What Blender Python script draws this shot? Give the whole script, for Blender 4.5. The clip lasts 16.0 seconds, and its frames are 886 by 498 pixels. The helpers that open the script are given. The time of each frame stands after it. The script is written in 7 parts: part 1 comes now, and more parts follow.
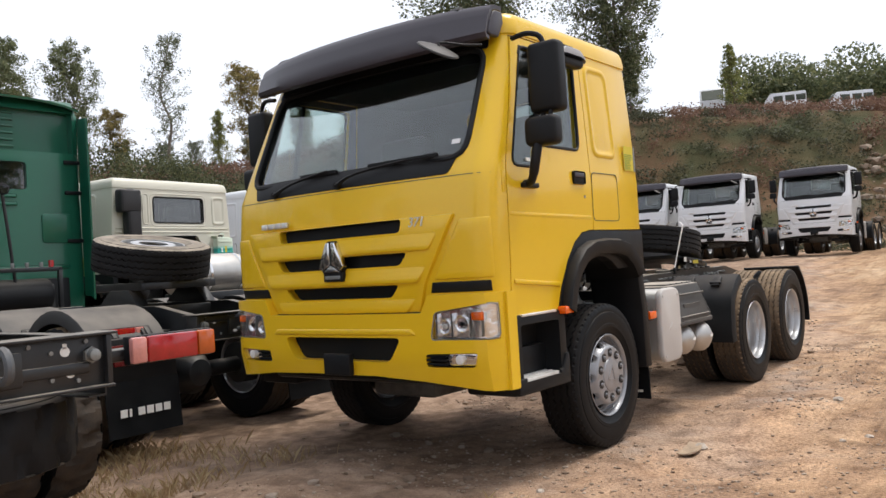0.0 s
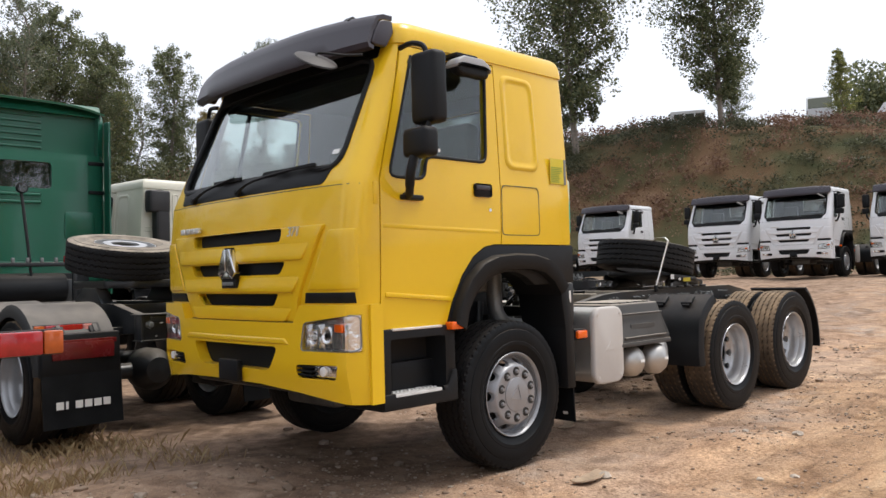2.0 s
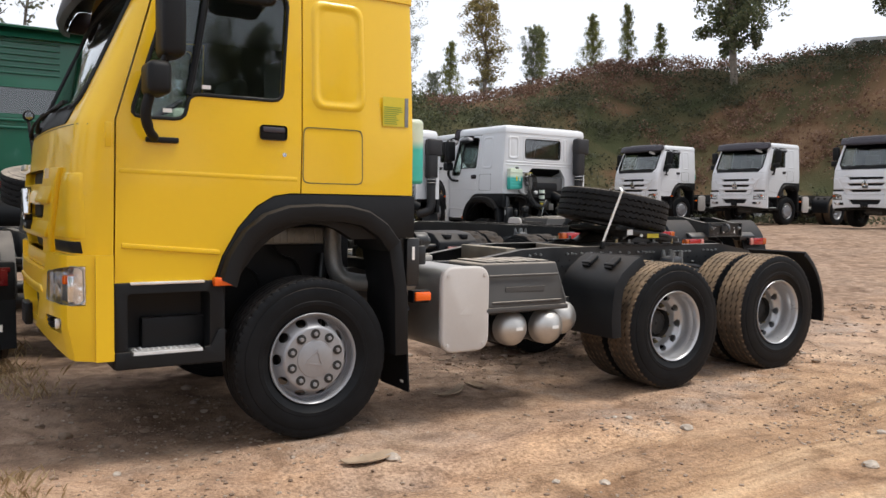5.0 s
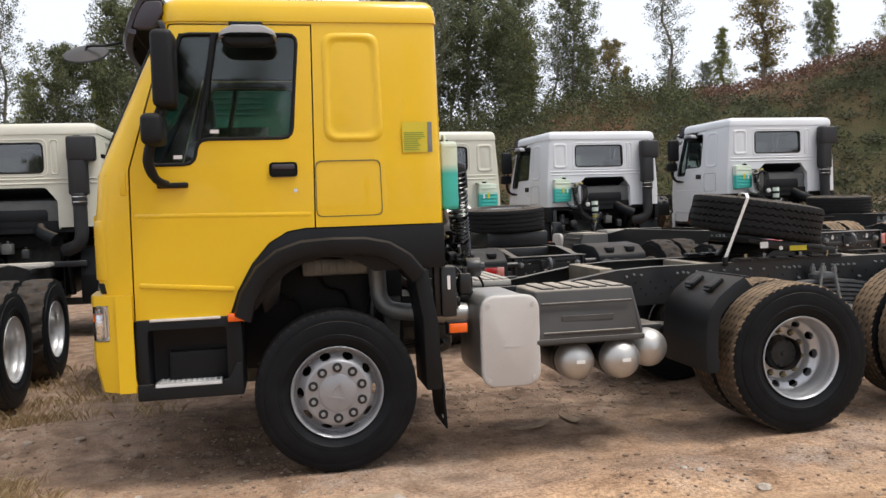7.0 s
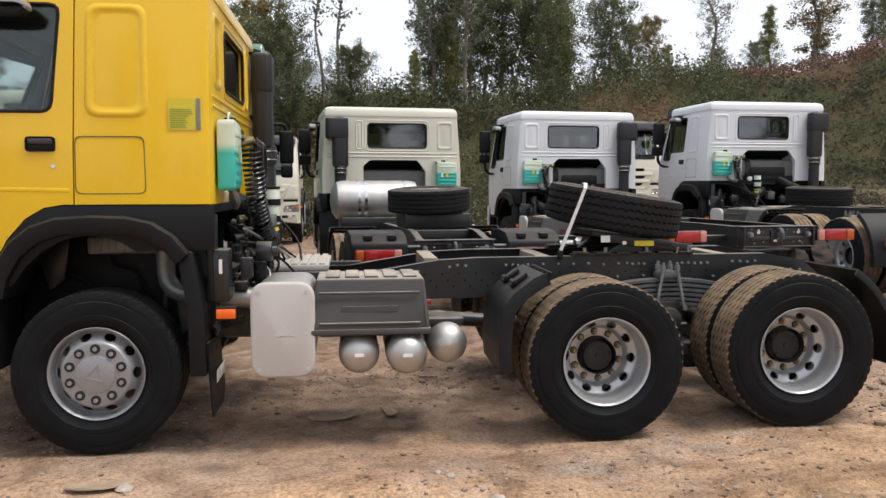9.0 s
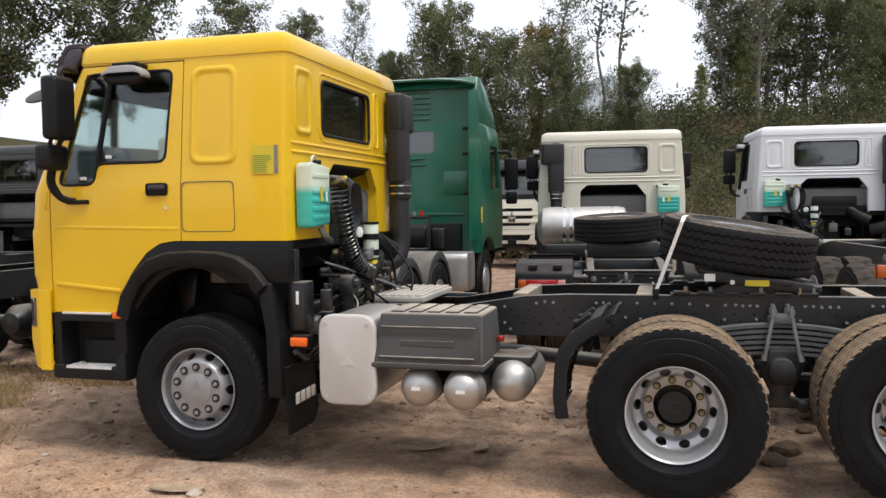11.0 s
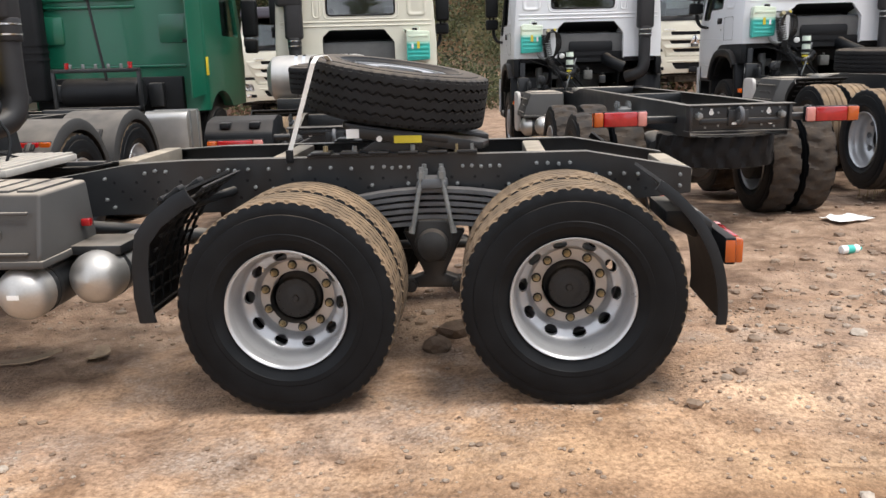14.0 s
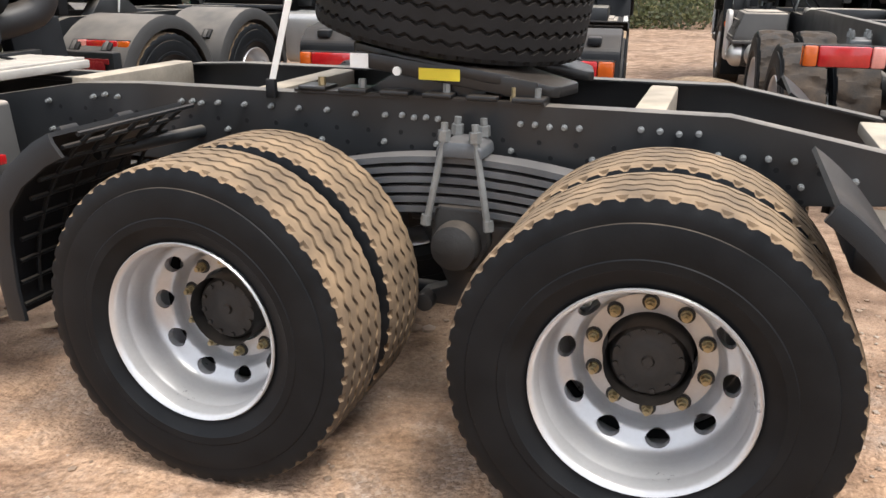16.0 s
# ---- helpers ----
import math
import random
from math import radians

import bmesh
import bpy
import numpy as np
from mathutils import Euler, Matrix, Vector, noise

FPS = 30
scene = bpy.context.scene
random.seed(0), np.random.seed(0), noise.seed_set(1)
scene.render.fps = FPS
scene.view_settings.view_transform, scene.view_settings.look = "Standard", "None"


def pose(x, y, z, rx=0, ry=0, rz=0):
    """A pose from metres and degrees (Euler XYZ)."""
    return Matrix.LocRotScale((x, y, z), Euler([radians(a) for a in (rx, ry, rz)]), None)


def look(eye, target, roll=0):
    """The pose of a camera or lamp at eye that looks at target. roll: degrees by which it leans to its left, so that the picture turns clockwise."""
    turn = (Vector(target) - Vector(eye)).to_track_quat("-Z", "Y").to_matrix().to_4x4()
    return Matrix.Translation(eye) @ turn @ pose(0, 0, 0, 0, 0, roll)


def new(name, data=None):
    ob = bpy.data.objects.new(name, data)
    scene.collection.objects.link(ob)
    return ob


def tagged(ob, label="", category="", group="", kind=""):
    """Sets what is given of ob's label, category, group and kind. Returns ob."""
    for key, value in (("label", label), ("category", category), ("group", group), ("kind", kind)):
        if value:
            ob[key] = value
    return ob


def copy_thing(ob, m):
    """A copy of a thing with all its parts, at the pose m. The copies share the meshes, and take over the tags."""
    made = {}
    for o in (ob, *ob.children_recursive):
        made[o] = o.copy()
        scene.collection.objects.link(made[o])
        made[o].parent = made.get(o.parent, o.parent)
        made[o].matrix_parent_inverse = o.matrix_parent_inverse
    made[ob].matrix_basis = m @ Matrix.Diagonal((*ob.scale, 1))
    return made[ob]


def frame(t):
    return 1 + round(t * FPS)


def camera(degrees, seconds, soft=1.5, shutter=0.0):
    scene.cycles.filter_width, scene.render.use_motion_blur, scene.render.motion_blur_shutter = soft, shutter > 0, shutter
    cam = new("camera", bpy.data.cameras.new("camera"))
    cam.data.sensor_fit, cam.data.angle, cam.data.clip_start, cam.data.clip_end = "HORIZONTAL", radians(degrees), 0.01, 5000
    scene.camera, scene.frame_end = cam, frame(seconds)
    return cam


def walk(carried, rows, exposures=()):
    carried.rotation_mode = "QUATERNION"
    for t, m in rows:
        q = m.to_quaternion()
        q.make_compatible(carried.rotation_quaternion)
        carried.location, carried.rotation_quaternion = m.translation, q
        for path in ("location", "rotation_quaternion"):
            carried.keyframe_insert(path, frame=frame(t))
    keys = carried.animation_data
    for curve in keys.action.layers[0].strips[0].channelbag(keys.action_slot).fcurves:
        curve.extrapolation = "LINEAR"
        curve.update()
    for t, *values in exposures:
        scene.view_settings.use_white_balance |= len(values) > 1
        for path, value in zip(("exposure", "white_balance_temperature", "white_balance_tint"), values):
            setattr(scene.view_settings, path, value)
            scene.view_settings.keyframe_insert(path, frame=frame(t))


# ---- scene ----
# ---------------- camera ----------------
cam = camera(57.0, 16.0)
PATH = [
    (0, (-5.324, -3.915, 1.386), (-3.75, -2.681, 1.424), -3.5),
    (0.5, (-5.053, -4.107, 1.377), (-3.407, -2.97, 1.363), -5.3),
    (1, (-4.831, -4.307, 1.4), (-3.201, -3.149, 1.429), -3.9),
    (1.5, (-4.544, -4.564, 1.407), (-3.013, -3.28, 1.497), -1.6),
    (2, (-4.318, -4.934, 1.373), (-2.922, -3.503, 1.434), -1.5),
    (2.5, (-3.997, -5.258, 1.377), (-2.661, -3.77, 1.357), -1.6),
    (3, (-3.593, -5.45, 1.453), (-2.237, -3.984, 1.348), 0.2),
    (3.5, (-3.241, -5.717, 1.477), (-2.035, -4.124, 1.381), 0.4),
    (4, (-2.905, -5.899, 1.469), (-1.804, -4.232, 1.381), 0.4),
    (4.2, (-2.708, -5.893, 1.48), (-1.612, -4.222, 1.389), 0.8),
    (6.3, (-0.861, -6.232, 1.634), (-0.211, -4.344, 1.524), -2.2),
    (6.5, (-0.642, -6.272, 1.674), (-0.135, -4.34, 1.582), -2.2),
    (7, (-0.284, -6.312, 1.652), (0.095, -4.35, 1.555), -2.0),
    (7.5, (0.207, -6.351, 1.667), (0.646, -4.403, 1.554), -2.2),
    (8, (0.691, -6.47, 1.713), (1.08, -4.513, 1.588), -1.9),
    (8.2, (0.844, -6.446, 1.678), (1.191, -4.481, 1.543), -1.3),
    (10.3, (2.812, -6.112, 1.735), (2.608, -4.129, 1.573), -0.5),
    (10.5, (2.968, -6.072, 1.755), (2.631, -4.105, 1.616), -0.5),
    (11, (3.185, -6.189, 1.78), (2.653, -4.264, 1.677), -0.8),
    (11.5, (3.327, -6.328, 1.809), (2.793, -4.405, 1.672), -1.2),
    (12, (3.616, -6.249, 1.796), (3.189, -4.302, 1.631), -2.6),
    (12.5, (3.845, -6.033, 1.75), (3.61, -4.064, 1.49), -2.0),
    (13, (3.873, -5.66, 1.713), (3.782, -3.695, 1.355), -0.9),
    (13.5, (4.076, -5.222, 1.689), (3.991, -3.266, 1.28), -2.7),
    (14, (4.186, -4.863, 1.669), (4.074, -2.918, 1.213), -1.5),
    (14.5, (4.237, -4.387, 1.649), (4.15, -2.467, 1.095), -0.2),
    (15, (4.43, -3.948, 1.623), (4.236, -2.035, 1.072), -2.0),
    (15.5, (4.567, -3.528, 1.577), (4.278, -1.651, 0.949), -0.7),
    (16, (4.685, -3.129, 1.595), (4.081, -1.338, 0.942), 0.6),
]
walk(cam, [(t, look(eye, target, roll)) for t, eye, target, roll in PATH], exposures=[(0, 0.42), (8.2, 0.34), (10.3, 0.38), (12.5, 0.46), (14, 0.70), (15, 0.88), (16, 1.10)])

# ---------------- light ----------------
world = bpy.data.worlds.new("hazy_sky")
scene.world = world
world.use_nodes = True
wn, wl = world.node_tree.nodes, world.node_tree.links
sky = wn.new("ShaderNodeTexSky")
sky.sky_type, sky.sun_disc = "NISHITA", False
sky.sun_elevation, sky.sun_rotation = radians(66), radians(120)
sky.dust_density, sky.air_density = 4.0, 1.0
haze = wn.new("ShaderNodeMix")
haze.data_type = "RGBA"
haze.inputs[0].default_value = 0.86
haze.inputs[7].default_value = (13.6, 14.2, 15.7, 1)
wl.new(sky.outputs[0], haze.inputs[6])
wl.new(haze.outputs[2], wn["Background"].inputs[0])
wn["Background"].inputs[1].default_value = 0.065

sun = new("sun", bpy.data.lights.new("sun", "SUN"))
sun.data.energy, sun.data.angle, sun.data.color = 2.3, radians(22), (1.0, 0.95, 0.88)
sun.matrix_world = look((0, 0, 30), (-0.35 * 20, 0.20 * 20, 30 - 0.905 * 20))
tagged(sun, kind="structure")


# ---------------- materials ----------------
def mat(name, col, rough=0.5, metal=0.0, vary=0.15, scale=3.0, grain=90.0, bump=0.15, coat=0.0, dust=0.0, dust_from=(0.35, 0.95),
        dust_col=(0.36, 0.27, 0.19), col2=None, rough_vary=0.12, spec=0.5):
    m = bpy.data.materials.new(name)
    m.use_nodes = True
    n, l = m.node_tree.nodes, m.node_tree.links
    b = n["Principled BSDF"]
    tc = n.new("ShaderNodeTexCoord")
    big, fine = n.new("ShaderNodeTexNoise"), n.new("ShaderNodeTexNoise")
    big.inputs["Scale"].default_value, big.inputs["Detail"].default_value = scale, 6
    fine.inputs["Scale"].default_value, fine.inputs["Detail"].default_value = grain, 3
    l.new(tc.outputs["Object"], big.inputs["Vector"])
    l.new(tc.outputs["Object"], fine.inputs["Vector"])
    both = n.new("ShaderNodeMath")
    both.operation = "MULTIPLY_ADD"
    both.inputs[1].default_value = 0.35
    l.new(fine.outputs["Fac"], both.inputs[0])
    l.new(big.outputs["Fac"], both.inputs[2])
    span = n.new("ShaderNodeMapRange")
    span.inputs[1].default_value, span.inputs[2].default_value = 0.42, 0.92
    l.new(both.outputs[0], span.inputs[0])
    mix = n.new("ShaderNodeMix")
    mix.data_type = "RGBA"
    c2 = col2 or tuple(min(1, c * (1 + vary)) for c in col)
    mix.inputs[6].default_value = (*[c * (1 - vary) for c in col], 1)
    mix.inputs[7].default_value = (*c2, 1)
    l.new(span.outputs[0], mix.inputs[0])
    out = mix.outputs[2]
    r = n.new("ShaderNodeMath")
    r.operation = "MULTIPLY_ADD"
    r.inputs[1].default_value, r.inputs[2].default_value = rough_vary, rough - rough_vary / 2
    l.new(span.outputs[0], r.inputs[0])
    rough_out = r.outputs[0]
    if dust > 0:
        g = n.new("ShaderNodeNewGeometry")
        sep = n.new("ShaderNodeSeparateXYZ")
        l.new(g.outputs["Normal"], sep.inputs[0])
        up = n.new("ShaderNodeMapRange")
        up.inputs[1].default_value, up.inputs[2].default_value = dust_from
        up.inputs[3].default_value, up.inputs[4].default_value = dust * 0.03, dust
        l.new(sep.outputs["Z"], up.inputs[0])
        patch = n.new("ShaderNodeMath")
        patch.operation = "MULTIPLY"
        l.new(up.outputs[0], patch.inputs[0])
        pr = n.new("ShaderNodeMapRange")
        pr.inputs[1].default_value, pr.inputs[2].default_value = 0.3, 0.75
        pr.inputs[3].default_value = 0.35
        l.new(big.outputs["Fac"], pr.inputs[0])
        l.new(pr.outputs[0], patch.inputs[1])
        dm = n.new("ShaderNodeMix")
        dm.data_type = "RGBA"
        dm.inputs[7].default_value = (*dust_col, 1)
        l.new(patch.outputs[0], dm.inputs[0])
        l.new(out, dm.inputs[6])
        out = dm.outputs[2]
        rm = n.new("ShaderNodeMix")
        rm.inputs[3].default_value = 0.9
        l.new(patch.outputs[0], rm.inputs[0])
        l.new(rough_out, rm.inputs[2])
        rough_out = rm.outputs[0]
    l.new(out, b.inputs["Base Color"])
    l.new(rough_out, b.inputs["Roughness"])
    b.inputs["Metallic"].default_value = metal
    b.inputs["Specular IOR Level"].default_value = spec
    b.inputs["Coat Weight"].default_value = coat
    b.inputs["Coat Roughness"].default_value = 0.06
    if bump:
        bp = n.new("ShaderNodeBump")
        bp.inputs["Strength"].default_value, bp.inputs["Distance"].default_value = bump, 0.01
        l.new(both.outputs[0], bp.inputs["Height"])
        l.new(bp.outputs[0], b.inputs["Normal"])
    return m


YELLOW = mat("yellow_paint", (0.74, 0.468, 0.011), 0.30, vary=0.04, scale=1.2, grain=300, bump=0.008, coat=0.35, dust=0.10, spec=0.4)
WHITE = mat("white_paint", (0.68, 0.695, 0.715), 0.4, vary=0.06, scale=1.0, bump=0.01, coat=0.4, dust=0.2)
BEIGE = mat("cream_paint", (0.62, 0.60, 0.50), 0.45, vary=0.07, scale=1.0, bump=0.01, coat=0.3, dust=0.25)
GREEN = mat("green_paint", (0.005, 0.098, 0.056), 0.35, vary=0.12, scale=0.9, bump=0.01, coat=0.4, dust=0.1)
CHARCOAL = mat("charcoal_paint", (0.035, 0.037, 0.042), 0.4, vary=0.2, scale=1.0, bump=0.01, coat=0.3, dust=0.3)
PLASTIC = mat("black_plastic", (0.007, 0.008, 0.0095), 0.5, vary=0.2, scale=4, grain=400, bump=0.05, dust=0.10, spec=0.22)
VISOR = mat("dark_visor_plastic", (0.037, 0.032, 0.042), 0.38, vary=0.12, scale=2, bump=0.02, dust=0.06)
FRAME = mat("black_chassis_paint", (0.011, 0.013, 0.0155), 0.36, vary=0.3, scale=5, grain=150, bump=0.06, dust=0.5, dust_from=(0.6, 0.95), dust_col=(0.42, 0.36, 0.29), spec=0.5)
GREASE = mat("greased_steel", (0.010, 0.0105, 0.0115), 0.36, vary=0.3, scale=6, grain=150, bump=0.08, dust=0.12, spec=0.45)
SPRING = mat("spring_steel", (0.075, 0.082, 0.09), 0.38, vary=0.25, scale=8, bump=0.05, dust=0.2)
RUST = mat("dusty_crossmember", (0.17, 0.15, 0.12), 0.8, vary=0.3, scale=6, bump=0.1, dust=0.8, dust_col=(0.5, 0.42, 0.32))
GREY = mat("grey_lid_plastic", (0.045, 0.045, 0.045), 0.62, vary=0.15, scale=4, grain=300, bump=0.08, dust=0.95, dust_from=(0.3, 0.85), dust_col=(0.50, 0.43, 0.35))
MUDGUARD = mat("mudguard_plastic", (0.0075, 0.009, 0.011), 0.48, vary=0.25, scale=4, grain=250, bump=0.1, dust=0.14, spec=0.25)
DUSTGUARD = mat("dusty_mudguard", (0.02, 0.02, 0.02), 0.6, vary=0.25, scale=4, grain=250, bump=0.1, dust=0.5, dust_col=(0.36, 0.31, 0.26))
RUBBER = mat("tyre_rubber", (0.004, 0.0057, 0.0078), 0.48, vary=0.25, scale=7, grain=120, bump=0.10, spec=0.13, dust=0.5, dust_from=(0.78, 1.0), dust_col=(0.34, 0.27, 0.20))
HOSE = mat("shiny_black_hose", (0.006, 0.0062, 0.007), 0.25, vary=0.1, bump=0.0, spec=0.5)
TREAD = mat("dusty_tread", (0.03, 0.024, 0.019), 0.9, vary=0.4, scale=9, grain=120, bump=0.3, dust=1.0, dust_from=(-0.55, 0.55), dust_col=(0.285, 0.195, 0.115))
DUSTRUBBER = mat("dusty_rubber", (0.012, 0.012, 0.013), 0.6, vary=0.3, scale=7, grain=120, bump=0.1, spec=0.13, dust=0.9, dust_from=(0.3, 0.85), dust_col=(0.42, 0.36, 0.29))
TREADCLEAN = mat("clean_tread", (0.008, 0.008, 0.0088), 0.65, vary=0.3, scale=9, bump=0.2, dust=0.06, spec=0.25)
MUD = mat("muddy_tread", (0.13, 0.09, 0.06), 0.95, vary=0.5, scale=8, bump=0.5, col2=(0.02, 0.02, 0.02))
STEEL = mat("silver_rim_paint", (0.46, 0.465, 0.475), 0.32, metal=0.5, vary=0.1, scale=5, bump=0.04, dust=0.06, dust_col=(0.45, 0.37, 0.28))
DISC = mat("grey_disc_paint", (0.30, 0.307, 0.325), 0.36, metal=0.35, vary=0.1, scale=6, bump=0.03, dust=0.05)
HUB = mat("dark_cast_hub", (0.014, 0.0145, 0.015), 0.6, vary=0.3, scale=14, bump=0.3, dust=0.2)
BRASS = mat("yellow_zinc_nut", (0.33, 0.28, 0.17), 0.35, metal=0.8, vary=0.3, scale=40)
ALU = mat("brushed_aluminium", (0.50, 0.49, 0.47), 0.44, metal=0.85, vary=0.14, scale=5, bump=0.03, dust=0.3)
CHROME = mat("chrome", (0.75, 0.75, 0.75), 0.14, metal=1.0, vary=0.03)
WALKWAY = mat("dusty_aluminium", (0.42, 0.40, 0.37), 0.6, metal=0.25, vary=0.15, scale=6, bump=0.05, dust=0.6, dust_col=(0.52, 0.45, 0.36))
TANKFACE = mat("pale_grey_cover", (0.50, 0.48, 0.46), 0.55, vary=0.06, scale=3, bump=0.03, dust=0.3)
PIPE = mat("grey_pipe", (0.22, 0.23, 0.23), 0.45, metal=0.5, vary=0.25, scale=8)
ORANGE = mat("amber_lens", (0.80, 0.12, 0.005), 0.2, vary=0.08, coat=0.5)
PINK = mat("pale_red_lens", (0.55, 0.22, 0.19), 0.2, vary=0.15, scale=20, coat=0.6)
AMBER = mat("dull_amber_lens", (0.42, 0.08, 0.010), 0.2, vary=0.12, scale=20, coat=0.5)
SNORKEL = mat("grey_black_plastic", (0.022, 0.022, 0.024), 0.5, vary=0.2, scale=4, grain=300, bump=0.06, dust=0.15, spec=0.4)
DARKRED = mat("dark_red_lens", (0.13, 0.010, 0.012), 0.25, vary=0.2, scale=8, bump=0.03, dust=0.15)
RED = mat("red_lens", (0.34, 0.010, 0.012), 0.2, vary=0.2, scale=20, coat=0.6)
CLEARLENS = mat("white_lens", (0.75, 0.74, 0.72), 0.2, vary=0.08, coat=0.5)
TEAL = mat("teal_coolant", (0.05, 0.44, 0.38), 0.35, vary=0.12, scale=6)
MILKY = mat("milky_plastic", (0.62, 0.70, 0.60), 0.4, vary=0.1)
LABEL = mat("yellow_sticker", (0.62, 0.50, 0.03), 0.5, vary=0.08)
PAPER = mat("white_sticker", (0.78, 0.78, 0.76), 0.6, vary=0.05)
INK = mat("dark_print", (0.05, 0.06, 0.04), 0.6)
REFLECTOR = mat("lamp_reflector", (0.84, 0.84, 0.85), 0.10, metal=0.95, vary=0.1, scale=22, grain=60, bump=0.4)
TREADPLATE = mat("bright_step_tread", (0.72, 0.71, 0.69), 0.4, metal=0.55, vary=0.15, scale=12, bump=0.1, dust=0.15)
LIGHTCAP = mat("pale_grey_plastic", (0.30, 0.30, 0.31), 0.45, vary=0.08, scale=6)
INTERIOR = mat("grey_cab_interior", (0.11, 0.11, 0.108), 0.8, vary=0.2, scale=5)
STRAP = mat("white_strap", (0.8, 0.8, 0.77), 0.6, vary=0.08, scale=20)
ENGINE = mat("engine_metal", (0.10, 0.10, 0.095), 0.55, metal=0.4, vary=0.4, scale=12, bump=0.2)
BARK = mat("bark", (0.19, 0.16, 0.13), 0.9, vary=0.4, scale=6, bump=0.5)
WOOD = mat("weathered_wood", (0.33, 0.24, 0.16), 0.85, vary=0.35, scale=9, bump=0.4)
CLOD = mat("dark_clod", (0.15, 0.105, 0.075), 0.95, vary=0.4, scale=16, bump=0.5)
STONE = mat("stone", (0.40, 0.34, 0.28), 0.9, vary=0.35, scale=14, bump=0.4)


def glass_mat(name, tint, ior=1.45):
    m = bpy.data.materials.new(name)
    m.use_nodes = True
    n, l = m.node_tree.nodes, m.node_tree.links
    b = n["Principled BSDF"]
    b.inputs["Base Color"].default_value = (*tint, 1)
    b.inputs["Roughness"].default_value = 0.02
    b.inputs["IOR"].default_value = ior
    b.inputs["Transmission Weight"].default_value = 1.0
    return m


GLASS = glass_mat("tinted_glass", (0.72, 0.80, 0.78), 1.62)
REARGLASS = glass_mat("dark_rear_glass", (0.26, 0.29, 0.29), 1.95)
SIDEGLASS = glass_mat("dark_tinted_glass", (0.60, 0.70, 0.67), 1.5)
LENS = glass_mat("clear_lens", (0.96, 0.97, 0.97))
MIRROR = mat("mirror_glass", (0.8, 0.8, 0.8), 0.03, metal=1.0, vary=0.0, rough_vary=0.0, bump=0)



def coolant_mat():
    """Milky plastic with teal liquid standing in its lower half."""
    m = mat("coolant_plastic", (0.05, 0.44, 0.38), 0.32, vary=0.08, scale=9, bump=0.02)
    n, l = m.node_tree.nodes, m.node_tree.links
    b = n["Principled BSDF"]
    at = n.new("ShaderNodeTexCoord")
    sep = n.new("ShaderNodeSeparateXYZ")
    l.new(at.outputs["Object"], sep.inputs[0])
    ramp = n.new("ShaderNodeMapRange")
    ramp.inputs[1].default_value, ramp.inputs[2].default_value = 1.885, 1.945
    l.new(sep.outputs["Z"], ramp.inputs[0])
    mix = n.new("ShaderNodeMix")
    mix.data_type = "RGBA"
    mix.inputs[7].default_value = (0.60, 0.68, 0.55, 1)
    l.new(ramp.outputs[0], mix.inputs[0])
    l.new(b.inputs["Base Color"].links[0].from_socket, mix.inputs[6])
    l.new(mix.outputs[2], b.inputs["Base Color"])
    b.inputs["Subsurface Weight"].default_value = 0.25
    b.inputs["Subsurface Radius"].default_value = (0.03, 0.04, 0.04)
    return m


COOLANT = coolant_mat()


def leaf_mat(name, a, b2, c):
    m = bpy.data.materials.new(name)
    m.use_nodes = True
    n, l = m.node_tree.nodes, m.node_tree.links
    g = n.new("ShaderNodeNewGeometry")
    ramp = n.new("ShaderNodeValToRGB")
    ramp.color_ramp.elements[0].color = (*a, 1)
    ramp.color_ramp.elements[1].color = (*c, 1)
    ramp.color_ramp.elements.new(0.6).color = (*b2, 1)
    l.new(g.outputs["Random Per Island"], ramp.inputs[0])
    bs = n["Principled BSDF"]
    bs.inputs["Roughness"].default_value = 0.6
    l.new(ramp.outputs[0], bs.inputs["Base Color"])
    tr = n.new("ShaderNodeBsdfTranslucent")
    l.new(ramp.outputs[0], tr.inputs[0])
    mix = n.new("ShaderNodeMixShader")
    mix.inputs[0].default_value = 0.48
    l.new(bs.outputs[0], mix.inputs[1])
    l.new(tr.outputs[0], mix.inputs[2])
    l.new(mix.outputs[0], n["Material Output"].inputs[0])
    return m


LEAF_DARK = leaf_mat("dark_leaves", (0.075, 0.092, 0.048), (0.145, 0.166, 0.082), (0.25, 0.25, 0.12))
LEAF_BANK = leaf_mat("bank_leaves", (0.05, 0.062, 0.03), (0.10, 0.115, 0.052), (0.19, 0.18, 0.085))
LEAF_MID = leaf_mat("mid_leaves", (0.12, 0.15, 0.05), (0.23, 0.25, 0.08), (0.38, 0.34, 0.11))
LEAF_AUTUMN = leaf_mat("autumn_leaves", (0.16, 0.15, 0.06), (0.27, 0.21, 0.08), (0.36, 0.26, 0.10))
LEAF_PALE = leaf_mat("pale_leaves", (0.10, 0.12, 0.08), (0.17, 0.19, 0.125), (0.27, 0.27, 0.18))
GRASS_DRY = leaf_mat("dry_grass", (0.30, 0.20, 0.10), (0.42, 0.31, 0.17), (0.56, 0.46, 0.28))
WEED_RED = leaf_mat("russet_weeds", (0.125, 0.07, 0.048), (0.20, 0.115, 0.08), (0.29, 0.18, 0.125))
WEED_GREEN = leaf_mat("green_creeper", (0.045, 0.05, 0.03), (0.08, 0.085, 0.048), (0.125, 0.125, 0.07))


# ---------------- the lie of the land ----------------
def smooth(t):
    t = min(max(t, 0.0), 1.0)
    return t * t * (3 - 2 * t)


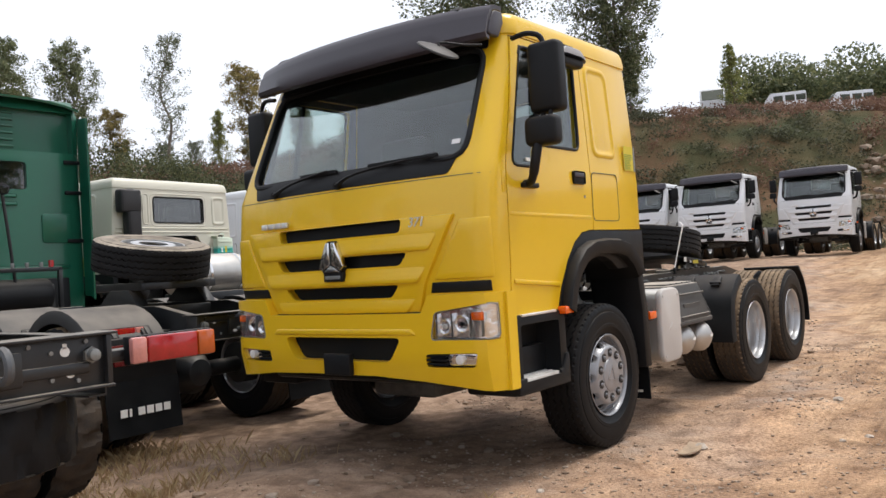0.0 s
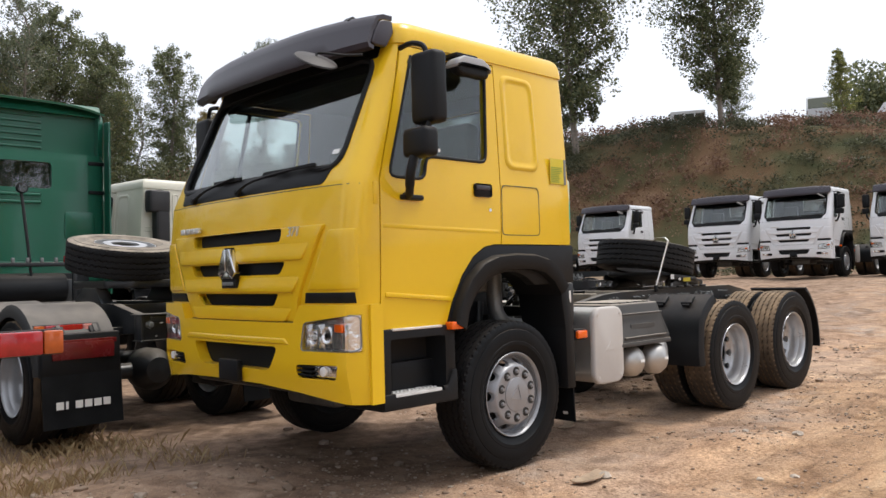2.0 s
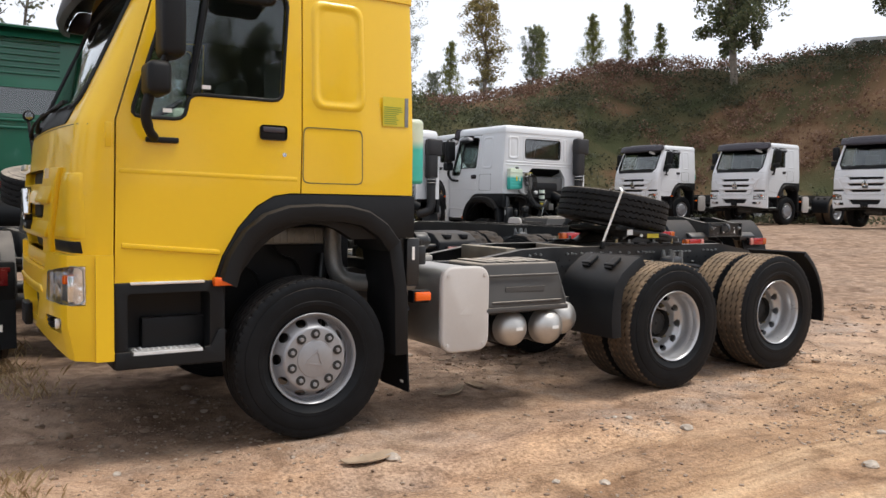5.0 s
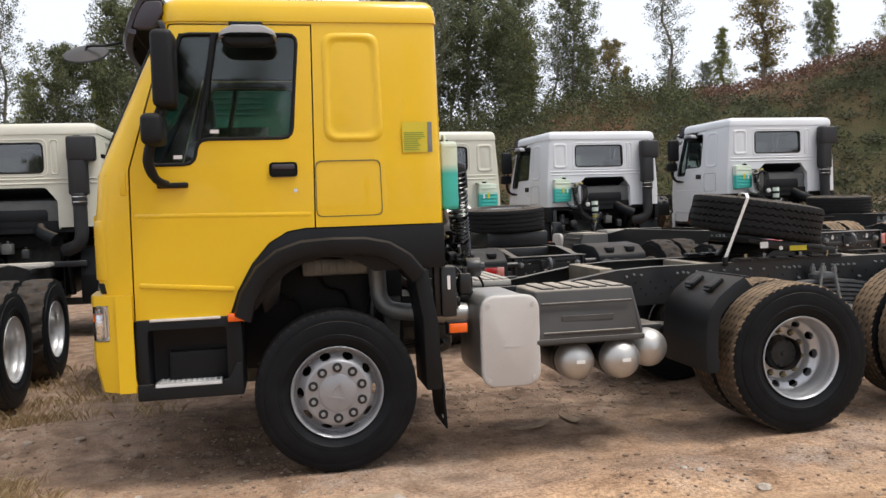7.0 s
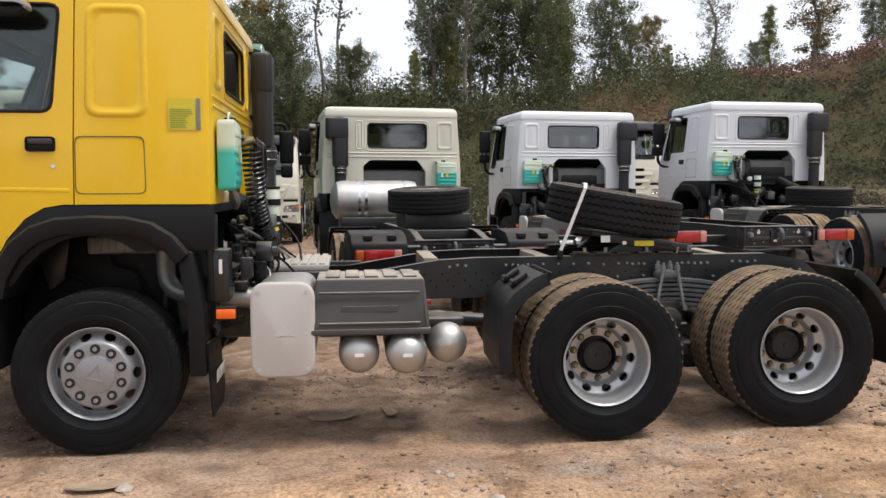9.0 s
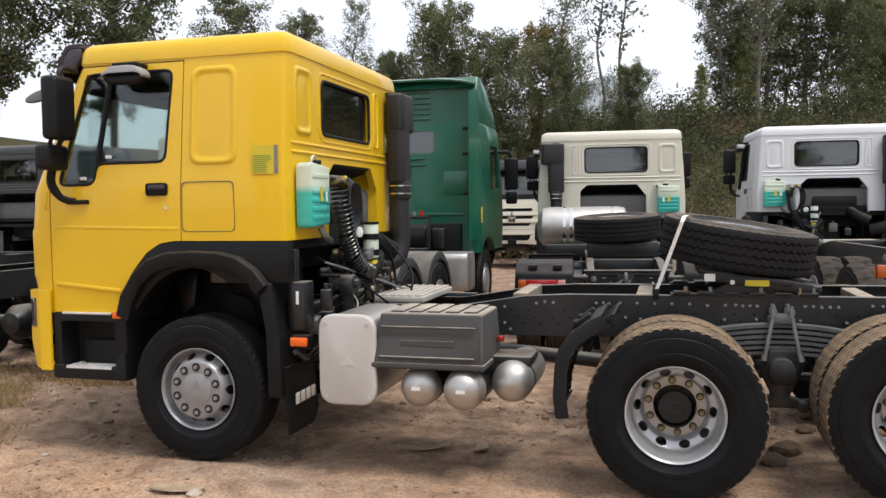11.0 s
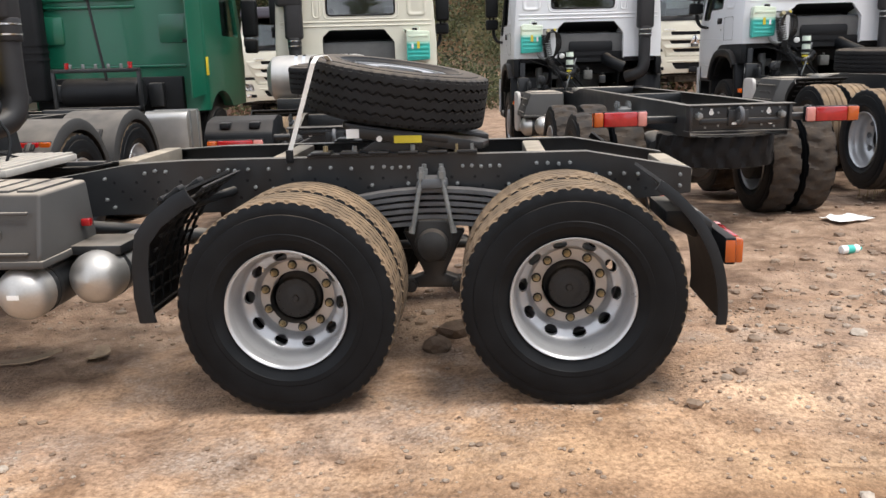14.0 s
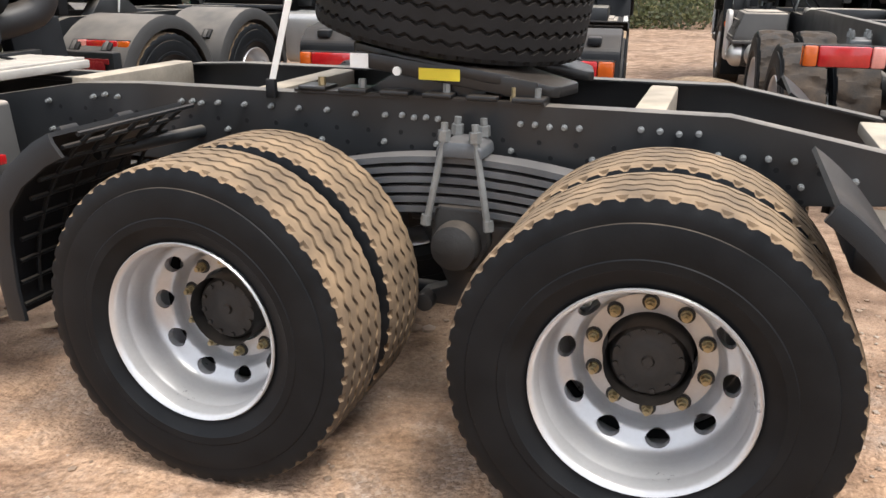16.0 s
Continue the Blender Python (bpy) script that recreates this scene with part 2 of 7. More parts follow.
def along(table, a):
    for (a0, v0), (a1, v1) in zip(table, table[1:]):
        if a <= a1:
            return v0 + (v1 - v0) * smooth((a - a0) / (a1 - a0))
    return table[-1][1]


TOE = [(-180, 60), (-60, 55), (-20, 40), (0, 37), (40, 36), (55, 33), (72, 28), (100, 27), (140, 28), (180, 60)]
TOP = [(-180, 1.5), (-60, 1.5), (-20, 6.6), (0, 7.8), (18, 8.2), (34, 9.2), (46, 8.7), (60, 6.4), (75, 5.1), (100, 5.2), (140, 5.2), (180, 1.5)]


def lie(x, y):
    """Height of the land without its small unevenness."""
    r, a = math.hypot(x, y + 6), math.degrees(math.atan2(y + 6, x))
    toe, top = along(TOE, a), along(TOP, a)
    far = 0.93 * smooth((r - 9) / 19) * smooth((75 - abs(a - 20)) / 40)
    z = 0.02 * smooth((y - 1.6) / 3.0) * smooth((14 - abs(x)) / 6) + far
    z -= 0.19 * smooth((x + 1.5) / 8) * smooth((16 - x) / 5) * smooth((y - 3.0) / 3.0)
    wob = 2.2 * noise.noise((x * 0.09, y * 0.09, 3.1))
    up = smooth((r - toe - wob) / 12.0)
    return z + top * up + up * 0.9 * noise.noise((x * 0.12, y * 0.12, 7.7))


def ground_z(x, y):
    z = lie(x, y)
    r = math.hypot(x, y + 6)
    if r < 70:
        soft = 1.0
        for wx in (0.0, 3.225, 4.575):
            for wy in (-1.05, 1.05):
                soft = min(soft, 0.12 + smooth((math.hypot(x - wx, y - wy) - 0.25) / 0.6))
        rough = 0.06 * noise.noise((x * 0.55, y * 0.75, 0.3)) + 0.026 * noise.noise((x * 1.9, y * 2.6, 1.3)) + 0.011 * noise.noise((x * 6, y * 7, 4)) + 0.006 * noise.noise((x * 15, y * 15, 9))
        rut = 0.03 * smooth(1 - abs(y + 2.05 + 0.2 * math.sin(x * 0.5)) / 0.22) + 0.025 * smooth(1 - abs(y + 3.9 + 0.25 * math.sin(x * 0.4 + 1)) / 0.3)
        mound = 0.09 * smooth(1 - math.hypot((x + 1.6) / 1.5, (y - 0.2) / 0.8)) + 0.05 * smooth(1 - math.hypot((x + 2.8) / 1.2, (y + 1.2) / 0.7))
        z += 0.043 * smooth((x - 3.65) / 0.75) * smooth((11 - x) / 4) * smooth((4.5 - abs(y)) / 2)
        z += 0.016 * smooth(1.6 - math.hypot(x, abs(y) - 1.05) / 0.5)
        z += soft * (rough - rut * smooth((9 - abs(x)) / 4)) + mound * soft - 0.004
    return z


# ---------------- mesh tools ----------------
def obj(name, bm, materials, parent=None, label="", sharp=38.0, m=None):
    """Links a bmesh as one mesh object, under a thing or a part."""
    bmesh.ops.recalc_face_normals(bm, faces=bm.faces[:])
    if all(len(e.link_faces) == 2 for e in bm.edges) and bm.calc_volume(signed=True) < 0:
        bmesh.ops.reverse_faces(bm, faces=bm.faces[:])
    me = bpy.data.meshes.new(name)
    for f in bm.faces:
        f.smooth = True
    bm.to_mesh(me)
    bm.free()
    me.set_sharp_from_angle(angle=radians(sharp))
    for one in materials if isinstance(materials, (list, tuple)) else [materials]:
        me.materials.append(one)
    ob = new(name, me)
    if parent is not None:
        ob.parent = parent
    if m is not None:
        ob.matrix_basis = m
    if label:
        tagged(ob, label)
    return ob


def part(name, bm, material, parent, label="", sharp=38.0, m=None):
    return obj(name, bm, material, parent, label, sharp, m)


def again(ob, m, parent=None):
    """Another object on the same mesh."""
    o = new(ob.name.split(".")[0], ob.data)
    o.parent = parent if parent is not None else ob.parent
    o.matrix_basis = m
    return o


def box(x0, x1, y0, y1, z0, z1, bevel=0.0, seg=2, bm=None):
    own = bmesh.new()
    bmesh.ops.create_cube(own, size=1)
    bmesh.ops.scale(own, verts=own.verts, vec=(x1 - x0, y1 - y0, z1 - z0))
    bmesh.ops.translate(own, verts=own.verts, vec=((x0 + x1) / 2, (y0 + y1) / 2, (z0 + z1) / 2))
    if bevel:
        bmesh.ops.bevel(own, geom=own.edges[:], offset=bevel, segments=seg, affect="EDGES", profile=0.5)
    return join(bm, own)


def join(bm, own):
    if bm is None:
        return own
    me = bpy.data.meshes.new("tmp")
    own.to_mesh(me)
    own.free()
    bm.from_mesh(me)
    bpy.data.meshes.remove(me)
    return bm


def prism(poly, axis, a, b, bevel=0.0, seg=2, bm=None):
    """A polygon drawn out along an axis. axis y: poly is (x, z); x: (y, z); z: (x, y)."""
    own = bmesh.new()
    put = {"y": lambda p, d: (p[0], d, p[1]), "x": lambda p, d: (d, p[0], p[1]), "z": lambda p, d: (p[0], p[1], d)}[axis]
    lo = [own.verts.new(put(p, a)) for p in poly]
    hi = [own.verts.new(put(p, b)) for p in poly]
    n = len(poly)
    own.faces.new(lo)
    own.faces.new(hi[::-1])
    for i in range(n):
        own.faces.new((lo[i], lo[(i + 1) % n], hi[(i + 1) % n], hi[i]))
    bmesh.ops.recalc_face_normals(own, faces=own.faces[:])
    if bevel:
        bmesh.ops.bevel(own, geom=own.edges[:], offset=bevel, segments=seg, affect="EDGES", profile=0.5)
    return join(bm, own)


def rounded(poly, r, seg=4):
    """The polygon with its corners rounded."""
    out, n = [], len(poly)
    for i in range(n):
        p, a, b = Vector(poly[i]), Vector(poly[i - 1]), Vector(poly[(i + 1) % n])
        u, v = a - p, b - p
        k = min(r, u.length * 0.45, v.length * 0.45)
        s, e = p + u.normalized() * k, p + v.normalized() * k
        for j in range(seg + 1):
            t = j / seg
            out.append(tuple(s * (1 - t) ** 2 + p * 2 * t * (1 - t) + e * t * t))
    return out


def lathe(profile, seg=48, axis="y", bm=None, closed=False, at=(0, 0, 0)):
    """Profile of (along the axis, radius) turned round the axis."""
    own = bmesh.new()
    rings = []
    for j in range(seg):
        a = 2 * math.pi * j / seg
        row = []
        for d, r in profile:
            p = {"y": (r * math.cos(a), d, r * math.sin(a)), "x": (d, r * math.cos(a), r * math.sin(a)), "z": (r * math.cos(a), r * math.sin(a), d)}[axis]
            row.append(own.verts.new((p[0] + at[0], p[1] + at[1], p[2] + at[2])))
        rings.append(row)
    n = len(profile)
    for j in range(seg):
        A, B = rings[j], rings[(j + 1) % seg]
        for i in range(n if closed else n - 1):
            k = (i + 1) % n
            own.faces.new((A[i], B[i], B[k], A[k]))
    bmesh.ops.remove_doubles(own, verts=own.verts[:], dist=1e-5)
    bmesh.ops.recalc_face_normals(own, faces=own.faces[:])
    return join(bm, own)


def cyl(p, q, r, seg=20, bevel=0.0, bm=None, r2=None):
    """A closed cylinder from p to q."""
    p, q = Vector(p), Vector(q)
    own = bmesh.new()
    bmesh.ops.create_cone(own, cap_ends=True, segments=seg, radius1=r, radius2=r if r2 is None else r2, depth=(q - p).length)
    if bevel:
        rim = [e for e in own.edges if len(e.link_faces) == 2 and any(len(f.verts) > 4 for f in e.link_faces)]
        bmesh.ops.bevel(own, geom=rim, offset=bevel, segments=2, affect="EDGES", profile=0.5)
    turn = (q - p).to_track_quat("Z", "Y").to_matrix().to_4x4()
    own.transform(Matrix.Translation((p + q) / 2) @ turn)
    return join(bm, own)


def tube(points, r, seg=10, bm=None, smooth=4):
    """A tube with closed ends along a softened line."""
    pts = [Vector(p) for p in points]
    if smooth and len(pts) > 2:
        fine = []
        for i in range(len(pts) - 1):
            a, b, c, d = pts[max(i - 1, 0)], pts[i], pts[i + 1], pts[min(i + 2, len(pts) - 1)]
            for j in range(smooth):
                t = j / smooth
                fine.append(0.5 * (2 * b + (c - a) * t + (2 * a - 5 * b + 4 * c - d) * t * t + (3 * b - a - 3 * c + d) * t ** 3))
        pts = fine + [pts[-1]]
    own = bmesh.new()
    side, rows = None, []
    for i, p in enumerate(pts):
        way = (pts[min(i + 1, len(pts) - 1)] - pts[max(i - 1, 0)]).normalized()
        if side is None:
            side = way.orthogonal().normalized()
        side = (side - way * side.dot(way)).normalized()
        up = way.cross(side)
        rad = r[min(i, len(r) - 1)] if isinstance(r, (list, tuple)) else r
        rows.append([own.verts.new(p + rad * (math.cos(2 * math.pi * k / seg) * side + math.sin(2 * math.pi * k / seg) * up)) for k in range(seg)])
    for A, B in zip(rows, rows[1:]):
        for k in range(seg):
            own.faces.new((A[k], A[(k + 1) % seg], B[(k + 1) % seg], B[k]))
    own.faces.new(rows[0][::-1])
    own.faces.new(rows[-1])
    return join(bm, own)


def pressed(poly, steps_in, put, mid):
    """A pressed panel: the outline drawn in by steps of (inset, height), put in place by put(u, v, height)."""
    own = bmesh.new()
    us, vs = [p[0] for p in poly], [p[1] for p in poly]
    hu, hv = (max(us) - min(us)) / 2, (max(vs) - min(vs)) / 2
    rows = []
    for inset, high in steps_in:
        rows.append([own.verts.new(put(mid[0] + (u - mid[0]) * (1 - inset / hu), mid[1] + (v - mid[1]) * (1 - inset / hv), high)) for u, v in poly])
    n = len(poly)
    for A, B in zip(rows, rows[1:]):
        for i in range(n):
            own.faces.new((A[i], A[(i + 1) % n], B[(i + 1) % n], B[i]))
    own.faces.new(rows[-1])
    return own


def to_bm(me):
    bm = bmesh.new()
    bm.from_mesh(me)
    return bm


def carve(bm, cutter, how="DIFFERENCE"):
    """bm with the cutter taken away (or what both share). Uses up both."""
    obs = []
    for b in (bm, cutter):
        bmesh.ops.recalc_face_normals(b, faces=b.faces[:])
        me = bpy.data.meshes.new("tmp")
        b.to_mesh(me)
        b.free()
        obs.append(new("tmp", me))
    mod = obs[0].modifiers.new("cut", "BOOLEAN")
    mod.operation, mod.object, mod.solver = how, obs[1], "EXACT"
    mod.use_self = True
    bpy.context.view_layer.update()
    dg = bpy.context.evaluated_depsgraph_get()
    me = bpy.data.meshes.new_from_object(obs[0].evaluated_get(dg))
    out = to_bm(me)
    bpy.data.meshes.remove(me)
    for o in obs:
        d = o.data
        bpy.data.objects.remove(o)
        bpy.data.meshes.remove(d)
    return out


def sheet(rows, thick, bm=None):
    """A grid of points given a thickness along its normals."""
    own = bmesh.new()
    g = [[own.verts.new(p) for p in row] for row in rows]
    for A, B in zip(g, g[1:]):
        for i in range(len(A) - 1):
            own.faces.new((A[i], A[i + 1], B[i + 1], B[i]))
    bmesh.ops.recalc_face_normals(own, faces=own.faces[:])
    bmesh.ops.solidify(own, geom=own.faces[:], thickness=thick)
    return join(bm, own)


def thing(name, label, category, group="", m=None):
    e = new(name)
    e.empty_display_size = 0.2
    tagged(e, label, category, group)
    if m is not None:
        e.matrix_basis = m
    return e

FRONT_MIRROR = (-1.435, -0.92, 2.678)


# ---------------- the tractor: x runs to its rear from the front axle, its left side is at -y ----------------
LEVELS = [(1.04, -1.43, 1.170), (1.30, -1.465, 1.180), (1.62, -1.465, 1.185), (1.92, -1.435, 1.185), (2.02, -1.395, 1.178),
          (2.40, -1.225, 1.155), (2.74, -1.075, 1.130), (2.84, -1.03, 1.120)]
REAR = 0.72


def level(z):
    """Front and half width of the cab at a height."""
    if z <= LEVELS[0][0]:
        return LEVELS[0][1:]
    for (z0, f0, w0), (z1, f1, w1) in zip(LEVELS, LEVELS[1:]):
        if z <= z1:
            t = (z - z0) / (z1 - z0)
            return f0 + (f1 - f0) * t, w0 + (w1 - w0) * t
    return LEVELS[-1][1:]


def front_x(y, z, w=None):
    """The cab's front face: bowed, with rounded corners."""
    f, wide = level(z)
    wide = w or wide
    a, r = min(abs(y), wide), 0.13
    bow = 0.06 * (min(a, wide - r) / (wide - r)) ** 2.5
    if a > wide - r:
        d = a - (wide - r)
        bow += r - math.sqrt(max(r * r - d * d, 0))
    return f + bow


def plan(z, inset=0.0, rear=REAR):
    """Outline of the cab at a height, as seen from above."""
    f, w = level(z)
    ys = [0, 0.25, 0.5, 0.75, 0.95, w - 0.12, w - 0.09, w - 0.055, w - 0.025, w - 0.007, w]
    front = [(front_x(y, z), y) for y in ys]
    right = [(-0.5, w), (0.2, w), (rear - 0.05, w), (rear - 0.015, w - 0.015), (rear, w - 0.05), (rear, 0.5)]
    half = front + right
    full = [(x, -y) for x, y in half[:0:-1]] + half
    return [(x * (1 - inset * 0.75) if x < 0 else x - inset * 0.9, y * (1 - inset * 0.85)) for x, y in full]


def loft(sections, bm=None):
    own = bmesh.new()
    rows = [[own.verts.new((x, y, z)) for x, y in pts] for z, pts in sections]
    n = len(rows[0])
    for A, B in zip(rows, rows[1:]):
        for i in range(n):
            own.faces.new((A[i], A[(i + 1) % n], B[(i + 1) % n], B[i]))
    own.faces.new(rows[0][::-1])
    own.faces.new(rows[-1])
    bmesh.ops.recalc_face_normals(own, faces=own.faces[:])
    return join(bm, own)


def mirrored(poly):
    return [(-a, b) for a, b in poly[::-1]]


SIDE_WINDOW = [(-0.86, 2.765), (-0.16, 2.765), (-0.215, 2.125), (-0.775, 2.125), (-0.80, 1.975), (-1.10, 1.975)]
ARCH = [(-0.64, 0.8), (-0.63, 1.06), (-0.585, 1.19), (-0.49, 1.36), (-0.38, 1.485), (-0.27, 1.55), (-0.16, 1.568), (0.9, 1.568), (0.9, 0.8)]


def front_patch(outline, thick, offset, bevel=0.0, step=0.09, shape=front_x):
    """A plate that follows the cab's front: outline in (y, z), as thick as given, its face offset before the front."""
    bm = prism(outline, "x", 0.0, thick, bevel)
    ys, zs = [p[0] for p in outline], [p[1] for p in outline]
    for no, lo, hi in (((0, 1, 0), min(ys), max(ys)), ((0, 0, 1), min(zs), max(zs))):
        k = int((hi - lo) / step)
        for i in range(1, k + 1):
            d = lo + (hi - lo) * i / (k + 1)
            bmesh.ops.bisect_plane(bm, geom=bm.verts[:] + bm.edges[:] + bm.faces[:], plane_co=(0, d if no[1] else 0, d if no[2] else 0), plane_no=no)
    for v in bm.verts:
        v.co.x += shape(v.co.y, v.co.z) - offset
    return bm


def text_mesh(words, size, depth, m, name, material, parent, label=""):
    cu = bpy.data.curves.new("tmp", "FONT")
    cu.body, cu.size, cu.extrude, cu.align_x, cu.align_y, cu.shear = words, size, depth, "CENTER", "CENTER", 0.25
    o = new("tmp", cu)
    bpy.context.view_layer.update()
    me = bpy.data.meshes.new_from_object(o.evaluated_get(bpy.context.evaluated_depsgraph_get()))
    bpy.data.objects.remove(o)
    bpy.data.curves.remove(cu)
    bm = to_bm(me)
    bpy.data.meshes.remove(me)
    bm.transform(m)
    return part(name, bm, material, parent, label)


# ---- wheels: the axle along y, the outer side at -y ----
R_TYRE, R_RIM = 0.530, 0.288


def tyre_bm(fine, lug=False, small=1.0):
    """A truck tyre; slot 1 is the tread: ribs between zigzag grooves with notched shoulders, or deep cross lugs."""
    seg = 324 if fine else (192 if lug else 60)
    side = [(0.105, 0.286), (0.125, 0.292), (0.14, 0.315), (0.150, 0.345), (0.1535, 0.348), (0.155, 0.372), (0.1525, 0.375), (0.1555, 0.405), (0.152, 0.45), (0.1495, 0.462), (0.1455, 0.464), (0.146, 0.484), (0.1425, 0.497), (0.1395, 0.508)]
    cols = [(y, r, 0.004 if fine and r > 0.5 else 0.0, 0) for y, r in side]
    if fine:
        cols += [(0.1345, 0.521, 0.008, 0), (0.121, 0.5258, 0.010, 0), (0.1195, 0.5263, 0.0, 0)]
        for c in (0.082, 0.028, -0.028, -0.082):
            cols += [(c + 0.0075, 0.5285, 0, 1), (c + 0.005, 0.513, 0, 1), (c - 0.005, 0.513, 0, 1), (c - 0.0075, 0.5285, 0, 1)]
        cols += [(-0.1185, 0.5263, 0.0, 0), (-0.121, 0.5258, 0.010, 0), (-0.1345, 0.521, 0.008, 0)]
    elif lug:
        cols += [(y, 0.5285 - 0.4 * max(0, abs(y) - 0.11), 0.024 if abs(y) > 0.035 else 0.0, 0) for y in (0.134, 0.09, 0.045, 0.04, 0.0, -0.04, -0.045, -0.09, -0.134)]
    else:
        cols.append((0.134, 0.522, 0.012, 0))
        for c in (0.07, 0.0, -0.07):
            cols += [(c + 0.012, 0.5285, 0, 0), (c, 0.515, 0, 0), (c - 0.012, 0.5285, 0, 0)]
        cols.append((-0.134, 0.522, 0.012, 0))
    cols += [(-y, r, 0.004 if fine and r > 0.5 else 0.0, 0) for y, r in side[::-1]]
    zig = (0.0, 0.0045, 0.0045, 0.0, -0.0045, -0.0045)
    verts, faces, slots = [], [], []
    n = len(cols)
    for j in range(seg):
        a = 2 * math.pi * j / seg
        for y, r, notch, wave in cols:
            if wave:
                y += zig[j % 6] * 1.3
            if fine:
                cut = j % 6 < 2
            elif lug:
                cut = (j + (6 if y < 0 else 0) + int(abs(y) * 32)) % 12 < 4
            else:
                cut = j % 2 == 0
            if notch and cut:
                r -= notch
            if r > 0.286:
                r = 0.286 + (r - 0.286) * small
            verts.append((r * math.cos(a), y, r * math.sin(a)))
        A, B = j * n, (j + 1) % seg * n
        for i in range(n):
            k = (i + 1) % n
            faces.append((A + i, B + i, B + k, A + k))
            slots.append(1 if len(side) <= i < n - len(side) - 1 else 0)
    me = bpy.data.meshes.new("tmp")
    me.from_pydata(verts, [], faces)
    me.polygons.foreach_set("material_index", slots)
    bm = to_bm(me)
    bpy.data.meshes.remove(me)
    return bm


def holes(n, r, wide, high, y0, y1, turn=0.0):
    bm = bmesh.new()
    for i in range(n):
        a = 2 * math.pi * (i + turn) / n
        own = bmesh.new()
        bmesh.ops.create_cone(own, cap_ends=True, segments=14, radius1=1, radius2=1, depth=y1 - y0)
        own.transform(Matrix.Translation((r * math.cos(a), (y0 + y1) / 2, r * math.sin(a))) @ Matrix.Rotation(-a, 4, "Y") @ Matrix.Rotation(radians(90), 4, "X") @ Matrix.Diagonal((high, wide, 1, 1)))
        bm = join(bm, own)
    return bm


WHEEL_CACHE = {}


def wheel(kind, fine, tread, parent, m, label=""):
    """A wheel: the painted rim with its tyre, hub and nuts."""
    bare = kind == "spare"
    kind = "rear" if bare else kind
    key = (kind, fine, tread.name)
    if key not in WHEEL_CACHE:
        seg = 64 if fine else 32
        if kind == "front":
            prof = [(0.10, 0.276), (-0.105, 0.268), (-0.125, 0.282), (-0.138, 0.292), (-0.142, 0.288), (-0.134, 0.278), (-0.118, 0.272), (-0.085, 0.268),
                    (-0.068, 0.262), (-0.070, 0.252), (-0.082, 0.241), (-0.134, 0.213), (-0.147, 0.206), (-0.153, 0.198), (-0.154, 0.190), (-0.154, 0.0005), (-0.134, 0.0005), (-0.134, 0.195), (-0.066, 0.232), (-0.046, 0.252), (-0.04, 0.264), (0.09, 0.268)]
            rim = carve(lathe(prof, seg, closed=True), holes(10, 0.230, 0.036, 0.0215, -0.2, 0.02, 0.5))
            hub = lathe([(-0.154, 0.118), (-0.159, 0.116), (-0.161, 0.112), (-0.161, 0.0005)], seg)
            hub = lathe([(-0.165, 0.070), (-0.165, 0.052), (-0.160, 0.052), (-0.160, 0.070)], 3, closed=True, bm=hub)
            hub_mat, nut_r, nut_y = DISC, 0.160, -0.154
        else:
            prof = [(0.13, 0.284), (-0.106, 0.284), (-0.125, 0.288), (-0.138, 0.2955), (-0.143, 0.292), (-0.138, 0.284), (-0.124, 0.277), (-0.085, 0.2755), (-0.076, 0.2735),
                    (-0.066, 0.268), (-0.02, 0.2655), (0.010, 0.2625), (0.028, 0.253), (0.040, 0.239), (0.052, 0.214), (0.064, 0.204), (0.088, 0.198), (0.107, 0.193), (0.113, 0.186), (0.113, 0.132), (0.129, 0.132), (0.129, 0.203), (0.08, 0.214), (0.066, 0.238), (0.042, 0.267), (0.042, 0.272), (0.13, 0.274)]
            rim = carve(lathe(prof, seg, closed=True), holes(10, 0.2255, 0.035, 0.0235, -0.05, 0.12, 0.5))
            hub = lathe([(0.30, 0.118), (0.17, 0.118), (0.155, 0.112), (0.10, 0.107), (0.082, 0.104), (0.074, 0.096), (0.076, 0.062), (0.072, 0.056), (0.072, 0.018), (0.064, 0.014), (0.064, 0.0005)], 40)
            hub.transform(Matrix.Diagonal((1.02, 1, 1.02, 1)))
            hub_mat, nut_r, nut_y = HUB, 0.163, 0.113
        front_nut = kind == "front"
        # the dark disc round each nut paints the shade of its recess
        nut = cyl((0, nut_y, 0), (0, nut_y - 0.004, 0), 0.031 if front_nut else 0.024, 16)
        for f in nut.faces:
            f.material_index = 1
        nut = cyl((0, nut_y, 0), (0, nut_y - 0.012, 0), 0.0135 if front_nut else 0.0165, 10, bm=nut)
        nut = cyl((0, nut_y - 0.012, 0), (0, nut_y - (0.02 if front_nut else 0.03), 0), 0.0115 if front_nut else 0.0135, 6, bm=nut)
        if not front_nut:
            nut = cyl((0, nut_y - 0.025, 0), (0, nut_y - 0.042, 0), 0.008, 8, bm=nut)
        bolt = cyl((0, 0.08, 0), (0, 0.066, 0), 0.008, 6)
        store = []
        for nm, bm, mt in (("wheel", rim, DISC if kind == "front" else STEEL), ("tyre", tyre_bm(fine, tread is MUD, 0.93 if kind == "front" else 1.0), [RUBBER, tread]), ("hub", hub, hub_mat), ("nut", nut, [DISC if kind == "front" else BRASS, HUB]), ("hub_bolt", bolt, HUB)):
            o = obj(nm, bm, mt)
            store.append(o.data)
            bpy.data.objects.remove(o)
        WHEEL_CACHE[key] = (store, nut_r)
    (rim, tyre, hub, nut, bolt), nut_r = WHEEL_CACHE[key]
    w = new("wheel", rim)
    w.parent, w.matrix_basis = parent, m
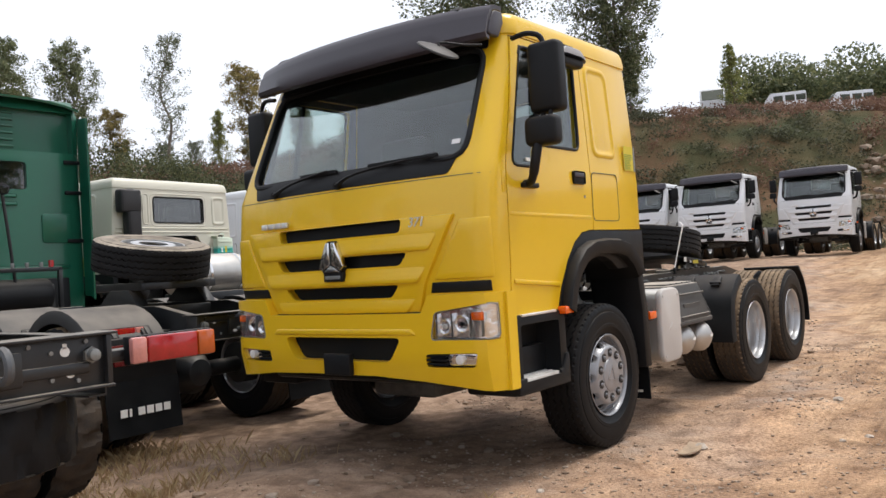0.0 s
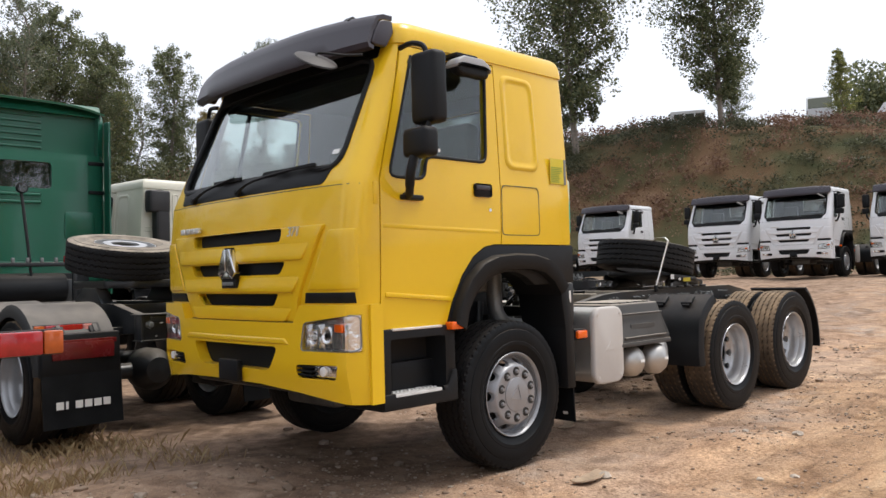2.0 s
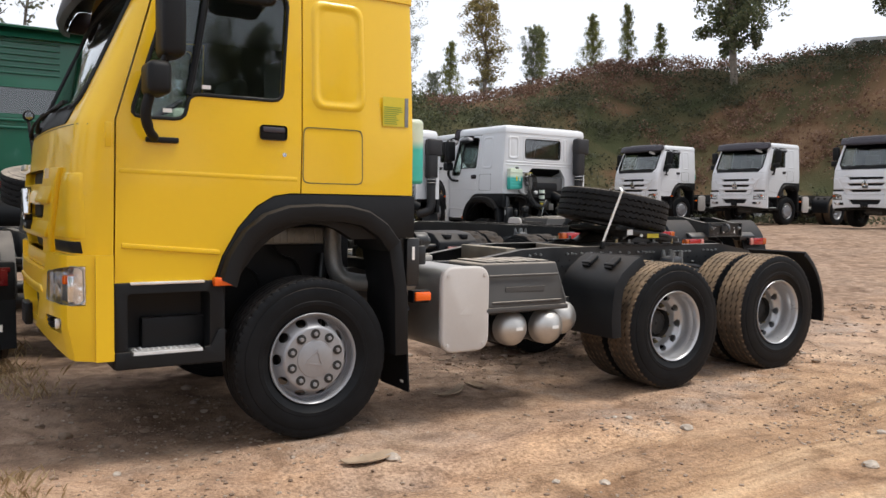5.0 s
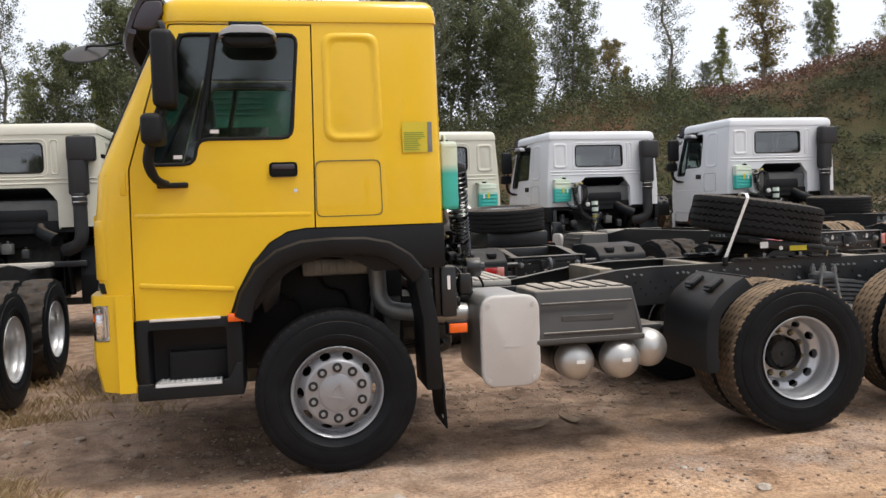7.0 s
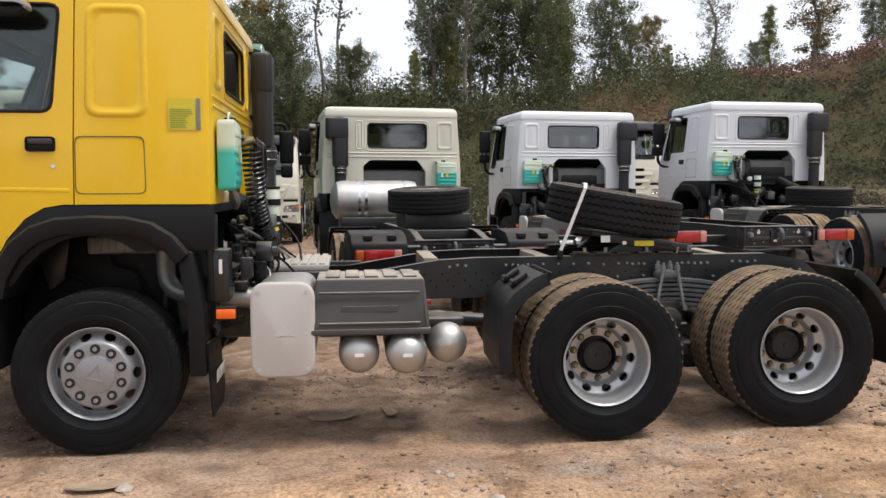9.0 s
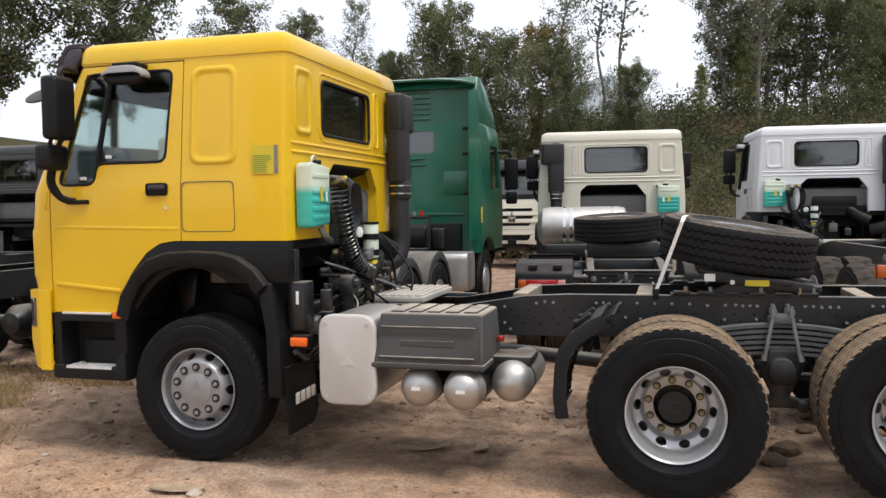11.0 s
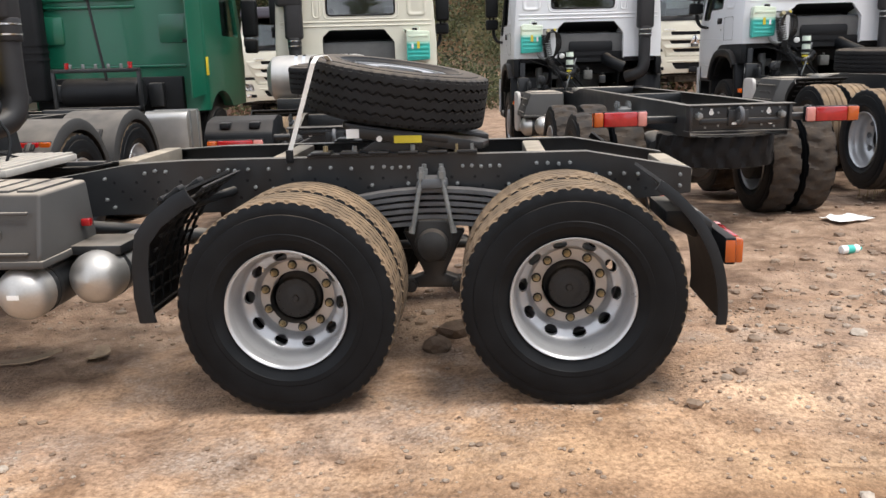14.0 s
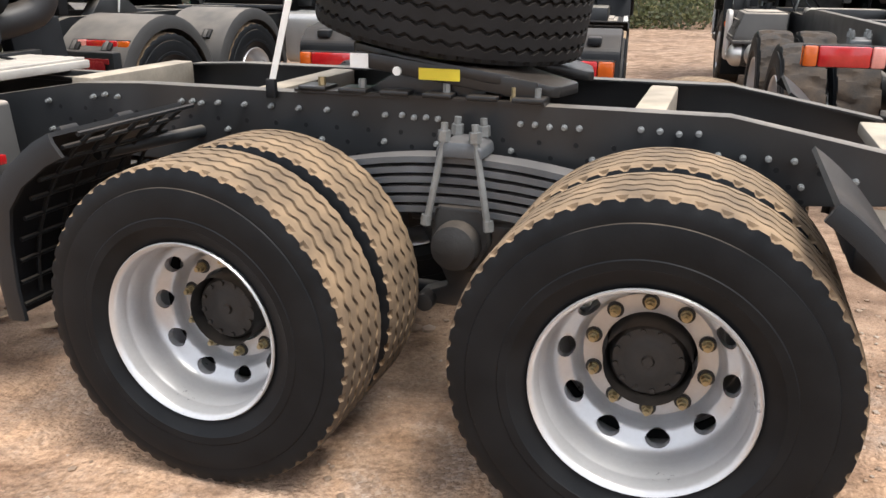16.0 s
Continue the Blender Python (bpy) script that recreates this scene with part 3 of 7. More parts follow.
    for nm, me in (("tyre", tyre), ("hub", hub)):
        if bare and nm == "hub":
            continue
        o = new(nm, me)
        o.parent = w
    if fine and not bare:
        for i in range(10):
            a = 2 * math.pi * (i + (0.0 if kind == "front" else 0.25)) / 10
            o = new("nut", nut)
            o.parent, o.matrix_basis = w, Matrix.Translation((nut_r * math.cos(a), 0, nut_r * math.sin(a)))
        for i in range(12 if kind == "rear" else 0):
            a = 2 * math.pi * i / 12
            o = new("hub_bolt", bolt)
            o.parent, o.matrix_basis = w, Matrix.Translation((0.09 * math.cos(a), 0, 0.09 * math.sin(a)))
    if label:
        tagged(w, label)
    return w


def marks(n, seedling, x0, x1, z0, z1, plane, axis, material, parent, name="lettering"):
    """Small unreadable print as plain bars on a plane."""
    rnd = random.Random(seedling)
    bm, step = bmesh.new(), (z1 - z0) / n
    for i in range(n):
        a, b = x0, x0 + (x1 - x0) * rnd.uniform(0.6, 1.0)
        z = z0 + step * (i + 0.25)
        bm = box(a, b, plane, plane + 0.001, z, z + step * 0.5, bm=bm) if axis == "y" else box(plane, plane + 0.001, a, b, z, z + step * 0.5, bm=bm)
    return part(name, bm, material, parent)


def cab_parts(root, paint, fine, flip):
    """The cab with doors, glass, grille, bumper, lamps, mirrors and what is fixed to its rear wall."""
    secs = [(z, plan(z)) for z in (1.04, 1.17, 1.30, 1.46, 1.62, 1.78, 1.92, 1.97, 2.02, 2.2, 2.4, 2.58, 2.74, 2.84)]
    secs += [(2.843, plan(2.84, -0.009)), (2.875, plan(2.84, -0.009)), (2.93, plan(2.84, 0.0)), (2.963, plan(2.84, 0.014)), (2.985, plan(2.84, 0.04)), (2.998, plan(2.84, 0.09)), (3.005, plan(2.84, 0.2))]
    shell = loft(secs)
    inner = loft([(z, [(x * 0.955 if x < 0 else x - 0.06, y * 0.955) for x, y in plan(z)]) for z in (1.0, 1.62, 1.97, 2.4, 2.74, 2.87)])
    shell = carve(shell, inner)
    cut = prism(rounded([(-1.0, 2.02), (1.0, 2.02), (0.985, 2.76), (-0.985, 2.76)], 0.12), "x", -2.0, -0.8)
    shell = carve(shell, cut)
    shell = carve(shell, prism(rounded(SIDE_WINDOW, 0.05), "y", -2, 2))
    wy = -1 if flip else 1
    shell = carve(shell, prism(rounded([(-0.58 * wy, 2.325), (0.41 * wy, 2.325), (0.41 * wy, 2.725), (-0.58 * wy, 2.725)][::wy], 0.06), "x", 0.5, 1.0))
    shell = carve(shell, prism(ARCH, "y", -2, 2))
    shell = carve(shell, prism(rounded([(-0.49, 1.0), (0.57, 1.0), (0.57, 1.93), (0.42, 2.12), (-0.38, 2.12), (-0.49, 2.02)], 0.03), "x", 0.45, 1.0))
    slots = bmesh.new()
    for y1, y2, z0, z1 in ((0.575, 0.56, 1.60, 1.685), (0.61, 0.55, 1.395, 1.475), (0.53, 0.46, 1.195, 1.275)):
        slots = prism(rounded([(-y1, z1), (y1, z1), (y2, z0), (-y2, z0)], 0.03), "x", -1.7, -1.36, bm=slots)
    slot_me = bpy.data.meshes.new("tmp")
    slots.to_mesh(slot_me)
    shell = carve(shell, slots)
    door_poly = [(-1.185, 1.0), (-1.172, 1.95), (-0.915, 2.82), (-0.075, 2.82), (-0.105, 1.3), (-0.105, 1.0)]
    grown = [(-1.195, 0.9), (-1.182, 1.953), (-0.923, 2.829), (-0.066, 2.829), (-0.096, 1.3), (-0.096, 0.9)]
    me = bpy.data.meshes.new("tmp")
    shell.to_mesh(me)
    doors = []
    for s in (-1, 1):
        doors.append(carve(to_bm(me), prism(door_poly, "y", min(s * 0.9, s * 2), max(s * 0.9, s * 2)), "INTERSECT"))
    shell = carve(shell, prism(grown, "y", -2, -0.9))
    shell = carve(shell, prism(grown, "y", 0.9, 2))
    bpy.data.meshes.remove(me)
    heart = Vector((-0.35, 0, 2.3))
    for b in [shell] + doors:
        b.normal_update()
        for f in b.faces:
            c = f.calc_center_median()
            wide = level(c.z)[1]
            if c.z > 1.75 and abs(c.y) < wide * 0.955 + 0.006 and c.x < REAR - 0.055 and f.normal.dot((heart - c).normalized()) > 0.25:
                f.material_index = 1
    cab = part("cab", shell, [paint, INTERIOR], root, sharp=30)

    # pressed panels on the sides and the rear wall
    for s in (-1, 1):
        bm = pressed(rounded([(-0.03, 2.085), (0.36, 2.085), (0.355, 2.785), (-0.02, 2.785)], 0.09, 6), ((0, -0.004), (0.008, 0.0), (0.02, 0.009), (0.034, 0.011), (0.046, 0.007), (0.058, 0.001), (0.075, 0.0012), (0.12, 0.004)), lambda u, v, h: (u, s * (level(v)[1] + h), v), (0.165, 2.435))
        part("pressed_panel", bm, paint, cab, sharp=80)
        ring = bmesh.new()
        a = rounded([(-0.085, 1.63), (0.33, 1.63), (0.325, 1.98), (-0.08, 1.98)], 0.04, 3)
        c = (0.12, 1.805)
        for i in range(len(a)):
            p, q = a[i], a[(i + 1) % len(a)]
            ins = [(c[0] + (u - c[0]) * 0.972, c[1] + (v - c[1]) * 0.968) for u, v in (q, p)]
            ring = prism([p, q, *ins], "y", s * 1.183, s * 1.1865, bm=ring)
        part("hatch_seam", ring, INK, cab)
    for y0, y1 in ((-1.05, -0.75), (0.5, 0.62)) if not flip else ((0.75, 1.05), (-0.62, -0.5)):
        ins = 0.35 if y1 - y0 < 0.2 else 1.0
        part("rear_panel", pressed(rounded([(y0, 2.29), (y1, 2.29), (y1, 2.775), (y0, 2.775)], 0.07, 5), [(a * ins, b) for a, b in ((0, -0.004), (0.006, 0.0), (0.018, 0.011), (0.032, 0.013), (0.045, 0.008), (0.058, 0.001), (0.08, 0.002), (0.11, 0.005))], lambda u, v, h: (REAR + h, u, v), ((y0 + y1) / 2, 2.53)), paint, cab, sharp=80)
    for z in (2.235, 2.175):
        part("rear_crease", box(REAR - 0.012, REAR + 0.010, -1.1, 1.1, z - 0.012, z + 0.012, 0.0105, 3), paint, cab, sharp=80)
    o = rounded([(-0.63 * wy, 2.275), (0.46 * wy, 2.275), (0.46 * wy, 2.775), (-0.63 * wy, 2.775)], 0.09, 4)
    part("window_pressing", tube([(REAR - 0.010, y, z) for y, z in o] + [(REAR - 0.010, *o[0])], 0.016, 8, smooth=0), paint, cab, sharp=80)
    wall = sheet([[(x, y, z) for y in (-0.49, 0.57)] for x, z in ((REAR - 0.02, 2.125), (0.3, 2.0), (0.28, 1.3))], 0.02)
    part("engine_tunnel", wall, PLASTIC, cab, "dark engine tunnel lining")
    part("tunnel_cheek", prism([(0.30, 0.55), (REAR - 0.005, 0.568), (REAR - 0.005, 0.585), (0.28, 0.585)], "z", 1.55, 2.1), paint, cab)
    part("cab_floor", box(-1.36, 0.66, -1.1, 1.1, 1.56, 1.60), PLASTIC, cab)
    part("firewall", box(-1.31, -1.27, -0.95, 0.95, 1.0, 1.95), PLASTIC, cab)
    part("rear_mask", box(0.55, 0.66, -1.08, 1.08, 1.5, 1.66), PLASTIC, cab)

    # doors
    for s, bm in zip((-1, 1), doors):
        door = part("door", bm, [paint, INTERIOR], root, sharp=30)
        y = s * 1.186
        part("door_handle", box(-0.36, -0.19, y - 0.006, y + 0.006, 1.885, 1.975, 0.02), PLASTIC, door, "black recessed door handle")
        part("handle_grip", box(-0.345, -0.205, y + s * 0.004, y + s * 0.016, 1.93, 1.965, 0.008), VISOR, door)
        part("door_lock", cyl((-0.205, y - 0.004, 1.80), (-0.205, y + s * 0.006, 1.80), 0.013, 14), CHROME, door)
        crease = bmesh.new()
        for (a, b), (c, d) in (((-1.16, 1.688), (-0.12, 1.668)), ((-1.15, 1.272), (-0.60, 1.225))):
            crease = prism([(a, b), (c, d), (c, d - 0.03), (a, b - 0.03)], "y", min(s * 1.17, s * 1.1872), max(s * 1.17, s * 1.1872), 0.006, bm=crease)
        part("door_crease", crease, paint, door)
        frame_bm = tube([(x, s * (level(z)[1] - 0.004), z) for x, z in rounded(SIDE_WINDOW, 0.06, 3)] + [(SIDE_WINDOW[0][0] + 0.01, s * (level(2.76)[1] - 0.004), 2.765)], 0.012, 8, smooth=0)
        frame_bm = tube([(-0.655, s * 1.13, 2.765), (-0.70, s * 1.15, 2.5), (-0.775, s * 1.165, 2.12)], 0.02, 8, bm=frame_bm)
        part("window_frame", frame_bm, PLASTIC, door, "black window surround")
        pane = prism(rounded(SIDE_WINDOW, 0.05), "y", 0, 0.005)
        for v in pane.verts:
            v.co.y = s * (level(v.co.z)[1] - 0.022 + v.co.y)
        g = part("window_pane", pane, SIDEGLASS, door, "dark tinted side window")
        g.visible_shadow = False
        if fine and s < 0:
            for x, z in ((-0.70, 2.16), (-0.92, 2.01)):
                part("window_sticker", box(x, x + 0.05, -1.158 - 0.015, -1.157 - 0.01, z, z + 0.022), PAPER, door)

    part("front_seam", front_patch([(-1.165, 1.918), (1.165, 1.918), (1.165, 1.923), (-1.165, 1.923)], 0.006, 0.0012, 0, 0.05), INK, cab)
    # windscreen, cowl and wipers
    sc = front_patch(rounded([(-1.01, 2.01), (1.01, 2.01), (0.99, 2.77), (-0.99, 2.77)], 0.12), 0.006, -0.022)
    g = part("windscreen", sc, GLASS, cab, "tinted windscreen with a small white sticker")
    g.visible_shadow = False
    edge = rounded([(-1.0, 2.03), (1.0, 2.03), (0.985, 2.76), (-0.985, 2.76)], 0.13, 4)
    part("windscreen_seal", tube([(front_x(y, z) + 0.004, y, z) for y, z in edge] + [(front_x(*edge[0]) + 0.004, *edge[0])], 0.022, 8, smooth=0), PLASTIC, cab)
    part("header", front_patch(rounded([(-1.0, 2.752), (1.0, 2.752), (0.98, 2.87), (-0.98, 2.87)], 0.02), 0.012, 0.005), PLASTIC, cab)
    part("sun_strip", front_patch(rounded([(-0.985, 2.665), (0.985, 2.665), (0.985, 2.77), (-0.985, 2.77)], 0.02), 0.003, -0.03), PLASTIC, cab, "black band along the windscreen's top")
    part("cowl", front_patch(rounded([(-0.90, 1.935), (0.90, 1.935), (0.955, 2.06), (-0.955, 2.06)], 0.03), 0.014, 0.006, 0.004), PLASTIC, cab, "black cowl below the windscreen")
    for y0, y1 in ((0.66, 0.02), (0.0, -0.86)):
        bm = tube([(front_x(y0, 1.96) - 0.03, y0, 1.955), (front_x(y0, 2.0) - 0.045, y0 - 0.2, 2.02), (front_x(y1, 2.07) - 0.03, y1 + 0.1, 2.075)], [0.016, 0.014, 0.012, 0.01, 0.009], 6)
        bm = box(-1.40, -1.384, min(y0, y1) + 0.02, max(y0, y1) - 0.25, 2.05, 2.075, 0.004, bm=bm)
        bm = cyl((front_x(y0, 1.95) + 0.02, y0, 1.955), (front_x(y0, 1.95) - 0.035, y0, 1.955), 0.025, 10, bm=bm)
        part("wiper", bm, PLASTIC, cab)
    if fine:
        part("windscreen_sticker", front_patch([(-0.93, 2.13), (-0.87, 2.13), (-0.87, 2.16), (-0.93, 2.16)], 0.001, -0.0155), PAPER, cab)
        part("warning_sticker", box(0.47, 0.63, -1.1845, -1.182, 2.02, 2.21), LABEL, cab, "yellow printed sticker")
        part("grey_sticker", box(0.635, 0.66, -1.185, -1.182, 2.02, 2.21), PIPE, cab)
        marks(9, 4, 0.48, 0.62, 2.03, 2.15, -1.1862, "y", mat("sticker_print", (0.25, 0.33, 0.04), 0.6), cab)

    # visor
    rows = []
    for i in range(25):
        y = -1.08 + 2.16 * i / 24
        k = (abs(y) / 1.08) ** 2.6
        xb = -1.262 + 0.125 * k
        d = k
        rows.append([(xb + 0.03, y, 2.772 + 0.025 * k), (xb + 0.004, y, 2.778 + 0.025 * k), (xb, y, 2.79 + 0.02 * k), (xb + 0.018, y, 2.855), (xb + 0.034, y, 2.91 - d * 0.01), (xb + 0.042, y, 2.912 - d * 0.01), (xb + 0.06, y, 2.965 - d * 0.02), (xb + 0.085 - 0.01 * k, y, 2.992 - d * 0.025), (xb + 0.13 - 0.02 * k, y, 3.008 - d * 0.03), (xb + 0.30 - 0.12 * k, y, 3.008 - d * 0.03)])
    visor = part("sun_visor", sheet(rows, -0.028), VISOR, root, "dark plastic sun visor over the windscreen")
    if fine:
        # the crease is drawn as a thin pale line
        crease = []
        for i in range(25):
            y = -1.0 + 2.0 * i / 24
            k = (abs(y) / 1.08) ** 2.6
            crease.append((-1.262 + 0.125 * k + 0.036, y, 2.911 - 0.01 * k))
        part("visor_crease", tube(crease, 0.0045, 6, smooth=0), LIGHTCAP, visor)
    for s in (-1, 1):
        end = prism([(-1.10, 2.80), (-1.131, 2.812), (-1.115, 2.855), (-1.098, 2.90), (-1.073, 2.941), (-1.058, 2.962), (-1.027, 2.973), (-0.957, 2.973), (-0.95, 2.90), (-1.01, 2.80)], "y", min(s * 1.05, s * 1.088), max(s * 1.05, s * 1.088), 0.012, 3)
        part("visor_end", end, VISOR, visor, sharp=60)
        part("marker_lamp", prism(rounded([(-0.06, 0), (0.06, 0), (0.045, 0.035), (-0.045, 0.035)], 0.012), "x", 0, 0.05, 0.006), PLASTIC, visor,
             m=pose(-1.115, s * 0.83, 2.972, 0, -42, 0))
        for y in (0.33, 0.96):
            part("visor_bolt", cyl((0.004, 0, 0), (-0.010, 0, 0), 0.014, 10, 0.003), PLASTIC, visor, m=pose(-1.248 + 0.16 * (y / 1.10) ** 2.6, s * y, 2.835, 0, -12, 0))

    # grille
    tz, bz = 1.69, 1.10
    panel = front_patch([(-0.955, tz), (0.955, tz), (0.72, 1.26), (0.665, bz), (-0.665, bz), (-0.72, 1.26)], 0.05, 0.026, 0.012, 0.08)
    grille = part("grille_panel", carve(panel, to_bm(slot_me)), paint, root, sharp=30)
    bpy.data.meshes.remove(slot_me)
    for (y1, z0, z1) in ((0.60, 1.59, 1.70), (0.63, 1.385, 1.485), (0.55, 1.185, 1.285)):
        part("grille_slot", front_patch([(-y1, z0), (y1, z0), (y1, z1), (-y1, z1)], 0.006, -0.035), PLASTIC, grille, "black grille mesh")
    for z1, z0, half in ((1.60, 1.482, 0.855), (1.395, 1.282, 0.76), (1.195, 1.10, 0.655)):
        shelf = front_patch(rounded([(-half, z1), (half, z1), (half - 0.075, z0), (-half + 0.075, z0)], 0.03), 0.05, 0.0245, 0.007, 0.035, lambda y, z: front_x(y, z) - 0.017 * smooth((z1 - z) / (z1 - z0) * 1.15))
        part("grille_rib", shelf, paint, grille, sharp=75)
    for s in (-1, 1):
        o = [(s * 0.79, 1.295), (s * 1.165, 1.295), (s * 1.165, 1.655), (s * 0.985, 1.655)]
        part("corner_panel", front_patch(o[::s], 0.03, 0.010, 0.0085, 0.05), paint, grille, sharp=75)
        o = [(s * 0.75, 1.215), (s * 1.15, 1.215), (s * 1.15, 1.28), (s * 0.77, 1.28)]
        part("corner_slot", front_patch(o[::s], 0.01, 0.006, 0.003, 0.05), PLASTIC, grille)
        part("a_pillar_flap", box(-1.232, -1.196, min(s * 1.178, s * 1.19), max(s * 1.178, s * 1.19), 1.80, 1.935, 0.004), paint, grille)
    part("grille_seam", front_patch([(-0.68, 1.086), (0.68, 1.086), (0.68, 1.10), (-0.68, 1.10)], 0.02, 0.022, 0, 0.1), INK, grille)
    # emblem and badges
    em = bmesh.new()
    for s in (-1, 1):
        em = prism([(s * 0.008, 1.575), (s * 0.04, 1.575), (s * 0.115, 1.415), (s * 0.082, 1.385), (s * 0.01, 1.43)][::s], "x", -1.545, -1.50, 0.006, bm=em)
    em = prism([(-0.078, 1.378), (0.078, 1.378), (0.0, 1.425)], "x", -1.545, -1.50, 0.005, bm=em)
    border = bmesh.new()
    for s in (-1, 1):
        border = prism([(s * 0.0, 1.584), (s * 0.030, 1.584), (s * 0.112, 1.408), (s * 0.080, 1.370), (s * 0.0, 1.370)][::s], "x", -1.536, -1.495, 0.004, bm=border)
    part("emblem_border", border, PLASTIC, grille)
    part("emblem", em, CHROME, grille, "chrome triangular emblem")
    part("emblem_plate", box(-1.53, -1.49, -0.088, 0.088, 1.315, 1.376, 0.008), PLASTIC, grille)
    part("emblem_bar", box(-1.533, -1.525, -0.070, 0.070, 1.332, 1.355, 0.003), PIPE, grille)
    bar = bmesh.new()
    for k in range(4):
        bar = box(-1.492, -1.468, 0.50 + 0.072 * k - 0.03, 0.50 + 0.072 * k + 0.028, 1.708, 1.748, 0.006, bm=bar)
    part("name_bar", bar, TREADPLATE, grille)
    rot = Matrix(((0, 0, -1, front_x(-0.68, 1.68) - 0.03), (-1, 0, 0, -0.69), (0, 1, 0, 1.655), (0, 0, 0, 1)))
    text_mesh("371", 0.085, 0.006, rot, "model_number", TREADPLATE, grille, "chrome number 371")

    # bumper
    def bump_x(y, z):
        return front_x(y, min(max(z, 1.3), 1.6), 1.19) - 0.045 + 0.05 * max(0, (0.82 - z) / 0.25)

    outline = [(-1.19, 0.618), (-0.7, 0.672), (-0.3, 0.697), (0.3, 0.697), (0.7, 0.685), (1.19, 0.64), (1.19, 1.205), (0.76, 1.205), (0.70, 1.095), (-0.70, 1.095), (-0.76, 1.205), (-1.19, 1.205)]
    bm = front_patch(outline, 0.10, 0.0, 0.0, 0.05, bump_x)
    tools = prism(rounded([(-0.54, 0.945), (0.54, 0.945), (0.44, 0.79), (-0.44, 0.79)], 0.05), "x", -1.7, -1.2)
    for s in (-1, 1):
        tools = prism(rounded([(s * 0.765, 0.93), (s * 1.24, 0.93), (s * 1.24, 1.155), (s * 0.80, 1.10)][::s], 0.03), "x", -1.7, -1.335, bm=tools)
        tools = prism(rounded([(s * 0.72, 0.765), (s * 1.06, 0.765), (s * 1.09, 0.855), (s * 0.72, 0.845)][::s], 0.025), "x", -1.7, -1.1, bm=tools)
    bm = carve(bm, tools)
    bumper = part("bumper", bm, paint, root, sharp=30)
    for s in (-1, 1):
        wing = [[(x, s * 1.19, z) for z in (0.618 if s < 0 else 0.64, 0.9, 1.205)] for x in (-1.288, -1.24, -1.195)]
        part("bumper_wing", sheet(wing, 0.02 * s), paint, bumper)
    part("air_intake", box(-1.42, -1.38, -0.56, 0.56, 0.77, 0.96), PLASTIC, bumper, "black lower air intake")
    part("number_plate_holder", box(-1.545, -1.50, -0.12, 0.12, 0.70, 0.84, 0.008), PLASTIC, bumper)
    part("bumper_lip", front_patch([(-0.66, 0.962), (0.66, 0.962), (0.62, 1.0), (-0.62, 1.0)], 0.03, 0.010, 0.009, 0.1, bump_x), paint, bumper, sharp=80)
    part("lower_apron", box(-1.32, -1.2, -0.85, 0.85, 0.64, 0.74, 0.02), PLASTIC, bumper)
    for s in (-1, 1):
        o = rounded([(s * 0.768, 0.932), (s * 1.188, 0.934), (s * 1.187, 1.150), (s * 0.803, 1.098)], 0.03)
        lamp = part("headlamp", front_patch(o, 0.012, -0.04, 0, 0.02, bump_x), REFLECTOR, bumper, "clear headlamp with an amber turn signal")
        g = part("lens", front_patch(o, 0.006, -0.004, 0, 0.02, bump_x), LENS, lamp)
        g.visible_shadow = False
        rim = rounded([(s * 0.768, 0.932), (s * 1.188, 0.934), (s * 1.187, 1.150), (s * 0.803, 1.098)], 0.03)
        part("lamp_rim", tube([(bump_x(y, z) - 0.001, y, z) for y, z in rim + rim[:1]], 0.0035, 6, smooth=0), PIPE, lamp)
        for y in (0.80, 0.812, 0.91, 0.92, 1.035, 1.11, 1.125):
            part("lamp_fin", box(bump_x(y, 1.0) + 0.016, bump_x(y, 1.0) + 0.05, s * y - 0.003, s * y + 0.003, 0.95, 1.09, 0.001), PIPE if y in (0.91, 1.035, 1.11) else REFLECTOR, lamp)
        for y, z, r, mt in ((0.97, 1.025, 0.048, REFLECTOR), (0.85, 1.01, 0.045, REFLECTOR)):
            x = bump_x(y, z) + 0.045
            part("reflector", lathe([(x, 0.012), (x + 0.003, 0.02), (x - 0.016, r), (x - 0.013, r + 0.004), (x + 0.01, r + 0.004)], 24, "x", at=(0, s * y, z)), mt, lamp)
            part("bulb", cyl((x, s * y, z), (x - 0.02, s * y, z), 0.015, 12, 0.004), PLASTIC if r > 0.046 else CLEARLENS, lamp)
        part("turn_signal", box(bump_x(1.09, 1.06) + 0.010, bump_x(1.09, 1.06) + 0.035, min(s * 1.045, s * 1.125), max(s * 1.045, s * 1.125), 1.045, 1.095, 0.008), ORANGE, lamp, "amber turn signal")
        fog = part("fog_lamp", front_patch(rounded([(s * 0.715, 0.76), (s * 1.07, 0.76), (s * 1.095, 0.86), (s * 0.715, 0.85)], 0.02), 0.01, -0.045, 0, 0.05, bump_x), PLASTIC, bumper)
        part("fog_reflector", front_patch(rounded([(s * 0.87, 0.775), (s * 1.06, 0.775), (s * 1.08, 0.85), (s * 0.87, 0.845)], 0.02), 0.012, -0.02, 0.003, 0.05, bump_x), REFLECTOR, fog)
        part("fog_bulb", cyl((bump_x(0.95, 0.8) + 0.02, s * 0.96, 0.812), (bump_x(0.95, 0.8) - 0.004, s * 0.96, 0.812), 0.03, 16, 0.006), CLEARLENS, fog)
        for z in (0.785, 0.81, 0.835):
            part("fog_bar", box(bump_x(0.78, z) + 0.002, bump_x(0.78, z) + 0.03, min(s * 0.70, s * 0.87), max(s * 0.70, s * 0.87), z - 0.006, z + 0.006), PLASTIC, fog)

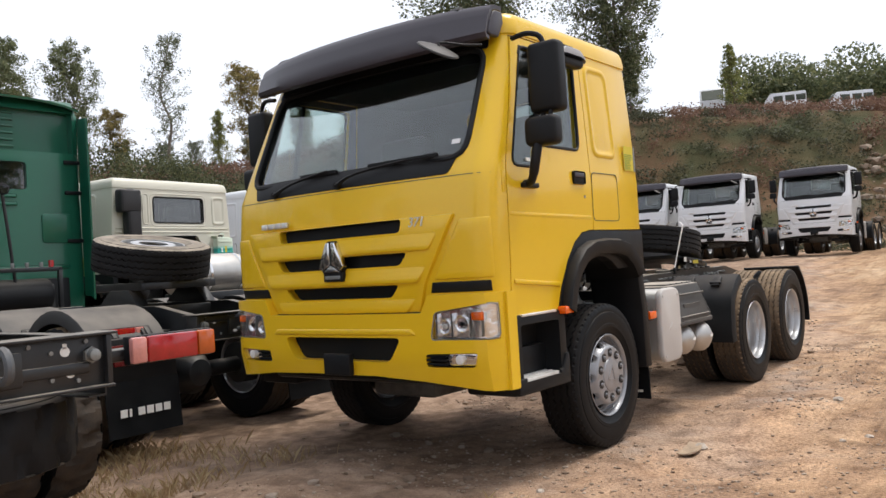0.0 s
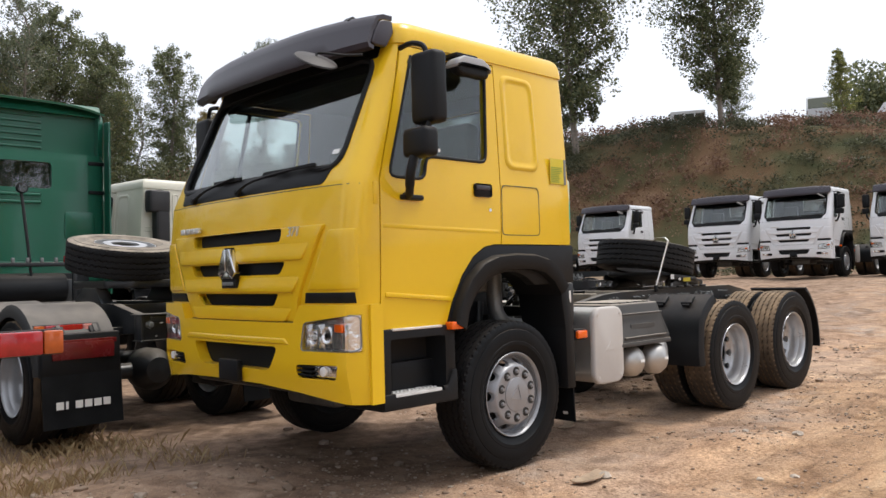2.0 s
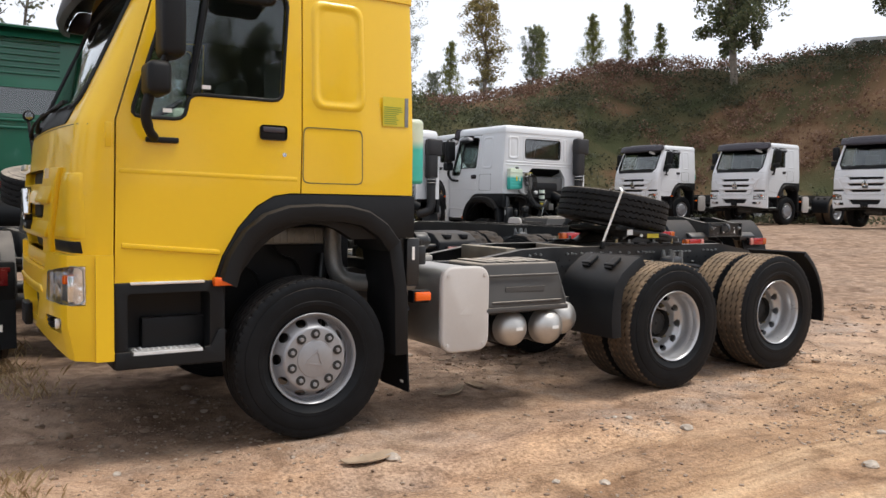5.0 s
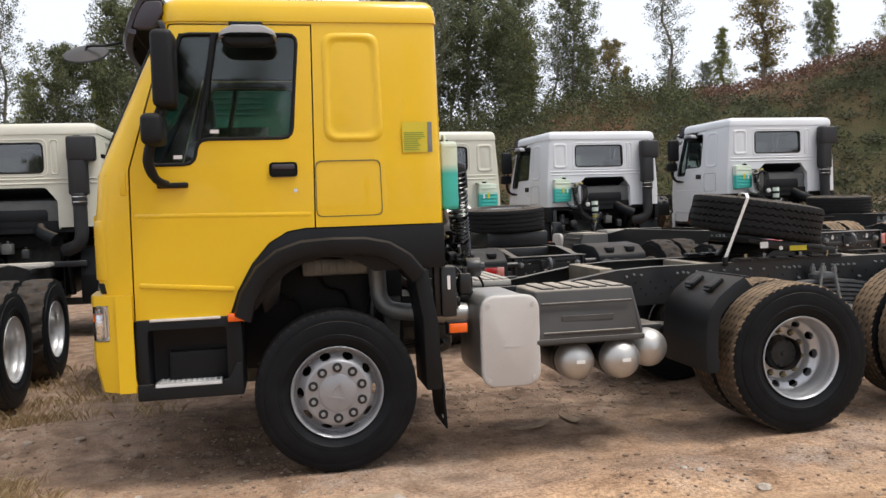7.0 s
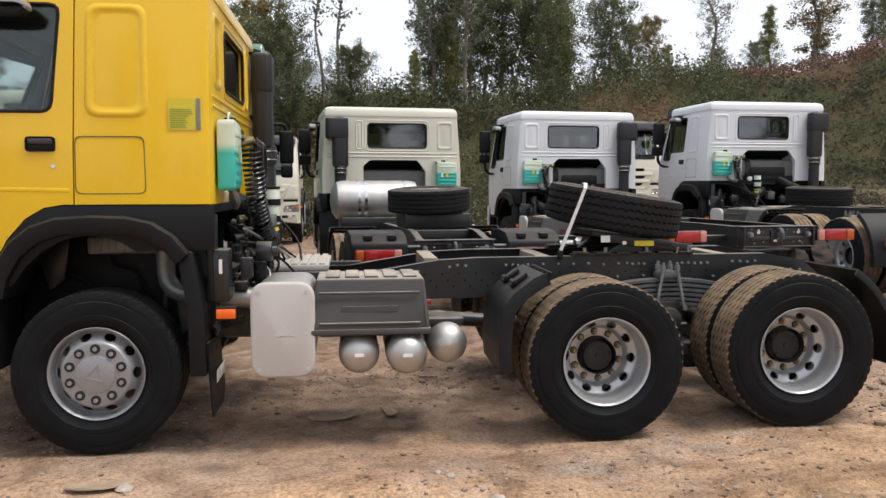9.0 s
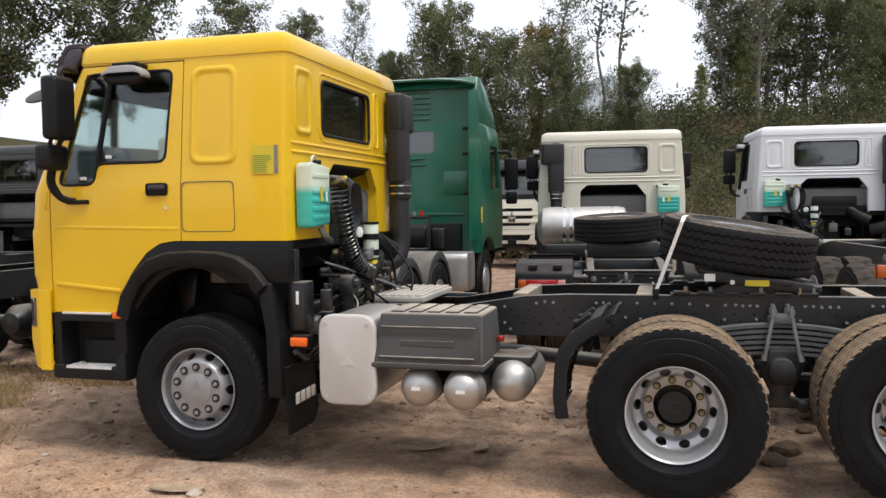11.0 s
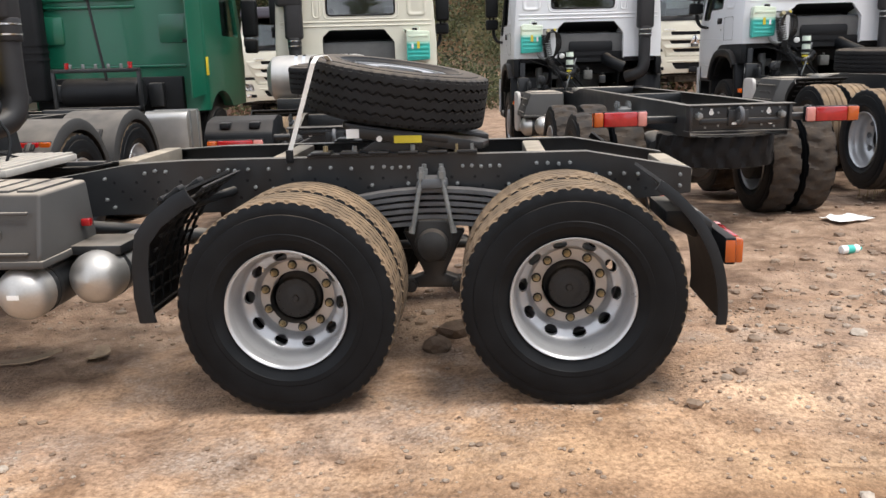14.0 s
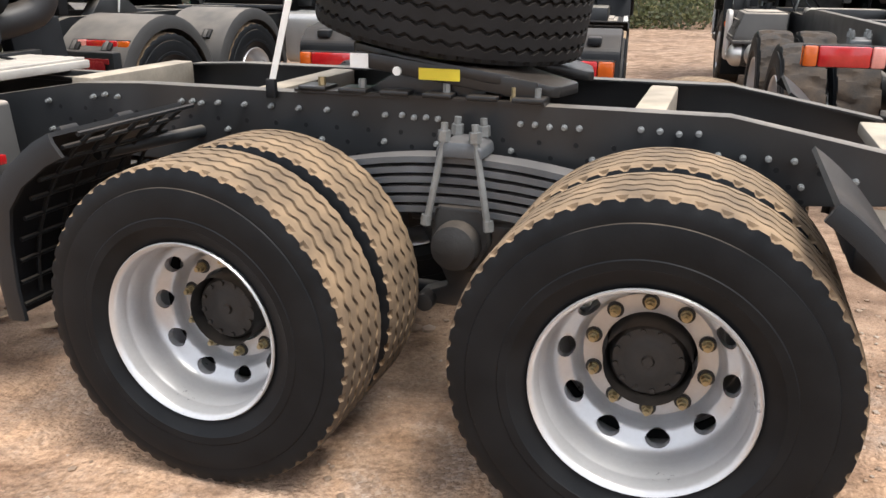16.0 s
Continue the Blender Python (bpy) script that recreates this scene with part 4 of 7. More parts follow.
    # black wheel-arch panels, flares, steps
    for s in (-1, 1):
        top = [(x + 0.004, z - 0.004) for x, z in ARCH[1:8]]
        inner_arc = [(0.60 * math.cos(a) - 0.02, 0.50 + 0.88 * math.sin(a)) for a in [radians(d) for d in (62, 72, 82, 92, 104, 116, 128, 139)]]
        poly = top[:6] + [(REAR, 1.562), (REAR, 1.285)] + inner_arc
        part("arch_panel", prism(poly, "y", min(s * 1.10, s * 1.181), max(s * 1.10, s * 1.181), 0.004), PLASTIC, root, "black plastic panel over the wheel")
        rows = []
        arc = [(-0.565, 1.03), (-0.53, 1.16), (-0.44, 1.305), (-0.32, 1.40), (-0.18, 1.445), (0.0, 1.455), (0.2, 1.45), (0.34, 1.42), (0.46, 1.345), (0.545, 1.24)]
        for i, (x, z) in enumerate(arc):
            c = Vector((x, z)) - Vector((0.0, 0.75))
            n = c.normalized()
            rows.append([(x + n.x * d, s * y, z + n.y * d) for d, y in ((0.045, 1.175), (0.05, 1.225), (0.035, 1.252), (-0.03, 1.255), (-0.06, 1.235), (-0.065, 1.17), (-0.06, 0.80))])
        part("wheel_flare", sheet(rows, 0.012), PLASTIC, root, "black wheel arch flare", sharp=50)
        bar = prism([(0.50, 1.30), (0.60, 1.275), (0.66, 0.9), (0.665, 0.50), (0.565, 0.50), (0.555, 0.95), (0.52, 1.15)], "y", min(s * 0.80, s * 1.22), max(s * 0.80, s * 1.22), 0.012)
        part("arch_tail", bar, PLASTIC, root, "black rear mudguard leg")
        part("side_marker", box(-0.645, -0.53, min(s * 1.17, s * 1.235), max(s * 1.17, s * 1.235), 1.015, 1.065, 0.008), ORANGE, root, "orange side marker lamp")
        body = box(-1.195, -0.565, min(s * 0.80, s * 1.185), max(s * 0.80, s * 1.185), 0.555, 1.05, 0.02)
        body = carve(body, box(-1.12, -0.66, min(s * 1.0, s * 1.4), max(s * 1.0, s * 1.4), 0.63, 0.985, 0.02))
        step = part("step_box", body, PLASTIC, root, "black entry step with bright treads")
        part("upper_tread", box(-1.105, -0.69, min(s * 1.08, s * 1.192), max(s * 1.08, s * 1.195), 1.034, 1.05, 0.005), TREADPLATE, step)
        part("lower_tread", box(-1.09, -0.70, min(s * 1.02, s * 1.19), max(s * 1.02, s * 1.205), 0.60, 0.655, 0.006), TREADPLATE, step)
        part("step_riser", box(-1.02, -0.66, min(s * 0.99, s * 1.07), max(s * 0.99, s * 1.07), 0.63, 0.83, 0.012), PLASTIC, step)
        nubs = bmesh.new() if fine else None
        for i in range(12 if fine else 0):
            for j in range(3):
                x, y = -1.07 + i * 0.032, s * (1.05 + 0.04 * j)
                nubs = box(x, x + 0.014, y - 0.008, y + 0.008, 0.655, 0.660, bm=nubs)
        if fine:
            tagged(part("tread_grip", nubs, TREADPLATE, step), kind="stuff")
        lower = prism(rounded([(-1.19, 0.66), (-0.66, 0.66), (-0.61, 0.76), (-0.57, 0.76), (-0.57, 0.56), (-1.19, 0.56)], 0.015), "y", min(s * 1.17, s * 1.2), max(s * 1.17, s * 1.2), 0.008)
        part("step_skirt", carve(lower, box(-1.1, -0.69, -2, 2, 0.636, 0.9)), PLASTIC, step)

    # mirrors
    for s in (-1, 1):
        big = part("mirror", box(-0.985, -0.858, min(s * 1.255, s * 1.475), max(s * 1.255, s * 1.475), 2.285, 2.725, 0.035, 3), PLASTIC, root, "black door mirror on a bracket")
        part("mirror_glass", box(-0.868, -0.862, min(s * 1.275, s * 1.455), max(s * 1.275, s * 1.455), 2.315, 2.695, 0.002), MIRROR, big)
        part("lower_mirror", box(-1.06, -0.935, min(s * 1.25, s * 1.47), max(s * 1.25, s * 1.47), 2.075, 2.255, 0.035, 3), PLASTIC, big)
        arm = tube([(-0.95, s * 1.14, 2.79), (-0.95, s * 1.25, 2.80), (-0.925, s * 1.33, 2.77), (-0.92, s * 1.35, 2.70)], 0.017, 8)
        part("mirror_bracket", arm, PLASTIC, big)
        arm = tube([(-0.93, s * 1.33, 2.30), (-0.97, s * 1.34, 2.22)], 0.018, 8)
        arm = tube([(-0.955, s * 1.40, 2.30), (-0.99, s * 1.40, 2.22)], 0.014, 8, bm=arm)
        arm = tube([(-1.02, s * 1.33, 2.10), (-1.045, s * 1.32, 1.99), (-1.02, s * 1.28, 1.90), (-0.985, s * 1.235, 1.865), (-0.97, s * 1.18, 1.86)], [0.03] * 8 + [0.026] * 20, 10, bm=arm)
        arm = box(-1.02, -0.84, min(s * 1.175, s * 1.215), max(s * 1.175, s * 1.215), 1.835, 1.868, 0.01, bm=arm)
        part("mirror_arm", arm, PLASTIC, big)
        if s < 0:
            hood = prism(rounded([(-0.60, 2.735), (-0.30, 2.735), (-0.295, 2.675), (-0.34, 2.66), (-0.56, 2.66), (-0.60, 2.685)], 0.03), "y", -1.30, -1.22, 0.02, 3)
            part("kerb_cap", prism(rounded([(-0.62, 2.70), (-0.61, 2.745), (-0.54, 2.785), (-0.36, 2.785), (-0.29, 2.745), (-0.28, 2.70), (-0.34, 2.725), (-0.56, 2.725)], 0.02), "y", -1.31, -1.20, 0.012, 2), LIGHTCAP, root, "pale grey cap of the kerb mirror", sharp=60)
            part("kerb_mirror", hood, PLASTIC, root, "black kerb mirror above the door window")
            part("kerb_arm", box(-0.56, -0.36, -1.26, -1.11, 2.785, 2.815, 0.01), PLASTIC, root)
        side = s if s < 0 else 0
        if side:
            disc = lathe([(-0.006, 0.0005), (-0.006, 0.125), (0.002, 0.135), (0.010, 0.130), (0.024, 0.07), (0.028, 0.0005)], 36, "z")
            pm = part("front_mirror", disc, SNORKEL, root, "round front mirror on the visor", m=pose(*FRONT_MIRROR, 33, -4, 0))
            part("front_mirror_arm", tube([(FRONT_MIRROR[0], FRONT_MIRROR[1] - 0.01, FRONT_MIRROR[2] + 0.02), (FRONT_MIRROR[0] + 0.02, FRONT_MIRROR[1] - 0.01, FRONT_MIRROR[2] + 0.05), (-1.30, -1.02, 2.715), (-1.20, -1.08, 2.72)], 0.008, 8), PLASTIC, root)

    # inside: dashboard, wheel, seats
    part("dashboard", prism(rounded([(-1.36, 1.58), (-1.36, 1.98), (-1.12, 2.04), (-0.95, 1.95), (-0.95, 1.6)], 0.05), "y", -0.93, 0.93), INTERIOR, cab, "grey dashboard")
    ring = lathe([(0.0, 0.205), (0.012, 0.217), (0.0, 0.229), (-0.012, 0.217)], 24, "z", closed=True)
    for a in (90, 210, 330):
        ring = cyl((0, 0, 0), (0.21 * math.cos(radians(a)), 0.21 * math.sin(radians(a)), 0), 0.012, 6, bm=ring)
    part("steering_wheel", ring, PLASTIC, cab, m=pose(-0.86, -0.6, 2.02, 0, -35, 0))
    for s in (-1, 1):
        seat = box(-0.50, 0.02, s * 0.6 - 0.26, s * 0.6 + 0.26, 1.75, 1.90, 0.05)
        seat = box(-0.06, 0.09, s * 0.6 - 0.25, s * 0.6 + 0.25, 1.85, 2.48, 0.06, bm=seat)
        seat = box(-0.45, -0.05, s * 0.6 - 0.2, s * 0.6 + 0.2, 1.6, 1.76, bm=seat)
        part("seat", seat, INTERIOR, cab)
    part("bunk", box(0.2, 0.64, -1.05, 1.05, 1.6, 1.95, 0.05), INTERIOR, cab)
    part("headliner", box(-0.9, 0.62, -1.03, 1.03, 2.845, 2.868), INTERIOR, cab)
    pane = prism(rounded([(-0.59 * wy, 2.315), (0.42 * wy, 2.315), (0.42 * wy, 2.735), (-0.59 * wy, 2.735)][::wy], 0.06), "x", REAR - 0.03, REAR - 0.024)
    g = part("rear_window", pane, REARGLASS, cab, "dark rear window")
    g.visible_shadow = False
    loop = rounded([(-0.58 * wy, 2.325), (0.41 * wy, 2.325), (0.41 * wy, 2.725), (-0.58 * wy, 2.725)], 0.065, 4)
    part("rear_window_seal", tube([(REAR - 0.002, y, z) for y, z in loop] + [(REAR - 0.002, *loop[0])], 0.013, 8, smooth=0), PLASTIC, cab)

    # on the rear wall: coolant bottle and air intake
    f = -1 if flip else 1
    def sy(a, b):
        return (min(f * a, f * b), max(f * a, f * b))
    y0, y1 = sy(-1.08, -0.74)
    low = prism(rounded([(y0, 1.65), (y1, 1.67), (y1, 2.075), (y0 + 0.05 * f, 2.10), (y0, 2.08)], 0.025), "x", REAR + 0.015, REAR + 0.125, 0.014)
    bottle = part("coolant_bottle", low, COOLANT, root, "milky plastic bottle half full of teal coolant")
    part("bottle_cap", cyl((REAR + 0.07, f * -0.86, 2.075), (REAR + 0.07, f * -0.86, 2.12), 0.04, 16, 0.006), PLASTIC, bottle)
    for z in (1.70, 1.76, 1.82, 1.88, 1.99):
        part("bottle_rib", box(REAR + 0.118, REAR + 0.130, y0 + 0.03, y1 - 0.03, z, z + 0.036, 0.006), COOLANT, bottle)
    part("bottle_neck", tube([(REAR + 0.07, f * -0.93, 2.08), (REAR + 0.07, f * -0.93, 2.13), (REAR + 0.07, f * -0.88, 2.15), (REAR + 0.07, f * -0.84, 2.12)], 0.008, 6), MILKY, bottle)
    part("bottle_sticker", box(REAR + 0.132, REAR + 0.134, min(f * -0.89, f * -0.93), max(f * -0.89, f * -0.93), 1.83, 1.93), LABEL, bottle)
    part("bottle_sticker", box(REAR + 0.132, REAR + 0.134, min(f * -0.81, f * -0.84), max(f * -0.81, f * -0.84), 1.83, 1.90), PAPER, bottle)
    part("bottle_hose", tube([(REAR + 0.07, f * -0.80, 1.65), (REAR + 0.09, f * -0.76, 1.58), (REAR + 0.06, f * -0.6, 1.54)], 0.025, 8), PIPE, bottle)
    sx, syc = REAR + 0.105, f * 0.88
    st = prism(rounded([(sx - 0.085, syc - 0.13), (sx + 0.085, syc - 0.13), (sx + 0.085, syc + 0.13), (sx - 0.085, syc + 0.13)], 0.08), "z", 2.0, 2.74, 0.03, 3)
    stack = part("intake_snorkel", st, SNORKEL, root, "black air intake stack behind the cab")
    part("intake_head", prism(rounded([(sx - 0.09, syc - 0.135 * f), (sx + 0.09, syc - 0.135 * f), (sx + 0.09, syc + 0.24 * f), (sx - 0.09, syc + 0.24 * f)][::f], 0.075), "z", 2.46, 2.80, 0.03, 3), SNORKEL, stack)
    part("intake_collar", cyl((sx + 0.01, syc, 1.86), (sx + 0.01, syc, 2.02), 0.10, 24, 0.01), SNORKEL, stack)
    part("intake_pipe", tube([(sx, syc, 1.88), (sx, syc, 1.6), (sx, syc, 1.45), (sx - 0.03, syc - f * 0.06, 1.32), (sx - 0.15, syc - f * 0.25, 1.25)], 0.092, 16), SNORKEL, stack)
    for z in (1.90, 1.97):
        part("intake_clamp", lathe([(z, 0.1), (z, 0.105), (z + 0.012, 0.105), (z + 0.012, 0.1)], 24, "z", closed=True, at=(sx + 0.01, syc, 0)), CHROME, stack)
    part("intake_bracket", box(REAR, sx, syc - 0.05, syc + 0.05, 2.79, 2.815, 0.005), PLASTIC, stack)
    part("intake_bracket", box(REAR, sx - 0.02, syc - 0.06, syc + 0.06, 2.24, 2.28, 0.008), PLASTIC, stack)
    return cab


def arc_pts(cx, cz, r, a0, a1, n):
    return [(cx + r * math.cos(radians(a0 + (a1 - a0) * i / n)), cz + r * math.sin(radians(a0 + (a1 - a0) * i / n))) for i in range(n + 1)]


def tail_lamp(root, x, y0, y1, z0, z1, outer, label="red and amber tail lamp"):
    """A tail lamp: red, amber towards the outer side, white towards the inner."""
    w = y1 - y0
    lamp = part("tail_lamp", box(x, x + 0.05, y0, y1, z0, z1, 0.008), PLASTIC, root, label)
    cuts = ((0.0, 0.18, AMBER), (0.18, 0.82, RED), (0.82, 1.0, PINK)) if outer < 0 else ((0.0, 0.18, PINK), (0.18, 0.78, RED), (0.78, 1.0, AMBER))
    for a, b, mt in cuts:
        part("lamp_lens", box(x + 0.045, x + 0.085, y0 + w * a + 0.002, y0 + w * b - 0.002, z0 + 0.006, z1 - 0.006, 0.012), mt, lamp)
    sy = y0 + 0.001 if outer < 0 else y1 - 0.001
    part("lamp_lens", box(x + 0.0, x + 0.045, min(sy, sy + outer * 0.004), max(sy, sy + outer * 0.004), z0 + 0.012, z1 - 0.012, 0.0015), AMBER, lamp)
    return lamp


def chassis_parts(root, fine, tread, front_tread, dx=0.0, mudguards=True, flip=False, boxes=True, rear_hang=0.0, covers=False):
    """Frame, axles, springs, wheels, tanks. dx: how much longer than the short frame; rear_hang: how far it sticks out more."""
    end = 5.28 + dx + rear_hang
    a2, a3 = 3.225 + dx, 4.575 + dx
    rail = [(-1.2, 0.80), (-1.2, 1.02), (0.6, 1.03), (1.55, 1.03), (2.2, 1.135), (2.5, 1.15), (4.72 + dx + rear_hang, 1.16), (end, 1.155 if rear_hang > 0.4 else 1.06), (end, 0.90 if rear_hang > 0.4 else 0.935), (4.75 + dx + rear_hang, 0.885), (2.05, 0.86), (1.4, 0.80)]
    top = [(x, z) for x, z in rail[1:8]]
    for s in (-1, 1):
        web = prism(rail, "y", min(s * 0.425, s * 0.433), max(s * 0.425, s * 0.433))
        fl = [[(x, s * y, z) for y in (0.352, 0.432)] for x, z in top]
        web = sheet(fl, 0.008, bm=web)
        fl = [[(x, s * y, z) for y in (0.352, 0.432)] for x, z in reversed(rail[8:])]
        web = sheet(fl, 0.008, bm=web)
        r = part("frame_rail", web, FRAME, root, "black frame rail with rows of bolts")
        if fine:
            bolt = cyl((0, 0, 0), (0, s * 0.010, 0), 0.011, 8, 0.003)
            bolt = cyl((0, s * 0.012, 0), (0, s * 0.024, 0), 0.007, 6, bm=bolt)
            first, rnd = None, random.Random(5)
            spots = [(2.75 + 0.115 * i, 1.095) for i in range(8)] + [(2.7 + 0.09 * i, 1.09) for i in range(2)]
            spots += [(3.62 + 0.045 * i, 1.095) for i in range(4)] + [(4.05 + 0.05 * i, 1.095) for i in range(5)] + [(4.45 + 0.06 * i, 1.10) for i in range(4)]
            spots += [(2.05, 1.06), (2.05, 0.94), (2.09, 0.90), (2.28, 1.09), (2.34, 1.095), (2.40, 1.095), (2.9, 1.0), (3.0, 0.985), (3.3, 0.985), (3.55, 1.0), (3.75, 1.0), (4.02, 1.0), (4.3, 0.99)]
            spots += [(4.62 + 0.075 * i, 1.035) for i in range(6)] + [(5.1, 0.99), (5.22, 1.03), (5.22, 0.97), (4.8, 0.96), (4.95, 0.96)]
            for x, z in spots:
                m = Matrix.Translation((x, s * 0.433, z + rnd.uniform(-0.004, 0.004)))
                first = part("rail_bolt", bolt, PIPE, r, m=m) if first is None else again(first, m)
            hole = cyl((0, s * -0.001, 0), (0, s * 0.001, 0), 0.009, 10)
            first = None
            for i in range(72):
                m = Matrix.Translation((2.1 + 0.042 * i, s * 0.433, (1.045, 0.985, 0.93)[i % 3] + 0.01 * ((i * 7) % 3 - 1) - 0.03 * (i > 62)))
                first = part("rail_hole", hole, PLASTIC, r, m=m) if first is None else again(first, m)
    for x in (0.75, 2.15, 3.02 + dx, 4.46 + dx, end - 0.03):
        part("crossmember", box(x - 0.055, x + 0.055, -0.352, 0.352, 1.0 if x > 2 else 0.86, 1.147 if 2 < x < 5 else 1.05, 0.01), RUST if fine else FRAME, root, "dusty cross member")
    if rear_hang or not fine:
        up = 0.09 if rear_hang > 0.4 else 0.0
        end_plate = box(end - 0.01, end + 0.012, -0.43, 0.43, 0.85 + up, 1.07 + up, 0.006)
        ep = part("end_plate", end_plate, FRAME, root, "black rear frame plate with a tow hook")
        part("plate_flange", box(end - 0.12, end + 0.05, -0.47, 0.47, 1.066 + up, 1.078 + up, 0.004), FRAME, ep)
        part("plate_flange", box(end - 0.12, end + 0.05, -0.45, 0.45, 0.842 + up, 0.854 + up, 0.004), FRAME, ep)
        hook = tube([(end + 0.012, -0.02, 1.02 + up), (end + 0.07, -0.02, 1.045 + up), (end + 0.115, -0.02, 1.01 + up), (end + 0.115, -0.02, 0.95 + up), (end + 0.06, -0.02, 0.925 + up), (end + 0.012, -0.02, 0.935 + up)], 0.020, 8)
        part("tow_hook", hook, SPRING, ep)
        part("hook_base", box(end + 0.01, end + 0.035, -0.11, 0.07, 0.89 + up, 1.03 + up, 0.01), FRAME, ep)
        part("hook_tag", box(end + 0.036, end + 0.038, -0.075, -0.035, 0.905 + up, 0.925 + up), PAPER, ep)
        for s in (-1, 1):
            part("corner_post", box(end - 0.10, end + 0.04, min(s * 0.42, s * 0.445), max(s * 0.42, s * 0.445), 0.85 + up, 1.07 + up, 0.006), FRAME, ep)
            part("lamp_plug", cyl((end - 0.02, s * 0.36, 0.985 + up), (end + 0.06, s * 0.36, 0.985 + up), 0.026, 14, 0.006), PIPE, ep)
            part("lamp_plug_nut", cyl((end + 0.012, s * 0.36, 0.985 + up), (end + 0.03, s * 0.36, 0.985 + up), 0.036, 6), PIPE, ep)
            for y, z in ((0.19, 0.90), (0.19, 1.01), (0.30, 0.885), (0.10, 1.045), (0.34, 1.045)):
                part("plate_bolt", cyl((end + 0.012, s * y, z + up), (end + 0.022, s * y, z + up), 0.010, 6), PIPE, ep)
        # solid pale keyholes paint the light that shows through the plate
        for y, z in ((-0.25, 1.01), (0.25, 1.01), (0.27, 0.92)):
            key = cyl((end + 0.012, y, z + up), (end + 0.0145, y, z + up), 0.021, 14)
            key = box(end + 0.012, end + 0.0145, y - 0.009, y + 0.009, z + up + 0.012, z + up + 0.034, bm=key)
            part("plate_hole", key, PAPER, ep, "pale keyhole disc painted as light showing through")

    # axles and drive
    for x in (a2, a3):
        part("rear_axle", cyl((x, -0.95, 0.525), (x, 0.95, 0.525), 0.075, 16), FRAME, root)
        part("differential", lathe([(-0.22, 0.0005), (-0.2, 0.12), (-0.08, 0.2), (0.08, 0.2), (0.2, 0.12), (0.22, 0.0005)], 20, "x", at=(x, 0, 0.525)), FRAME, root)
    for s in (-1, 1):
        part("brake_drum", cyl((0, s * 0.86, 0.525), (0, s * 1.11, 0.525), 0.205, 32, 0.01), HUB, root)
        for x in (a2, a3):
            part("brake_drum", cyl((x, s * 0.56, 0.54), (x, s * 0.86, 0.54), 0.20, 32, 0.01), HUB, root)
    part("front_axle", box(-0.06, 0.06, -0.85, 0.85, 0.43, 0.53, 0.02), FRAME, root)
    part("drive_shaft", cyl((0.9, 0, 0.75), (a2 - 0.2, 0, 0.58), 0.055, 12), FRAME, root)
    part("gearbox", box(-0.1, 0.95, -0.24, 0.24, 0.55, 1.02, 0.08), ENGINE, root)
    eng = part("engine", box(-1.0, -0.1, -0.38, 0.38, 0.62, 1.5, 0.06), ENGINE, root, "dark engine under the cab")
    cover = part("engine_cover", box(-0.18, 0.30, -0.70, -0.40, 1.225, 1.345, 0.02), PIPE, eng, "dull ribbed aluminium engine part")
    for k in range(9):
        part("cover_rib", box(-0.15 + 0.05 * k, -0.135 + 0.05 * k, -0.707, -0.69, 1.24, 1.33, 0.004), PIPE, cover)
    for s in (-1, 1):
        # added black panel stands in for the shaded engine bay
        part("bay_wall", box(-0.64, 0.52, min(s * 0.54, s * 0.56), max(s * 0.54, s * 0.56), 0.60, 1.40, 0.004), PLASTIC, root, "added black panel for the shade inside the wheel arch")
        if fine:
            part("brake_chamber", cyl((-0.28, s * 0.62, 0.70), (-0.14, s * 0.68, 0.80), 0.075, 18, 0.01), FRAME, root)
            part("steering_arm", tube([(-0.5, s * 0.60, 0.62), (-0.2, s * 0.66, 0.66), (0.1, s * 0.72, 0.55)], 0.024, 8), FRAME, root)
            part("bay_hose", tube([(-0.45, s * 0.59, 1.30), (-0.36, s * 0.62, 1.12), (-0.20, s * 0.64, 1.02), (-0.16, s * 0.66, 0.82)], 0.014, 8), RUBBER, root)
            part("bay_hose", tube([(-0.10, s * 0.58, 1.30), (-0.02, s * 0.63, 1.15), (0.12, s * 0.60, 1.08), (0.20, s * 0.60, 0.75)], 0.011, 8), RUBBER, root)
            part("cab_bracket", prism([(-0.52, 1.28), (-0.30, 1.33), (-0.34, 1.05), (-0.44, 0.98)], "y", min(s * 0.56, s * 0.66), max(s * 0.56, s * 0.66), 0.01), FRAME, root)
            part("spring_hanger", prism([(0.36, 1.05), (0.50, 1.05), (0.48, 0.72), (0.40, 0.66)], "y", min(s * 0.56, s * 0.62), max(s * 0.56, s * 0.62), 0.01), ENGINE, root)
    part("sump", box(-0.9, -0.2, -0.3, 0.3, 0.45, 0.65, 0.05), ENGINE, eng)
    part("front_crossbeam", box(-1.3, -1.15, -0.9, 0.9, 0.62, 0.92, 0.03), FRAME, root)
    for s in (-1, 1):
        sp = bmesh.new()
        for k in range(3):
            sp = sheet([[(x, s * y, 0.62 + 0.02 * k + 0.10 * ((x + 0.0) / 0.8) ** 2) for y in (0.40, 0.49)] for x in [-0.8 + 0.2 * i for i in range(9)]], 0.016, bm=sp)
        part("front_spring", sp, FRAME, root)
        part("shock_absorber", cyl((0.25, s * 0.6, 0.6), (0.33, s * 0.55, 1.15), 0.04, 12), FRAME, root)
